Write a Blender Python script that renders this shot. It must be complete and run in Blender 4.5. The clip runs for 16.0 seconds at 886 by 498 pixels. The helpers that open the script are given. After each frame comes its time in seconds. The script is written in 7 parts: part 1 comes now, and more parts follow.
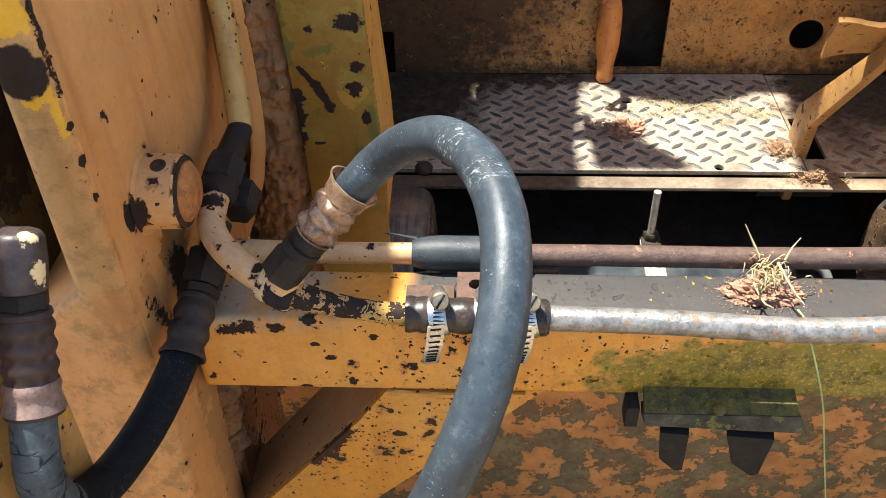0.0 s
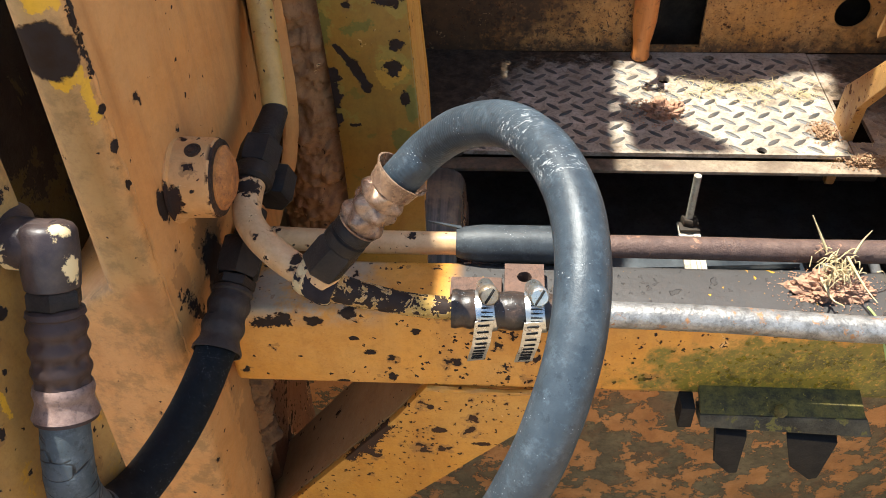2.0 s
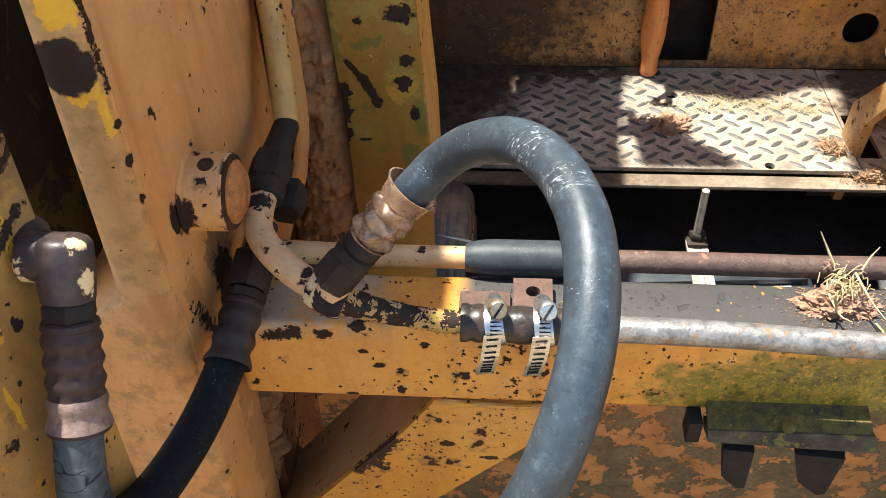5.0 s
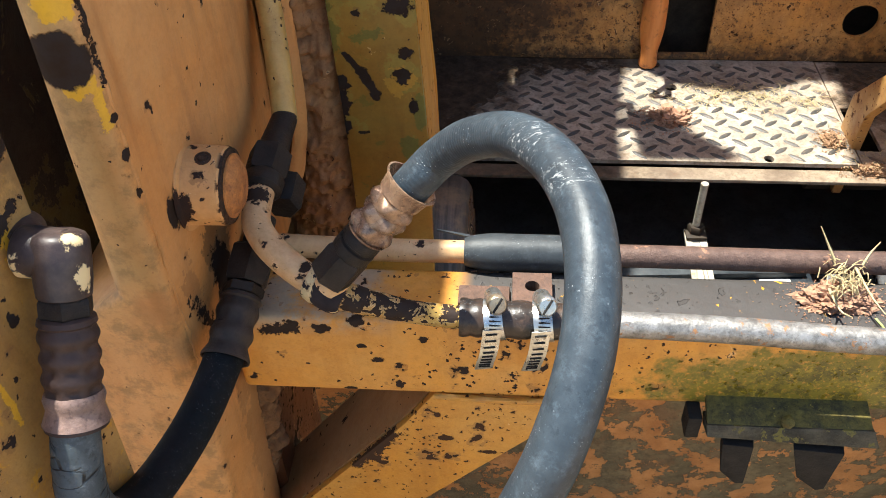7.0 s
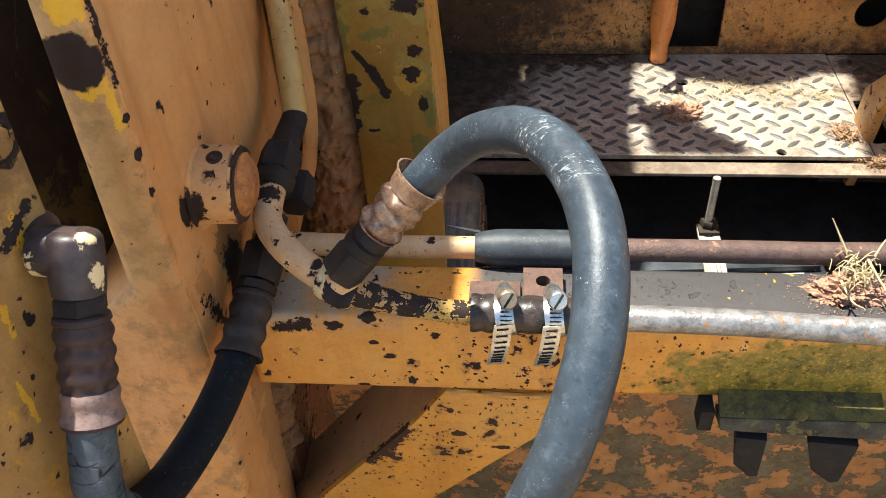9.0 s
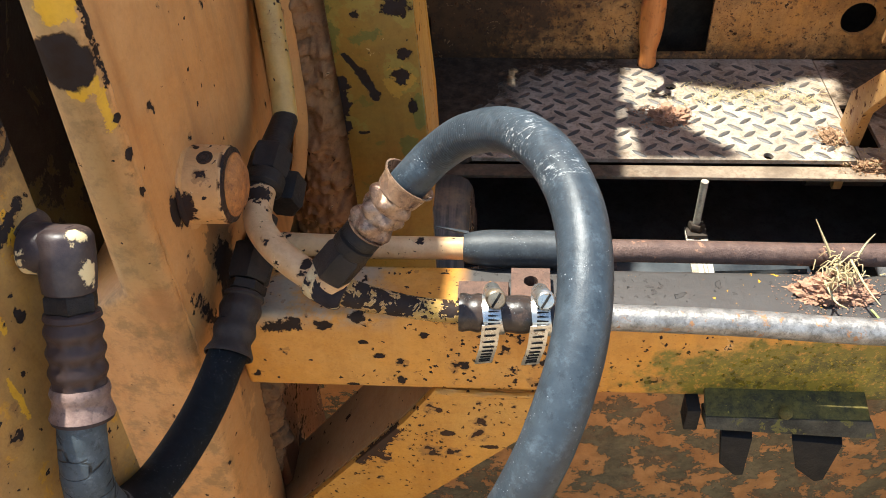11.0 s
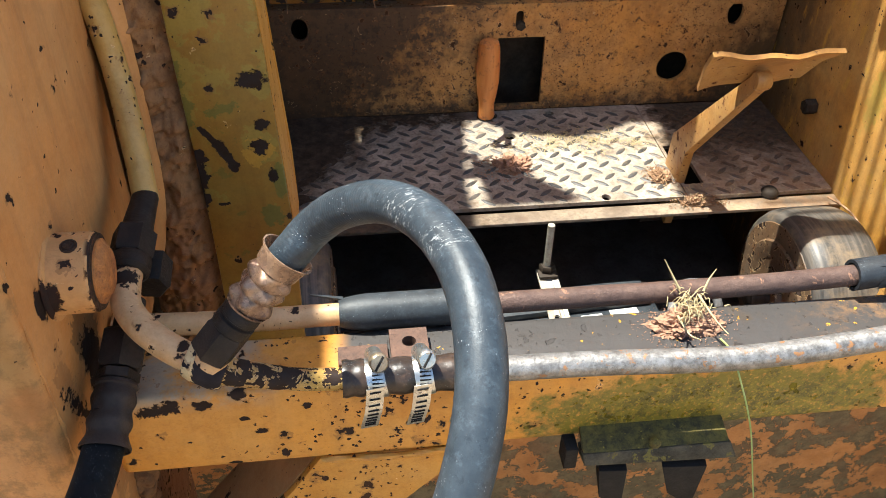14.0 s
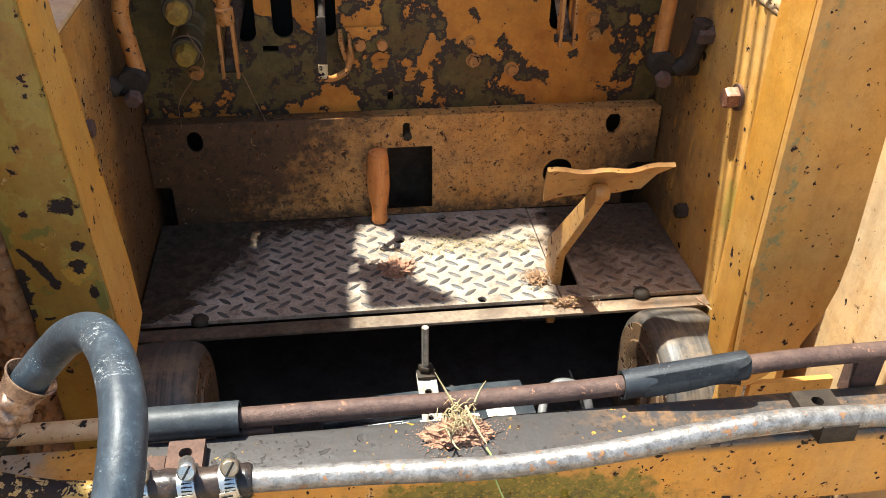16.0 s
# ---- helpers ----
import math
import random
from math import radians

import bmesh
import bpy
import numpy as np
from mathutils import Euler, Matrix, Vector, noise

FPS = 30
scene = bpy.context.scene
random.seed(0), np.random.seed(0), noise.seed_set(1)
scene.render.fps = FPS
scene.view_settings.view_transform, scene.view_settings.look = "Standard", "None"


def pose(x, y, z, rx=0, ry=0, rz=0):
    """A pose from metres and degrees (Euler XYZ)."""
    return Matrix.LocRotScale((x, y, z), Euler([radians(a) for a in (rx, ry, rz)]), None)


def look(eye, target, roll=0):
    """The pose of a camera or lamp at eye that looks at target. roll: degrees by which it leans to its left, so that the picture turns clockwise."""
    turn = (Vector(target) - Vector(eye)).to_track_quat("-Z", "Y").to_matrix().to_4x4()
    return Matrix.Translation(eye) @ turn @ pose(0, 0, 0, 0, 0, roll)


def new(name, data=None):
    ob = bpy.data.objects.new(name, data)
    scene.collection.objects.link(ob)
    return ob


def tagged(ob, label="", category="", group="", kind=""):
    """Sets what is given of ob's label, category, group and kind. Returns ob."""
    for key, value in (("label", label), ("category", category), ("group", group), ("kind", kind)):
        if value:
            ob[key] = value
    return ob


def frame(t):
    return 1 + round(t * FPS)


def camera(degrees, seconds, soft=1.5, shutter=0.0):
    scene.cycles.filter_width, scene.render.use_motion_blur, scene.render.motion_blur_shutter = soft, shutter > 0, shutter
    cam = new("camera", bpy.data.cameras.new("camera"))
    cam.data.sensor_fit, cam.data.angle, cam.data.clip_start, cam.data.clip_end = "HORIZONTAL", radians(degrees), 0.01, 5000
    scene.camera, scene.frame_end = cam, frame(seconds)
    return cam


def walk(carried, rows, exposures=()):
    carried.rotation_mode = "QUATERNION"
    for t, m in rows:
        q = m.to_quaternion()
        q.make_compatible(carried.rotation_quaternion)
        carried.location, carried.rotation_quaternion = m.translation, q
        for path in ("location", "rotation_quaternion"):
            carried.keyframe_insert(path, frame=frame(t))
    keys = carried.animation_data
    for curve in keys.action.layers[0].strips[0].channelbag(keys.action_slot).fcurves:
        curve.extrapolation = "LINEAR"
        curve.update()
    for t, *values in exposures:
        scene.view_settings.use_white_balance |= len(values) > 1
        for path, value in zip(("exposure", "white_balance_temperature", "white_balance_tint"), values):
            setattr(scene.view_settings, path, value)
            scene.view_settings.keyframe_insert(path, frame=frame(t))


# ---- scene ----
cam = camera(53.9, 16.0, soft=0.9)
PATH = [
    (0, (-0.134, 0.167, 0.993), (-0.225, 1.668, -0.325), -1.6),
    (0.5, (-0.15, 0.176, 0.988), (-0.278, 1.658, -0.349), -2.5),
    (1, (-0.156, 0.188, 0.982), (-0.282, 1.658, -0.368), -2.8),
    (1.5, (-0.157, 0.192, 0.98), (-0.273, 1.654, -0.38), -2.1),
    (2, (-0.155, 0.193, 0.98), (-0.276, 1.658, -0.377), -2.0),
    (2.5, (-0.156, 0.193, 0.981), (-0.287, 1.658, -0.374), -2.1),
    (3, (-0.156, 0.18, 0.989), (-0.307, 1.649, -0.36), -2.1),
    (3.5, (-0.153, 0.184, 0.994), (-0.318, 1.665, -0.34), -2.5),
    (4, (-0.154, 0.186, 0.989), (-0.313, 1.668, -0.344), -2.5),
    (6.3, (-0.157, 0.196, 0.982), (-0.278, 1.669, -0.366), -1.6),
    (6.5, (-0.156, 0.196, 0.983), (-0.289, 1.664, -0.368), -2.0),
    (7, (-0.157, 0.194, 0.983), (-0.289, 1.664, -0.368), -1.9),
    (7.5, (-0.159, 0.194, 0.981), (-0.301, 1.662, -0.37), -2.3),
    (8, (-0.156, 0.194, 0.985), (-0.318, 1.66, -0.365), -3.1),
    (8.5, (-0.155, 0.193, 0.983), (-0.322, 1.658, -0.369), -3.4),
    (11, (-0.153, 0.186, 0.984), (-0.297, 1.661, -0.358), -2.8),
    (11.5, (-0.149, 0.189, 0.98), (-0.3, 1.661, -0.366), -2.7),
    (12, (-0.152, 0.187, 0.966), (-0.276, 1.648, -0.395), -1.8),
    (12.5, (-0.199, 0.185, 0.959), (-0.147, 1.652, -0.4), -0.1),
    (12.7, (-0.218, 0.177, 0.969), (-0.076, 1.648, -0.364), 0.4),
    (13, (-0.249, 0.165, 0.988), (0.021, 1.639, -0.337), 1.1),
    (13.5, (-0.252, 0.172, 0.984), (0.046, 1.662, -0.316), 2.3),
    (13.7, (-0.231, 0.177, 0.986), (0.030, 1.68, -0.299), 2.1),
    (13.9, (-0.196, 0.182, 0.992), (0.031, 1.705, -0.285), 1.8),
    (14, (-0.171, 0.185, 0.998), (0.045, 1.721, -0.265), 1.5),
    (14.1, (-0.145, 0.198, 1.011), (0.081, 1.738, -0.245), 2.0),
    (14.3, (-0.089, 0.21, 1.017), (0.14, 1.797, -0.179), 1.4),
    (14.5, (-0.059, 0.221, 1.028), (0.2, 1.844, -0.111), 1.8),
    (14.7, (-0.052, 0.225, 1.038), (0.224, 1.882, -0.048), 2.2),
    (15, (-0.047, 0.198, 1.052), (0.19, 1.893, 0.017), 1.7),
    (15.2, (-0.045, 0.185, 1.049), (0.159, 1.907, 0.052), 1.3),
    (15.5, (-0.035, 0.164, 1.068), (0.153, 1.892, 0.079), 0.7),
    (15.7, (-0.027, 0.156, 1.065), (0.173, 1.870, 0.055), 0.7),
    (16, (-0.03, 0.147, 1.042), (0.196, 1.798, -0.064), 1.0),
]
walk(cam, [(t, look(eye, target, roll)) for t, eye, target, roll in PATH],
     exposures=[(0.0, 1.66), (0.5, 1.74), (1.0, 1.66), (1.5, 1.62), (14.0, 1.61), (15.0, 1.62), (16.0, 1.60)])

# ---------------------------------------------------------------- light
SUN_WAY = Vector((0.28, -0.15, -1.0)).normalized()
sun = new("sun", bpy.data.lights.new("sun", "SUN"))
sun.matrix_world = look((-1.4, 0.75, 5.0), Vector((-1.4, 0.75, 5.0)) + SUN_WAY)
sun.data.energy, sun.data.angle, sun.data.color = 5.0, radians(0.55), (1.0, 0.95, 0.86)
sky_world = bpy.data.worlds.new("sky")
scene.world = sky_world
sky_world.use_nodes = True
sky = sky_world.node_tree.nodes.new("ShaderNodeTexSky")
sky.sky_type, sky.sun_disc = "NISHITA", False
sky.sun_elevation = math.asin(-SUN_WAY.z)
sky.sun_rotation = math.atan2(-SUN_WAY.x, -SUN_WAY.y)
sky_back = sky_world.node_tree.nodes["Background"]
sky_back.inputs["Strength"].default_value = 0.115
scene.view_settings.use_white_balance = True
scene.view_settings.white_balance_temperature, scene.view_settings.white_balance_tint = 6260, 5
sky_world.node_tree.links.new(sky.outputs[0], sky_back.inputs["Color"])


# ---------------------------------------------------------------- materials
class Nodes:
    """A small node-tree writer over a Principled material, in world metres."""

    def __init__(self, name, rough=0.6, metal=0.0):
        self.mat = bpy.data.materials.new(name)
        self.mat.use_nodes = True
        self.nt = self.mat.node_tree
        self.bsdf = self.nt.nodes["Principled BSDF"]
        self.bsdf.inputs["Roughness"].default_value = rough
        self.bsdf.inputs["Metallic"].default_value = metal
        self.bsdf.inputs["Specular IOR Level"].default_value = 0.35
        self.pos = self.nt.nodes.new("ShaderNodeNewGeometry").outputs["Position"]

    def put(self, socket, value):
        if isinstance(value, bpy.types.NodeSocket):
            self.nt.links.new(value, socket)
        elif isinstance(value, (tuple, list)) and len(value) == 3 and socket.type == "RGBA":
            socket.default_value = (*value, 1.0)
        else:
            socket.default_value = value

    def scaled(self, sx, sy, sz):
        n = self.nt.nodes.new("ShaderNodeVectorMath")
        n.operation = "MULTIPLY"
        self.put(n.inputs[0], self.pos)
        n.inputs[1].default_value = (sx, sy, sz)
        return n.outputs[0]

    def noise(self, scale, detail=4.0, rough=0.6, twist=0.0, at=None):
        n = self.nt.nodes.new("ShaderNodeTexNoise")
        self.put(n.inputs["Vector"], at or self.pos)
        n.inputs["Scale"].default_value = scale
        n.inputs["Detail"].default_value = detail
        n.inputs["Roughness"].default_value = rough
        n.inputs["Distortion"].default_value = twist
        return n.outputs["Fac"]

    def cells(self, scale, feature="F1"):
        n = self.nt.nodes.new("ShaderNodeTexVoronoi")
        n.feature = feature
        self.put(n.inputs["Vector"], self.pos)
        n.inputs["Scale"].default_value = scale
        return n.outputs["Distance"]

    def flecks(self, scale, size, amount, warp=1.1):
        """Separate ragged flecks of many sizes; amount: the share of cells that hold one."""
        w = self.nt.nodes.new("ShaderNodeTexNoise")
        self.put(w.inputs["Vector"], self.pos)
        w.inputs["Scale"].default_value, w.inputs["Detail"].default_value = scale * 1.7, 4.0
        off = self.nt.nodes.new("ShaderNodeVectorMath")
        off.operation = "MULTIPLY_ADD"
        self.put(off.inputs[0], w.outputs["Color"])
        off.inputs[1].default_value = (warp / scale,) * 3
        self.put(off.inputs[2], self.pos)
        n = self.nt.nodes.new("ShaderNodeTexVoronoi")
        self.put(n.inputs["Vector"], off.outputs[0])
        n.inputs["Scale"].default_value = scale
        pick = self.nt.nodes.new("ShaderNodeSeparateColor")
        self.put(pick.inputs[0], n.outputs["Color"])
        reach = self.math("MULTIPLY", self.math("ADD", self.math("POWER", pick.outputs[1], 2.0), 0.22), size)
        inside = self.step(self.math("SUBTRACT", reach, n.outputs["Distance"]), -0.015, 0.015)
        worn = self.step(self.noise(13.0, 4.0, 0.6), 0.40, 0.58)
        share = self.math("MULTIPLY", self.math("ADD", self.math("MULTIPLY", worn, 1.3), 0.12), amount)
        return self.math("MULTIPLY", inside, self.math("LESS_THAN", pick.outputs[0], share))

    def math(self, op, a, b=0.0, clamp=False):
        n = self.nt.nodes.new("ShaderNodeMath")
        n.operation, n.use_clamp = op, clamp
        self.put(n.inputs[0], a)
        self.put(n.inputs[1], b)
        return n.outputs[0]

    def step(self, value, low, high):
        n = self.nt.nodes.new("ShaderNodeMapRange")
        self.put(n.inputs["Value"], value)
        n.inputs["From Min"].default_value, n.inputs["From Max"].default_value = low, high
        return n.outputs["Result"]

    def mix(self, fac, a, b):
        n = self.nt.nodes.new("ShaderNodeMix")
        n.data_type = "RGBA"
        self.put(n.inputs[0], fac)
        self.put(n.inputs[6], a)
        self.put(n.inputs[7], b)
        return n.outputs[2]

    def tone(self, fac, colour, gain):
        n = self.nt.nodes.new("ShaderNodeMix")
        n.data_type, n.blend_type = "RGBA", "MULTIPLY"
        self.put(n.inputs[0], fac)
        self.put(n.inputs[6], colour)
        self.put(n.inputs[7], gain)
        return n.outputs[2]

    def blot(self, x, y, z, r, ragged=0.5, scale=60.0, soft=0.05, squash=(1, 1, 1)):
        """A mask of one at a place, falling to nothing past r, with a ragged rim."""
        n = self.nt.nodes.new("ShaderNodeVectorMath")
        n.operation = "SUBTRACT"
        self.put(n.inputs[0], self.pos)
        n.inputs[1].default_value = (x, y, z)
        k = self.nt.nodes.new("ShaderNodeVectorMath")
        k.operation = "MULTIPLY"
        self.put(k.inputs[0], n.outputs[0])
        k.inputs[1].default_value = tuple(1.0 / (r * s) for s in squash)
        d = self.nt.nodes.new("ShaderNodeVectorMath")
        d.operation = "LENGTH"
        self.put(d.inputs[0], k.outputs[0])
        wob = self.math("MULTIPLY", self.math("SUBTRACT", self.noise(scale, 7.0, 0.68), 0.5), 3.4 * ragged)
        return self.step(self.math("ADD", d.outputs["Value"], wob), 1.0 + soft, 1.0 - soft)

    def scar(self, a, b, width, ragged=1.0, scale=260.0):
        """A ragged scrape from one place to another."""
        a, b = Vector(a), Vector(b)
        way = b - a
        rel = self.nt.nodes.new("ShaderNodeVectorMath")
        rel.operation = "SUBTRACT"
        self.put(rel.inputs[0], self.pos)
        rel.inputs[1].default_value = a
        dot = self.nt.nodes.new("ShaderNodeVectorMath")
        dot.operation = "DOT_PRODUCT"
        self.put(dot.inputs[0], rel.outputs[0])
        dot.inputs[1].default_value = way / way.length_squared
        along = self.math("ADD", dot.outputs["Value"], 0.0, True)
        foot = self.nt.nodes.new("ShaderNodeVectorMath")
        foot.operation = "SCALE"
        foot.inputs[0].default_value = way
        self.put(foot.inputs["Scale"], along)
        gap = self.nt.nodes.new("ShaderNodeVectorMath")
        gap.operation = "DISTANCE"
        self.put(gap.inputs[0], rel.outputs[0])
        self.put(gap.inputs[1], foot.outputs[0])
        wob = self.math("MULTIPLY", self.math("SUBTRACT", self.noise(scale, 6.0, 0.68), 0.5), 5.0 * ragged)
        return self.step(self.math("ADD", self.math("MULTIPLY", gap.outputs["Value"], 1.0 / width), wob), 1.05, 0.95)

    def ring(self, at, r, inner):
        return self.math("SUBTRACT", self.blot(*at, r, 0.35, 130.0), self.blot(*at, r * inner, 0.55, 150.0), True)

    def band(self, value, centre, width, scale=70.0):
        """A ragged mask where value lies near centre."""
        off = self.math("ABSOLUTE", self.math("SUBTRACT", value, centre))
        wob = self.math("MULTIPLY", self.math("SUBTRACT", self.noise(scale, 5.0, 0.65), 0.62), 6.0 * width)
        return self.step(self.math("SUBTRACT", wob, off), -0.1 * width, 0.1 * width)

    def most(self, *masks):
        out = masks[0]
        for m in masks[1:]:
            out = self.math("MAXIMUM", out, m)
        return out

    def axis(self, i):
        n = self.nt.nodes.new("ShaderNodeSeparateXYZ")
        self.put(n.inputs[0], self.pos)
        return n.outputs[i]

    def bump(self, height, strength=0.3, distance=0.001):
        n = self.nt.nodes.new("ShaderNodeBump")
        n.inputs["Strength"].default_value, n.inputs["Distance"].default_value = strength, distance
        self.put(n.inputs["Height"], height)
        self.put(self.bsdf.inputs["Normal"], n.outputs[0])

    def done(self, colour, rough=None, metal=None):
        self.put(self.bsdf.inputs["Base Color"], colour)
        if rough is not None:
            self.put(self.bsdf.inputs["Roughness"], rough)
        if metal is not None:
            self.put(self.bsdf.inputs["Metallic"], metal)
        return self.mat


RUST_DARK = (0.028, 0.016, 0.010)
PRIMER = (0.030, 0.021, 0.018)
CHALK = (0.78, 0.52, 0.26)


def paint(name, main, faded, under=RUST_DARK, chips=0.66, size=38.0, specks=0.74, dirt=(0.10, 0.07, 0.045), dirty=0.35,
          rough=0.42, marks=(), mark_colour=PRIMER, washes=(), streak=0.0, flecked=0.5, grain=0.30, late=()):
    """Old sprayed paint: faded patches, chips down to dark steel, fine specks and grime."""
    n = Nodes(name)
    fade = n.step(n.noise(9.0, 5.0, 0.65), 0.38, 0.62)
    colour = n.mix(fade, main, faded)
    colour = n.mix(n.math("MULTIPLY", n.step(n.noise(27.0, 9.0, 0.75, 0.3), 0.44, 0.70), 0.40), colour, tuple(c * k for c, k in zip(main, (0.62, 0.48, 0.36))))
    colour = n.mix(n.math("MULTIPLY", n.step(n.noise(19.0, 9.0, 0.75), 0.56, 0.74), 0.35), colour, tuple(min(0.85, c * k + 0.04) for c, k in zip(faded, (1.15, 1.2, 1.3))))
    colour = n.mix(n.math("MULTIPLY", n.step(n.noise(230.0, 5.0, 0.8), 0.46, 0.66), 0.45 * grain), colour, tuple(0.55 * c for c in main))
    if streak:
        runs = n.step(n.noise(1.0, 4.0, 0.6, at=n.scaled(70.0, 70.0, 5.0)), 0.52, 0.72)
        colour = n.mix(n.math("MULTIPLY", runs, streak), colour, (0.25, 0.11, 0.04))
    for mask, wash in [(m(n), w) for m, w in washes]:
        colour = n.mix(mask, colour, wash)
    colour = n.tone(n.math("MULTIPLY", n.step(n.noise(85.0, 8.0, 0.78), 0.49, 0.64), 0.10 + 0.5 * grain), colour, (0.52, 0.45, 0.38))
    colour = n.tone(n.math("MULTIPLY", n.step(n.noise(480.0, 3.0, 0.7), 0.52, 0.70), grain), colour, (0.62, 0.58, 0.55))
    drip = n.noise(1.0, 5.0, 0.65, at=n.scaled(46.0, 46.0, 6.0))
    colour = n.tone(n.math("MULTIPLY", n.step(drip, 0.48, 0.30), 0.55), colour, (0.74, 0.63, 0.50))
    colour = n.tone(n.math("MULTIPLY", n.step(drip, 0.56, 0.70), 0.30), colour, (1.22, 1.25, 1.30))
    hair = n.step(n.math("ABSOLUTE", n.math("SUBTRACT", n.noise(30.0, 5.0, 0.6, 0.6), 0.5)), 0.0045, 0.0015)
    hair = n.math("MULTIPLY", hair, n.step(n.noise(14.0, 4.0), 0.54, 0.58))
    colour = n.tone(n.math("MULTIPLY", hair, 0.14), colour, (0.3, 0.25, 0.22))
    grime = n.math("MULTIPLY", n.step(n.noise(16.0, 8.0, 0.72, 0.4), 0.46, 0.78), dirty)
    colour = n.mix(grime, colour, dirt)
    big = n.step(n.noise(size, 5.0, 0.62, 0.5), chips, chips + 0.012)
    small = n.step(n.noise(size * 4.2, 3.0, 0.6, 0.3), specks, specks + 0.02)
    chip = n.most(big, small, n.flecks(58.0, 0.27, flecked * 0.6, 1.6), n.flecks(128.0, 0.33, flecked, 1.6), n.flecks(300.0, 0.34, flecked * 1.1, 1.5))
    stain = n.most(n.flecks(58.0, 0.40, flecked * 0.6, 1.6), n.flecks(128.0, 0.50, flecked, 1.6))
    colour = n.mix(n.math("MULTIPLY", stain, 0.5), colour, (0.19, 0.085, 0.03))
    rim = n.math("SUBTRACT", n.step(n.noise(size, 5.0, 0.62, 0.5), chips - 0.02, chips - 0.008), big, True)
    colour = n.mix(n.math("MULTIPLY", rim, 0.45), colour, CHALK)
    if marks:
        spot = n.most(*[m(n) if callable(m) else n.blot(*m) for m in marks])
        chip = n.most(chip, spot)
    below = n.mix(n.step(n.noise(120.0, 4.0), 0.4, 0.68), mark_colour, under)
    colour = n.mix(chip, colour, below)
    for mask, wash in [(m(n), w) for m, w in late]:
        colour = n.mix(mask, colour, wash)
    waves = n.math("ADD", n.math("MULTIPLY", n.noise(300.0, 4.0, 0.7), 0.55 * grain), n.math("MULTIPLY", n.noise(42.0, 5.0, 0.6), 1.1))
    n.bump(n.math("SUBTRACT", n.math("SUBTRACT", waves, n.math("MULTIPLY", hair, 0.05)), chip), 0.9, 0.0011)
    gloss = n.math("ADD", n.math("MULTIPLY", chip, 0.3), n.math("ADD", n.math("MULTIPLY", n.noise(45.0, 5.0), 0.25), rough - 0.1))
    n.put(n.bsdf.inputs["Specular IOR Level"], n.math("MULTIPLY", n.math("SUBTRACT", 1.0, n.math("MULTIPLY", chip, 0.8)), 0.35 if rough < 0.65 else 0.12))
    return n.done(colour, gloss)


def patchy(name, over, below, edge, level=0.5, size=11.0, fine=0.5, rough=0.55, flecks=0.7, dirt=(0.06, 0.05, 0.03), twist=0.6, lean=0.0, rim_width=0.045, places=(), plane=1.235):
    """Paint flaked off in large ragged islands, with a dark rim and a mossy coat below."""
    n = Nodes(name)
    field = n.noise(size, 7.0, fine, twist)
    if lean:
        field = n.math("ADD", field, n.math("MULTIPLY", n.math("SUBTRACT", n.axis(0), 0.05), lean))
    for x, z, r, much in places:
        field = n.math("ADD", field, n.math("MULTIPLY", n.blot(x, plane, z, r, 0.35, 24.0, 0.55), much))
    island = n.step(field, level, level + 0.012)
    rim = n.math("SUBTRACT", n.step(field, level - rim_width, level - rim_width + 0.015), island, True)
    top = n.mix(n.step(n.noise(24.0, 8.0, 0.72), 0.38, 0.66), over, tuple(c * k for c, k in zip(over, (0.66, 0.55, 0.45))))
    low = n.mix(n.step(n.noise(22.0, 8.0, 0.75), 0.42, 0.6), below, tuple(1.8 * c for c in below))
    low = n.mix(n.math("MULTIPLY", n.step(n.noise(15.0, 7.0, 0.7), 0.50, 0.60), 0.6), low, tuple(c * k for c, k in zip(below, (1.5, 0.95, 0.8))))
    low = n.mix(rim, low, edge)
    low = n.mix(n.math("MULTIPLY", n.step(n.noise(110.0, 7.0, 0.75), 0.50, 0.64), 0.6), low, tuple(0.45 * c for c in below))
    top = n.mix(n.math("MULTIPLY", n.step(n.noise(75.0, 8.0, 0.78), 0.50, 0.66), 0.4), top, tuple(c * k for c, k in zip(over, (0.5, 0.4, 0.35))))
    colour = n.mix(island, low, top)
    speck = n.step(n.noise(150.0, 3.0, 0.6, 0.3), flecks, flecks + 0.02)
    colour = n.mix(speck, colour, RUST_DARK)
    colour = n.mix(n.math("MULTIPLY", n.step(n.noise(14.0, 8.0, 0.7), 0.48, 0.75), 0.4), colour, dirt)
    n.bump(n.math("ADD", n.math("MULTIPLY", island, 0.8), n.math("ADD", n.math("MULTIPLY", n.noise(300.0, 5.0, 0.75), 0.6), n.math("MULTIPLY", n.noise(55.0, 6.0, 0.7), 1.0))), 0.7, 0.0010)
    return n.done(colour, n.math("ADD", n.math("MULTIPLY", n.noise(60.0), 0.3), rough - 0.1))


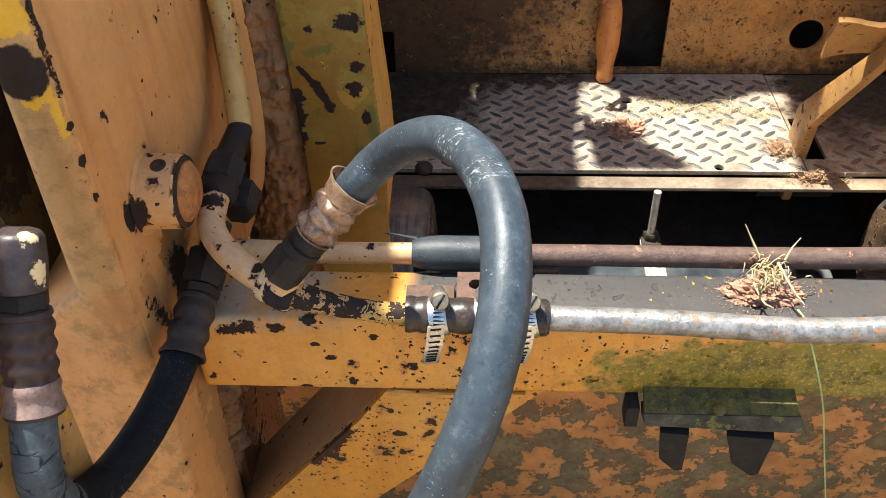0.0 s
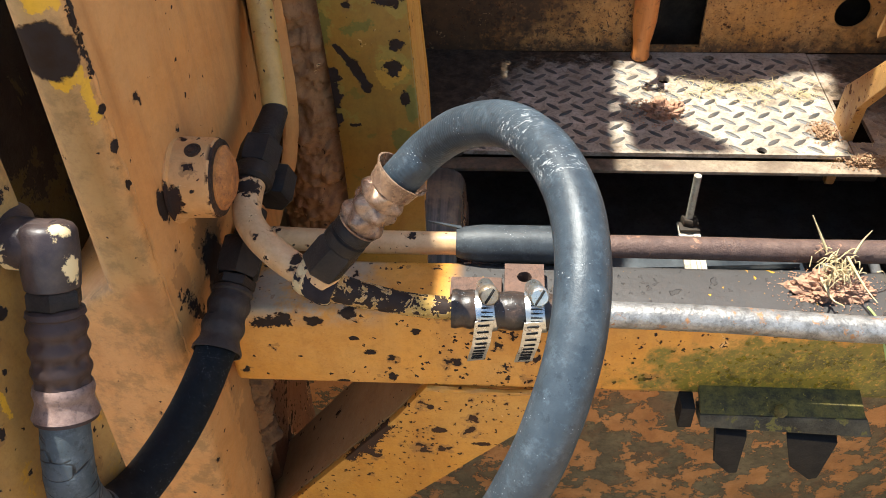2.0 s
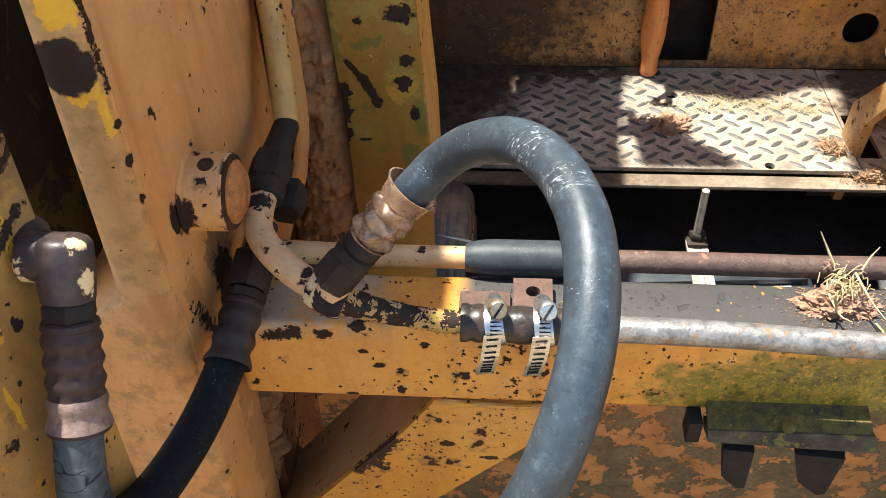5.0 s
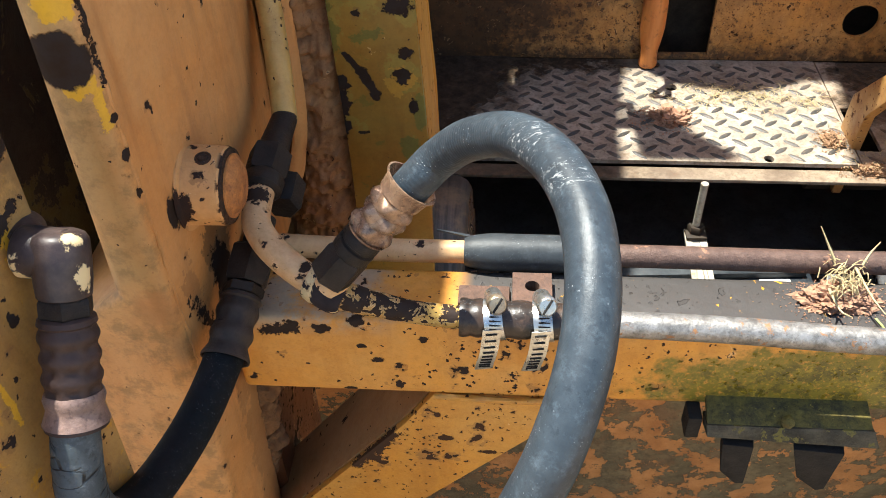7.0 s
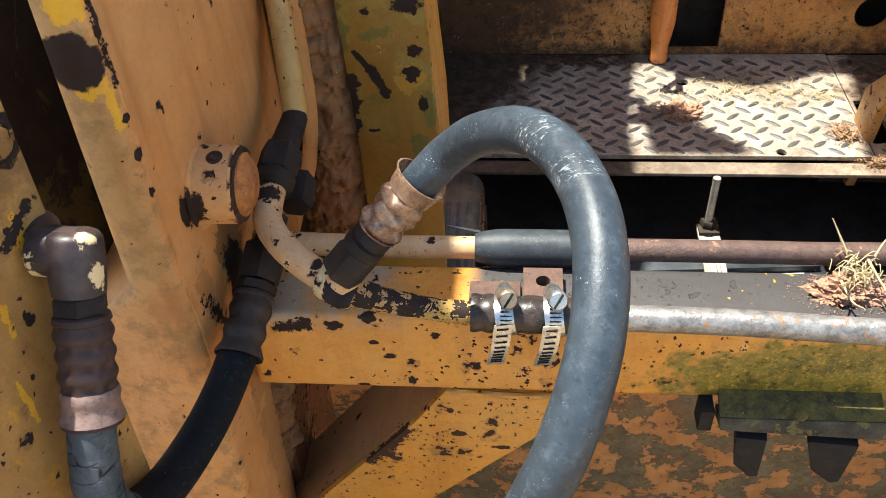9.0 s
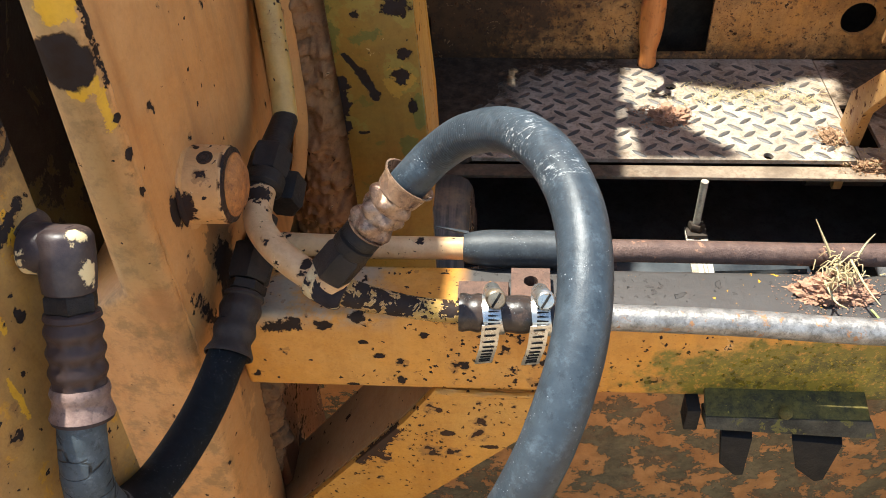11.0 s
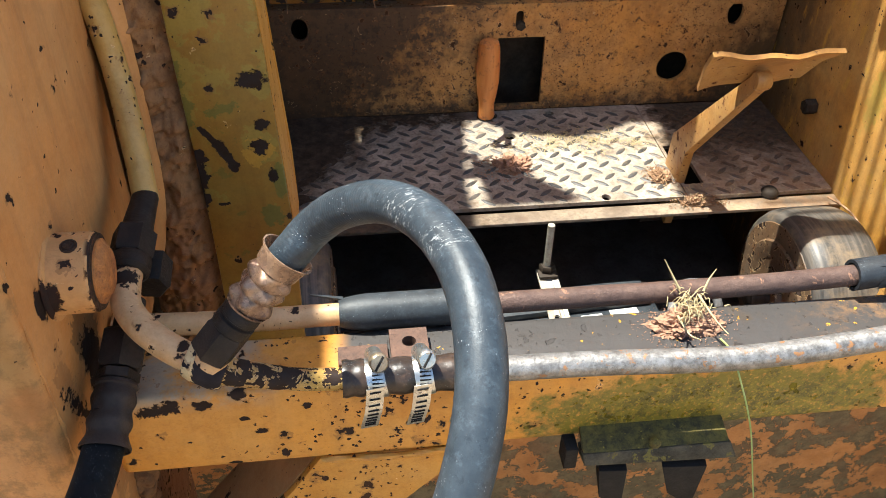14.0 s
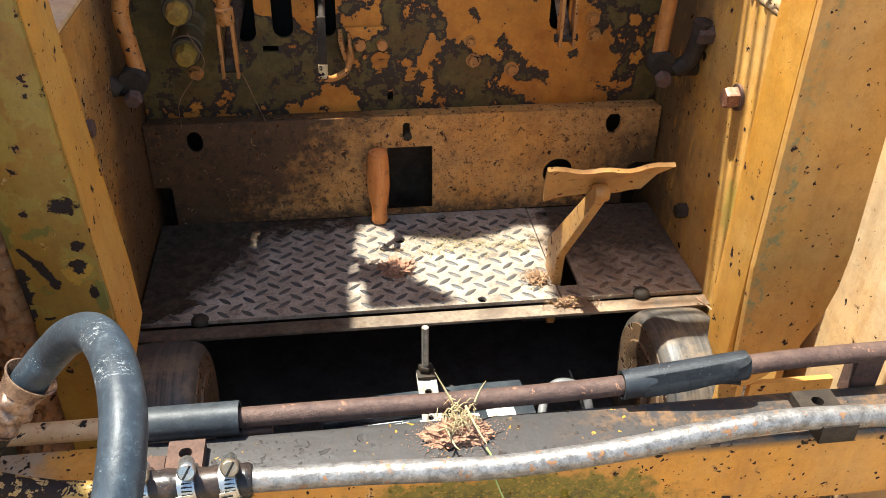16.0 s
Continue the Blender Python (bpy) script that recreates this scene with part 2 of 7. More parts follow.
def steel(name, colour, second, rough=0.5, metal=0.7, size=60.0, bump=0.4, rust=None, rust_level=0.62, rust_size=90.0, grain=500.0):
    n = Nodes(name)
    if max(colour) < 0.12:
        n.bsdf.inputs["Specular IOR Level"].default_value = 0.2
    c = n.mix(n.step(n.noise(size, 8.0, 0.75), 0.38, 0.64), colour, second)
    c = n.mix(n.math("MULTIPLY", n.step(n.noise(size * 4.5, 4.0, 0.7), 0.54, 0.66), 0.5), c, tuple(0.45 * v for v in second))
    m = metal
    if rust:
        r = n.step(n.noise(rust_size, 5.0, 0.7, 0.4), rust_level, rust_level + 0.04)
        c = n.mix(r, c, rust)
        m = n.math("MULTIPLY", n.math("SUBTRACT", 1.0, r), metal)
    n.bump(n.noise(grain, 5.0, 0.75), bump, 0.0010)
    return n.done(c, n.math("ADD", n.math("MULTIPLY", n.noise(size * 1.4, 5.0), 0.35), rough - 0.17), m)


def rubber(name, colour, dusty, rough=0.5, scuffs=(), dots=0.0, cracks=False, ribs=0.0):
    n = Nodes(name)
    n.bsdf.inputs["Specular IOR Level"].default_value = 0.34
    c = n.mix(n.step(n.noise(40.0, 7.0, 0.7), 0.4, 0.72), colour, dusty)
    c = n.mix(n.math("MULTIPLY", n.step(n.noise(170.0, 6.0, 0.8), 0.52, 0.70), 0.55), c, tuple(min(0.4, 1.9 * v + 0.001) for v in dusty))
    c = n.mix(n.math("MULTIPLY", n.step(n.noise(240.0, 5.0, 0.75), 0.56, 0.66), 0.5), c, tuple(0.4 * v for v in colour))
    h = n.math("MULTIPLY", n.noise(420.0, 4.0), 0.4)
    if ribs:
        way = n.nt.nodes.new("ShaderNodeAttribute")
        way.attribute_name = "along"
        wave = n.math("SINE", n.math("MULTIPLY", way.outputs["Fac"], 6.2832 / ribs))
        h = n.math("ADD", h, n.math("MULTIPLY", n.math("MULTIPLY", wave, 0.08), n.step(way.outputs["Fac"], 0.13, 0.03)))
    if dots:
        d = n.most(n.step(n.cells(dots), 0.13, 0.07), n.math("MULTIPLY", n.step(n.cells(dots * 0.45), 0.10, 0.06), 0.8))
        d = n.math("MULTIPLY", d, n.step(n.noise(48.0, 4.0, 0.6), 0.47, 0.58))
        c = n.mix(d, c, (0.36, 0.38, 0.39))
    for s in scuffs:
        scratch = n.math("MULTIPLY", n.blot(*s), n.step(n.noise(1.0, 6.0, 0.78, at=n.scaled(170.0, 620.0, 420.0)), 0.545, 0.61))
        c = n.mix(n.math("MULTIPLY", scratch, 0.8), c, (0.36, 0.37, 0.36))
    if cracks:
        k = n.nt.nodes.new("ShaderNodeTexVoronoi")
        k.feature = "DISTANCE_TO_EDGE"
        n.put(k.inputs["Vector"], n.scaled(60.0, 60.0, 160.0))
        k.inputs["Scale"].default_value = 1.0
        gap = n.math("MULTIPLY", n.step(k.outputs["Distance"], 0.05, 0.02), n.step(n.noise(70.0, 3.0), 0.45, 0.55))
        c = n.mix(gap, c, (0.004, 0.004, 0.005))
        h = n.math("SUBTRACT", h, n.math("MULTIPLY", gap, 3.0))
    n.bump(n.math("ADD", h, n.math("MULTIPLY", n.noise(90.0, 6.0, 0.75), 0.8)), 0.5, 0.0006)
    return n.done(c, n.math("ADD", n.math("MULTIPLY", n.noise(90.0, 4.0), 0.25), rough - 0.12))


M_POST = paint("beige_orange_paint", (0.565, 0.250, 0.072), (0.54, 0.272, 0.10), grain=0.16, chips=0.79, size=34.0, specks=0.81, dirty=0.30, flecked=0.035,
               dirt=(0.30, 0.18, 0.07), streak=0.45,
               marks=[(-0.339, 0.4975, 0.803, 0.0132, 0.25, 130.0), lambda n: n.scar((-0.325, 0.503, 0.79), (-0.325, 0.503, 0.86), 0.0022),
                      (-0.326, 0.502, 0.772, 0.0024, 0.5, 300.0), (-0.326, 0.502, 0.752, 0.0028, 0.5, 300.0, 0.05, (1, 1, 1.4)), (-0.326, 0.502, 0.730, 0.0018, 0.5, 300.0, 0.05, (1, 1, 2.0)),
                      lambda n: n.band(n.axis(1), 0.5025, 0.0012, 300.0), (-0.322, 0.5225, 0.700, 0.0058, 0.5, 150.0, 0.05, (1, 0.8, 1.9)),
                      (-0.31, 0.5365, 0.703, 0.0022, 0.7, 250.0), (-0.307, 0.537, 0.696, 0.0028, 0.7, 250.0),
                      lambda n: n.scar((-0.321, 0.516, 0.643), (-0.321, 0.536, 0.590), 0.0042), (-0.322, 0.555, 0.63, 0.011, 0.7, 120.0, 0.05, (1, 1, 2))],
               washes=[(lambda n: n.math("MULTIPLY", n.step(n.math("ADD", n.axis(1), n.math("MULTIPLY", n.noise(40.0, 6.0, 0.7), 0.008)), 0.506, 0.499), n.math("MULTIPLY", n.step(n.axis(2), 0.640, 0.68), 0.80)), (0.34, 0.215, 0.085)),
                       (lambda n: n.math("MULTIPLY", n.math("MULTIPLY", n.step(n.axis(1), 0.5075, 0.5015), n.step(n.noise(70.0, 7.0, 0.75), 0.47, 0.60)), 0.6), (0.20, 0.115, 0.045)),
                       (lambda n: n.scar((-0.3345, 0.497, 0.83), (-0.332, 0.497, 0.90), 0.0085, 0.5, 70.0), (0.62, 0.33, 0.02)),
                       (lambda n: n.most(n.blot(-0.337, 0.498, 0.790, 0.005, 0.8, 150.0), n.scar((-0.329, 0.499, 0.793), (-0.3285, 0.499, 0.770), 0.0022)), (0.62, 0.33, 0.02)),
                       (lambda n: n.math("MULTIPLY", n.blot(-0.335, 0.497, 0.655, 0.012, 0.9, 90.0, 0.4), 0.7), (0.42, 0.18, 0.06)),
                       # Crease shade and dirt, both painted as a brown scar.
                       (lambda n: n.math("MULTIPLY", n.scar((-0.321, 0.560, 0.672), (-0.320, 0.555, 0.590), 0.016, 0.6, 60.0), 0.8), (0.13, 0.065, 0.028)),
                       (lambda n: n.math("MULTIPLY", n.scar((-0.321, 0.518, 0.66), (-0.321, 0.530, 0.56), 0.008, 0.8, 70.0), 0.6), (0.26, 0.12, 0.045)),
                       # Shaded lower edge darkened in the colour, together with dirt.
                       (lambda n: n.math("MULTIPLY", n.scar((-0.321, 0.559, 0.560), (-0.327, 0.556, 0.380), 0.022, 0.7, 60.0), 0.5), (0.20, 0.095, 0.038))])
M_BOSS = paint("chipped_boss_paint", (0.62, 0.29, 0.095), (0.60, 0.33, 0.13), chips=0.66, size=70.0, specks=0.72, flecked=0.30, dirty=0.35, dirt=(0.30, 0.15, 0.06), grain=0.2, under=(0.05, 0.022, 0.014),
               marks=[(-0.322, 0.5245, 0.699, 0.0075, 0.6, 150.0, 0.05, (1, 0.8, 1.9)), lambda n: n.math("MULTIPLY", n.step(n.axis(0), -0.3030, -0.3010), n.step(n.noise(95.0, 5.0, 0.65), 0.46, 0.50))])
M_ARM = paint("worn_yellow_arm_paint", (0.43, 0.215, 0.048), (0.39, 0.22, 0.07), flecked=0.2, chips=0.70, size=40.0, specks=0.74, dirty=0.4, dirt=(0.22, 0.14, 0.06), streak=0.3,
              marks=[lambda n: n.ring((-0.3461, 0.4404, 0.8035), 0.0112, 0.66), lambda n: n.ring((-0.3514, 0.4195, 0.8035), 0.0112, 0.66),
                     (-0.3506, 0.4128, 0.7818, 0.0085, 0.7, 150.0, 0.05, (1, 1.2, 0.9)), lambda n: n.scar((-0.3469, 0.4209, 0.7681), (-0.343, 0.4394, 0.776), 0.0026),
                     lambda n: n.scar((-0.349, 0.4231, 0.7909), (-0.348, 0.425, 0.785), 0.0024), (-0.3521, 0.3984, 0.7637, 0.0026, 0.5, 250.0), (-0.3453, 0.4128, 0.738, 0.0032, 0.6, 250.0, 0.05, (1, 0.8, 1.3)),
                     (-0.3512, 0.3936, 0.7451, 0.0020, 0.4, 250.0)],
              washes=[(lambda n: n.math("MULTIPLY", n.step(n.noise(45.0, 7.0, 0.7, 0.3), 0.57, 0.60), 0.75), (0.54, 0.25, 0.015)),
                      (lambda n: n.math("MULTIPLY", n.blot(-0.358, 0.364, 0.737, 0.020, 0.6, 50.0, 0.3), 0.85), (0.56, 0.27, 0.02)),
                      (lambda n: n.math("MULTIPLY", n.step(n.noise(26.0, 8.0, 0.75), 0.48, 0.62), 0.5), (0.24, 0.125, 0.045)),
                      (lambda n: n.math("MULTIPLY", n.math("MULTIPLY", n.step(n.axis(2), 0.755, 0.79), n.step(n.noise(60.0, 8.0, 0.75), 0.42, 0.58)), 0.75), (0.13, 0.07, 0.03)),
                      (lambda n: n.most(n.scar((-0.3471, 0.3937, 0.722), (-0.347, 0.392, 0.700), 0.0014), n.scar((-0.348, 0.4064, 0.750), (-0.3475, 0.404, 0.738), 0.0016), n.scar((-0.3445, 0.4298, 0.775), (-0.3445, 0.427, 0.755), 0.0024)), (0.60, 0.30, 0.02))])
M_BEAM = paint("beam_yellow_paint", (0.61, 0.260, 0.032), (0.57, 0.275, 0.062), chips=0.715, size=60.0, specks=0.73, dirty=0.25, dirt=(0.22, 0.13, 0.04), flecked=0.35, streak=0.25,
               marks=[lambda n: n.scar((-0.294, 0.534, 0.602), (-0.279, 0.534, 0.604), 0.0042), (-0.278, 0.534, 0.6075, 0.0035, 0.7, 200.0), (-0.261, 0.534, 0.604, 0.0042, 0.7, 180.0, 0.05, (1.3, 1, 0.9)),
                      (-0.240, 0.534, 0.611, 0.0045, 0.7, 200.0), (-0.229, 0.534, 0.578, 0.0028, 0.7, 220.0, 0.05, (1.4, 1, 0.9)), (-0.238, 0.534, 0.590, 0.0024, 0.6, 240.0, 0.05, (1.3, 1, 0.8)),
                      (-0.217, 0.534, 0.555, 0.0045, 0.7, 200.0, 0.05, (0.6, 1, 1.2)), (-0.201, 0.534, 0.597, 0.0028, 0.7, 230.0), (-0.248, 0.534, 0.5495, 0.003, 0.6, 240.0, 0.05, (1.4, 1, 0.6))],
               washes=[(lambda n: n.math("MULTIPLY", n.math("MULTIPLY", n.step(n.axis(2), 0.604, 0.611), n.step(n.axis(0), -0.182, -0.168)), n.step(n.noise(90.0, 7.0, 0.72), 0.72, 0.66)), (0.050, 0.043, 0.038)),
                       (lambda n: n.math("MULTIPLY", n.math("MULTIPLY", n.step(n.axis(2), 0.598, 0.611), n.step(n.axis(0), -0.215, -0.235)), n.step(n.noise(50.0, 6.0, 0.7), 0.40, 0.55)), (0.36, 0.27, 0.18))],
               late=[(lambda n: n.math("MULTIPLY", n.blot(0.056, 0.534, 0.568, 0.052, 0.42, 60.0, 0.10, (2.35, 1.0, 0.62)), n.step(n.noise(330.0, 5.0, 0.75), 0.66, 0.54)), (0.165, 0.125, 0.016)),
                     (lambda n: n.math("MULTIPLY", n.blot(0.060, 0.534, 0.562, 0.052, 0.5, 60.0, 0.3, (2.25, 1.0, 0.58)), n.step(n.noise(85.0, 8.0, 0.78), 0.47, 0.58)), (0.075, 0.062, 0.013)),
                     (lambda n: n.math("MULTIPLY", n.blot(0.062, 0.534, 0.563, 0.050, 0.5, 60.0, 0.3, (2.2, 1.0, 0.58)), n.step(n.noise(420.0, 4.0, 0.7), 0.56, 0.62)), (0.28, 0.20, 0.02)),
                     (lambda n: n.math("MULTIPLY", n.math("MULTIPLY", n.step(n.axis(2), 0.6095, 0.6130), n.step(n.axis(0), -0.186, -0.172)), n.step(n.noise(34.0, 6.0, 0.7), 0.66, 0.58)), (0.048, 0.043, 0.040)),
                     (lambda n: n.math("MULTIPLY", n.math("MULTIPLY", n.step(n.axis(2), 0.6095, 0.6130), n.step(n.axis(0), -0.17, -0.15)), n.math("MULTIPLY", n.step(n.noise(150.0, 3.0, 0.6), 0.655, 0.675), n.step(n.noise(28.0, 3.0), 0.47, 0.52))), (0.50, 0.25, 0.02)),
                     (lambda n: n.math("MULTIPLY", n.math("MULTIPLY", n.step(n.axis(2), 0.6095, 0.6130), n.step(n.axis(0), 0.10, 0.16)), n.math("MULTIPLY", n.step(n.noise(46.0, 9.0, 0.78), 0.48, 0.60), 0.8)), (0.19, 0.105, 0.05))])
M_BRACE_SIDE = paint("brown_beige_brace_side", (0.40, 0.215, 0.085), (0.34, 0.19, 0.08), chips=0.72, size=40.0, specks=0.78, dirty=0.5, dirt=(0.16, 0.09, 0.04), flecked=0.08, grain=0.2)
M_BRACE = paint("brace_yellow_paint", (0.55, 0.235, 0.030), (0.52, 0.25, 0.048), chips=0.72, size=52.0, specks=0.76, dirty=0.25, dirt=(0.25, 0.14, 0.04), flecked=0.34, under=(0.055, 0.026, 0.013), mark_colour=(0.050, 0.028, 0.017),
                marks=[lambda n: n.scar((-0.226, 0.5365, 0.499), (-0.252, 0.5365, 0.462), 0.0048), lambda n: n.band(n.math("SUBTRACT", n.axis(2), n.math("MULTIPLY", n.axis(0), 1.09)), 0.6465, 0.004, 110.0),
                       (-0.190, 0.5365, 0.497, 0.004, 0.7, 200.0, 0.05, (1.4, 1, 0.8)), (-0.162, 0.5365, 0.483, 0.004, 0.7, 200.0, 0.05, (1.5, 1, 0.6)), (-0.195, 0.5365, 0.522, 0.0024, 0.6, 240.0)])
M_OLIVE = paint("olive_yellow_paint", (0.29, 0.140, 0.017), (0.26, 0.150, 0.026), chips=0.71, size=34.0, specks=0.76, flecked=0.14, dirty=0.4, dirt=(0.13, 0.10, 0.03),
                marks=[lambda n: n.scar((-0.266, 0.712, 0.684), (-0.256, 0.712, 0.670), 0.0022, 0.6, 170.0), lambda n: n.scar((-0.256, 0.712, 0.671), (-0.247, 0.712, 0.651), 0.0036, 0.6, 150.0),
                       lambda n: n.scar((-0.272, 0.712, 0.662), (-0.274, 0.712, 0.625), 0.0060, 0.75, 120.0), lambda n: n.scar((-0.274, 0.712, 0.628), (-0.2755, 0.712, 0.598), 0.0040, 0.8, 130.0),
                       (-0.224, 0.712, 0.685, 0.0048, 0.7, 190.0), (-0.228, 0.712, 0.667, 0.0062, 0.9, 190.0), (-0.221, 0.712, 0.643, 0.0042, 0.8, 190.0, 0.05, (0.8, 1, 1.3)), (-0.228, 0.712, 0.719, 0.0085, 0.8, 140.0, 0.05, (1.1, 1, 0.8)),
                       lambda n: n.scar((-0.261, 0.712, 0.6195), (-0.255, 0.712, 0.620), 0.0012), lambda n: n.band(n.math("ADD", n.axis(0), n.math("MULTIPLY", n.axis(2), 0.055)), -0.178, 0.010)],
                washes=[(lambda n: n.math("MULTIPLY", n.step(n.noise(48.0, 7.0, 0.7, 0.4), 0.63, 0.645), 0.7), (0.150, 0.120, 0.022)),
                        (lambda n: n.math("MULTIPLY", n.step(n.math("ADD", n.noise(30.0, 7.0, 0.66), n.math("MULTIPLY", n.axis(2), 0.7)), 1.035, 1.05), 0.85), (0.27, 0.185, 0.035)),
                        (lambda n: n.most(n.scar((-0.281, 0.712, 0.730), (-0.276, 0.712, 0.690), 0.0075, 0.9, 120.0), n.scar((-0.258, 0.712, 0.695), (-0.243, 0.712, 0.700), 0.0035, 0.9), n.blot(-0.216, 0.712, 0.637, 0.008, 0.9, 110.0, 0.05, (0.6, 1, 2.2)), n.blot(-0.224, 0.712, 0.607, 0.008, 0.9, 110.0)), (0.150, 0.122, 0.024)),
                        (lambda n: n.blot(-0.228, 0.712, 0.664, 0.011, 0.9, 120.0), (0.42, 0.22, 0.03))])
M_FLANGE = paint("orange_flange_paint", (0.55, 0.25, 0.032), (0.52, 0.27, 0.055), chips=0.72, size=40.0, specks=0.77, flecked=0.10, dirty=0.18, dirt=(0.3, 0.18, 0.05), streak=0.15,
                 marks=[lambda n: n.band(n.axis(1), 0.7185, 0.0085, 110.0), lambda n: n.band(n.axis(1), 0.780, 0.003)])
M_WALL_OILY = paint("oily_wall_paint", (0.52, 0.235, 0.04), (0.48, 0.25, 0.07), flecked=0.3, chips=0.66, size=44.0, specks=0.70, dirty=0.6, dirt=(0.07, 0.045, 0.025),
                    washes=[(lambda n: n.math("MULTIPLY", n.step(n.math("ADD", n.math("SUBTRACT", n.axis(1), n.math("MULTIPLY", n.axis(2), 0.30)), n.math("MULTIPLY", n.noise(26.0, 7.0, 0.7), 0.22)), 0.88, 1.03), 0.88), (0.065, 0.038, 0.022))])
M_WALL = paint("wall_yellow_paint", (0.60, 0.30, 0.06), (0.57, 0.33, 0.10), chips=0.74, size=40.0, specks=0.75, flecked=0.07, dirty=0.5, dirt=(0.2, 0.12, 0.05), streak=0.2,
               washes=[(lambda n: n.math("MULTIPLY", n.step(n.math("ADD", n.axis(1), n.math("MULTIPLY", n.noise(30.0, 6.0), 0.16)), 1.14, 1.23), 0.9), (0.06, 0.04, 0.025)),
                       (lambda n: n.math("MULTIPLY", n.step(n.noise(1.0, 6.0, 0.7, at=n.scaled(60.0, 60.0, 16.0)), 0.57, 0.64), 0.65), (0.64, 0.37, 0.045)),
                       (lambda n: n.math("MULTIPLY", n.step(n.noise(1.0, 7.0, 0.75, at=n.scaled(34.0, 34.0, 11.0)), 0.55, 0.66), 0.45), (0.27, 0.15, 0.05)),
                       (lambda n: n.math("MULTIPLY", n.blot(0.415, 0.965, 0.53, 0.014, 0.9, 120.0, 0.3, (1, 1, 2.4)), 0.6), (0.30, 0.26, 0.05))])
M_FENDER = paint("dusty_beige_fender_paint", flecked=0.08, main=(0.60, 0.39, 0.18), faded=(0.54, 0.39, 0.22), chips=0.70, size=50.0, specks=0.74, dirty=0.4, dirt=(0.3, 0.24, 0.16), rough=0.6)
M_FRONT = patchy("flaking_orange_paint", (0.50, 0.215, 0.065), (0.105, 0.072, 0.034), (0.080, 0.054, 0.027), level=0.505, size=29.0, fine=0.72, flecks=0.72, twist=0.1, rim_width=0.02)
M_FIRE = patchy("flaking_firewall_paint", (0.60, 0.235, 0.030), (0.078, 0.053, 0.013), (0.036, 0.018, 0.012), level=0.520, size=27.0, fine=0.62, flecks=0.70, twist=0.1, rim_width=0.075,
                places=[(-0.095, 0.715, 0.055, 0.13), (0.012, 0.725, 0.05, 0.14), (0.144, 0.685, 0.06, 0.12), (0.29, 0.592, 0.08, 0.15), (0.25, 0.71, 0.06, 0.09), (-0.053, 0.566, 0.05, 0.07), (-0.239, 0.731, 0.02, 0.10),
                        (0.043, 0.712, 0.028, -0.16), (0.083, 0.668, 0.034, -0.14), (0.205, 0.747, 0.030, -0.18), (0.362, 0.718, 0.055, -0.18), (0.138, 0.616, 0.03, -0.10), (0.385, 0.590, 0.05, -0.14), (0.120, 0.555, 0.05, -0.08),
                        (-0.215, 0.68, 0.09, -0.12), (-0.20, 0.60, 0.08, -0.09), (-0.06, 0.63, 0.05, -0.11)])
# Olive moss over near-black; the black paints in the shade of the gap.
M_GAP = patchy("mossy_gap_shade_paint", (0.085, 0.070, 0.020), (0.014, 0.011, 0.008), (0.012, 0.009, 0.007), level=0.55, size=16.0, fine=0.75, flecks=0.75)
M_PANEL = paint("grimy_tan_panel_paint", (0.60, 0.28, 0.065), (0.56, 0.30, 0.10), chips=0.66, size=75.0, specks=0.70, dirty=0.5, dirt=(0.13, 0.068, 0.03), flecked=0.62, under=(0.055, 0.028, 0.016), mark_colour=(0.085, 0.043, 0.022),
                washes=[(lambda n: n.math("MULTIPLY", n.step(n.noise(38.0, 9.0, 0.78), 0.48, 0.62), 0.50), (0.24, 0.105, 0.037)),
                        (lambda n: n.math("MULTIPLY", n.step(n.math("SUBTRACT", n.noise(85.0, 8.0, 0.72), n.math("MULTIPLY", n.axis(0), 0.18)), 0.560, 0.585), 0.85), (0.085, 0.045, 0.022)),
                        (lambda n: n.math("MULTIPLY", n.step(n.noise(210.0, 5.0, 0.7), 0.60, 0.64), 0.8), (0.32, 0.14, 0.04)),
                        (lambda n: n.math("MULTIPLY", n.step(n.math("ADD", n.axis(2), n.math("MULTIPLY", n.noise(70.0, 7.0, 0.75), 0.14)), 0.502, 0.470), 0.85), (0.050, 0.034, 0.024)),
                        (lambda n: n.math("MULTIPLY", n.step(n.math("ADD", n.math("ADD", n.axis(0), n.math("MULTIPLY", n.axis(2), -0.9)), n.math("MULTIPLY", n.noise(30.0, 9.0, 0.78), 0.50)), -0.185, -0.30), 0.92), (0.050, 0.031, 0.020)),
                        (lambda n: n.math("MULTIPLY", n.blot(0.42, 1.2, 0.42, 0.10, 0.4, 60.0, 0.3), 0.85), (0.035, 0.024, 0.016))])


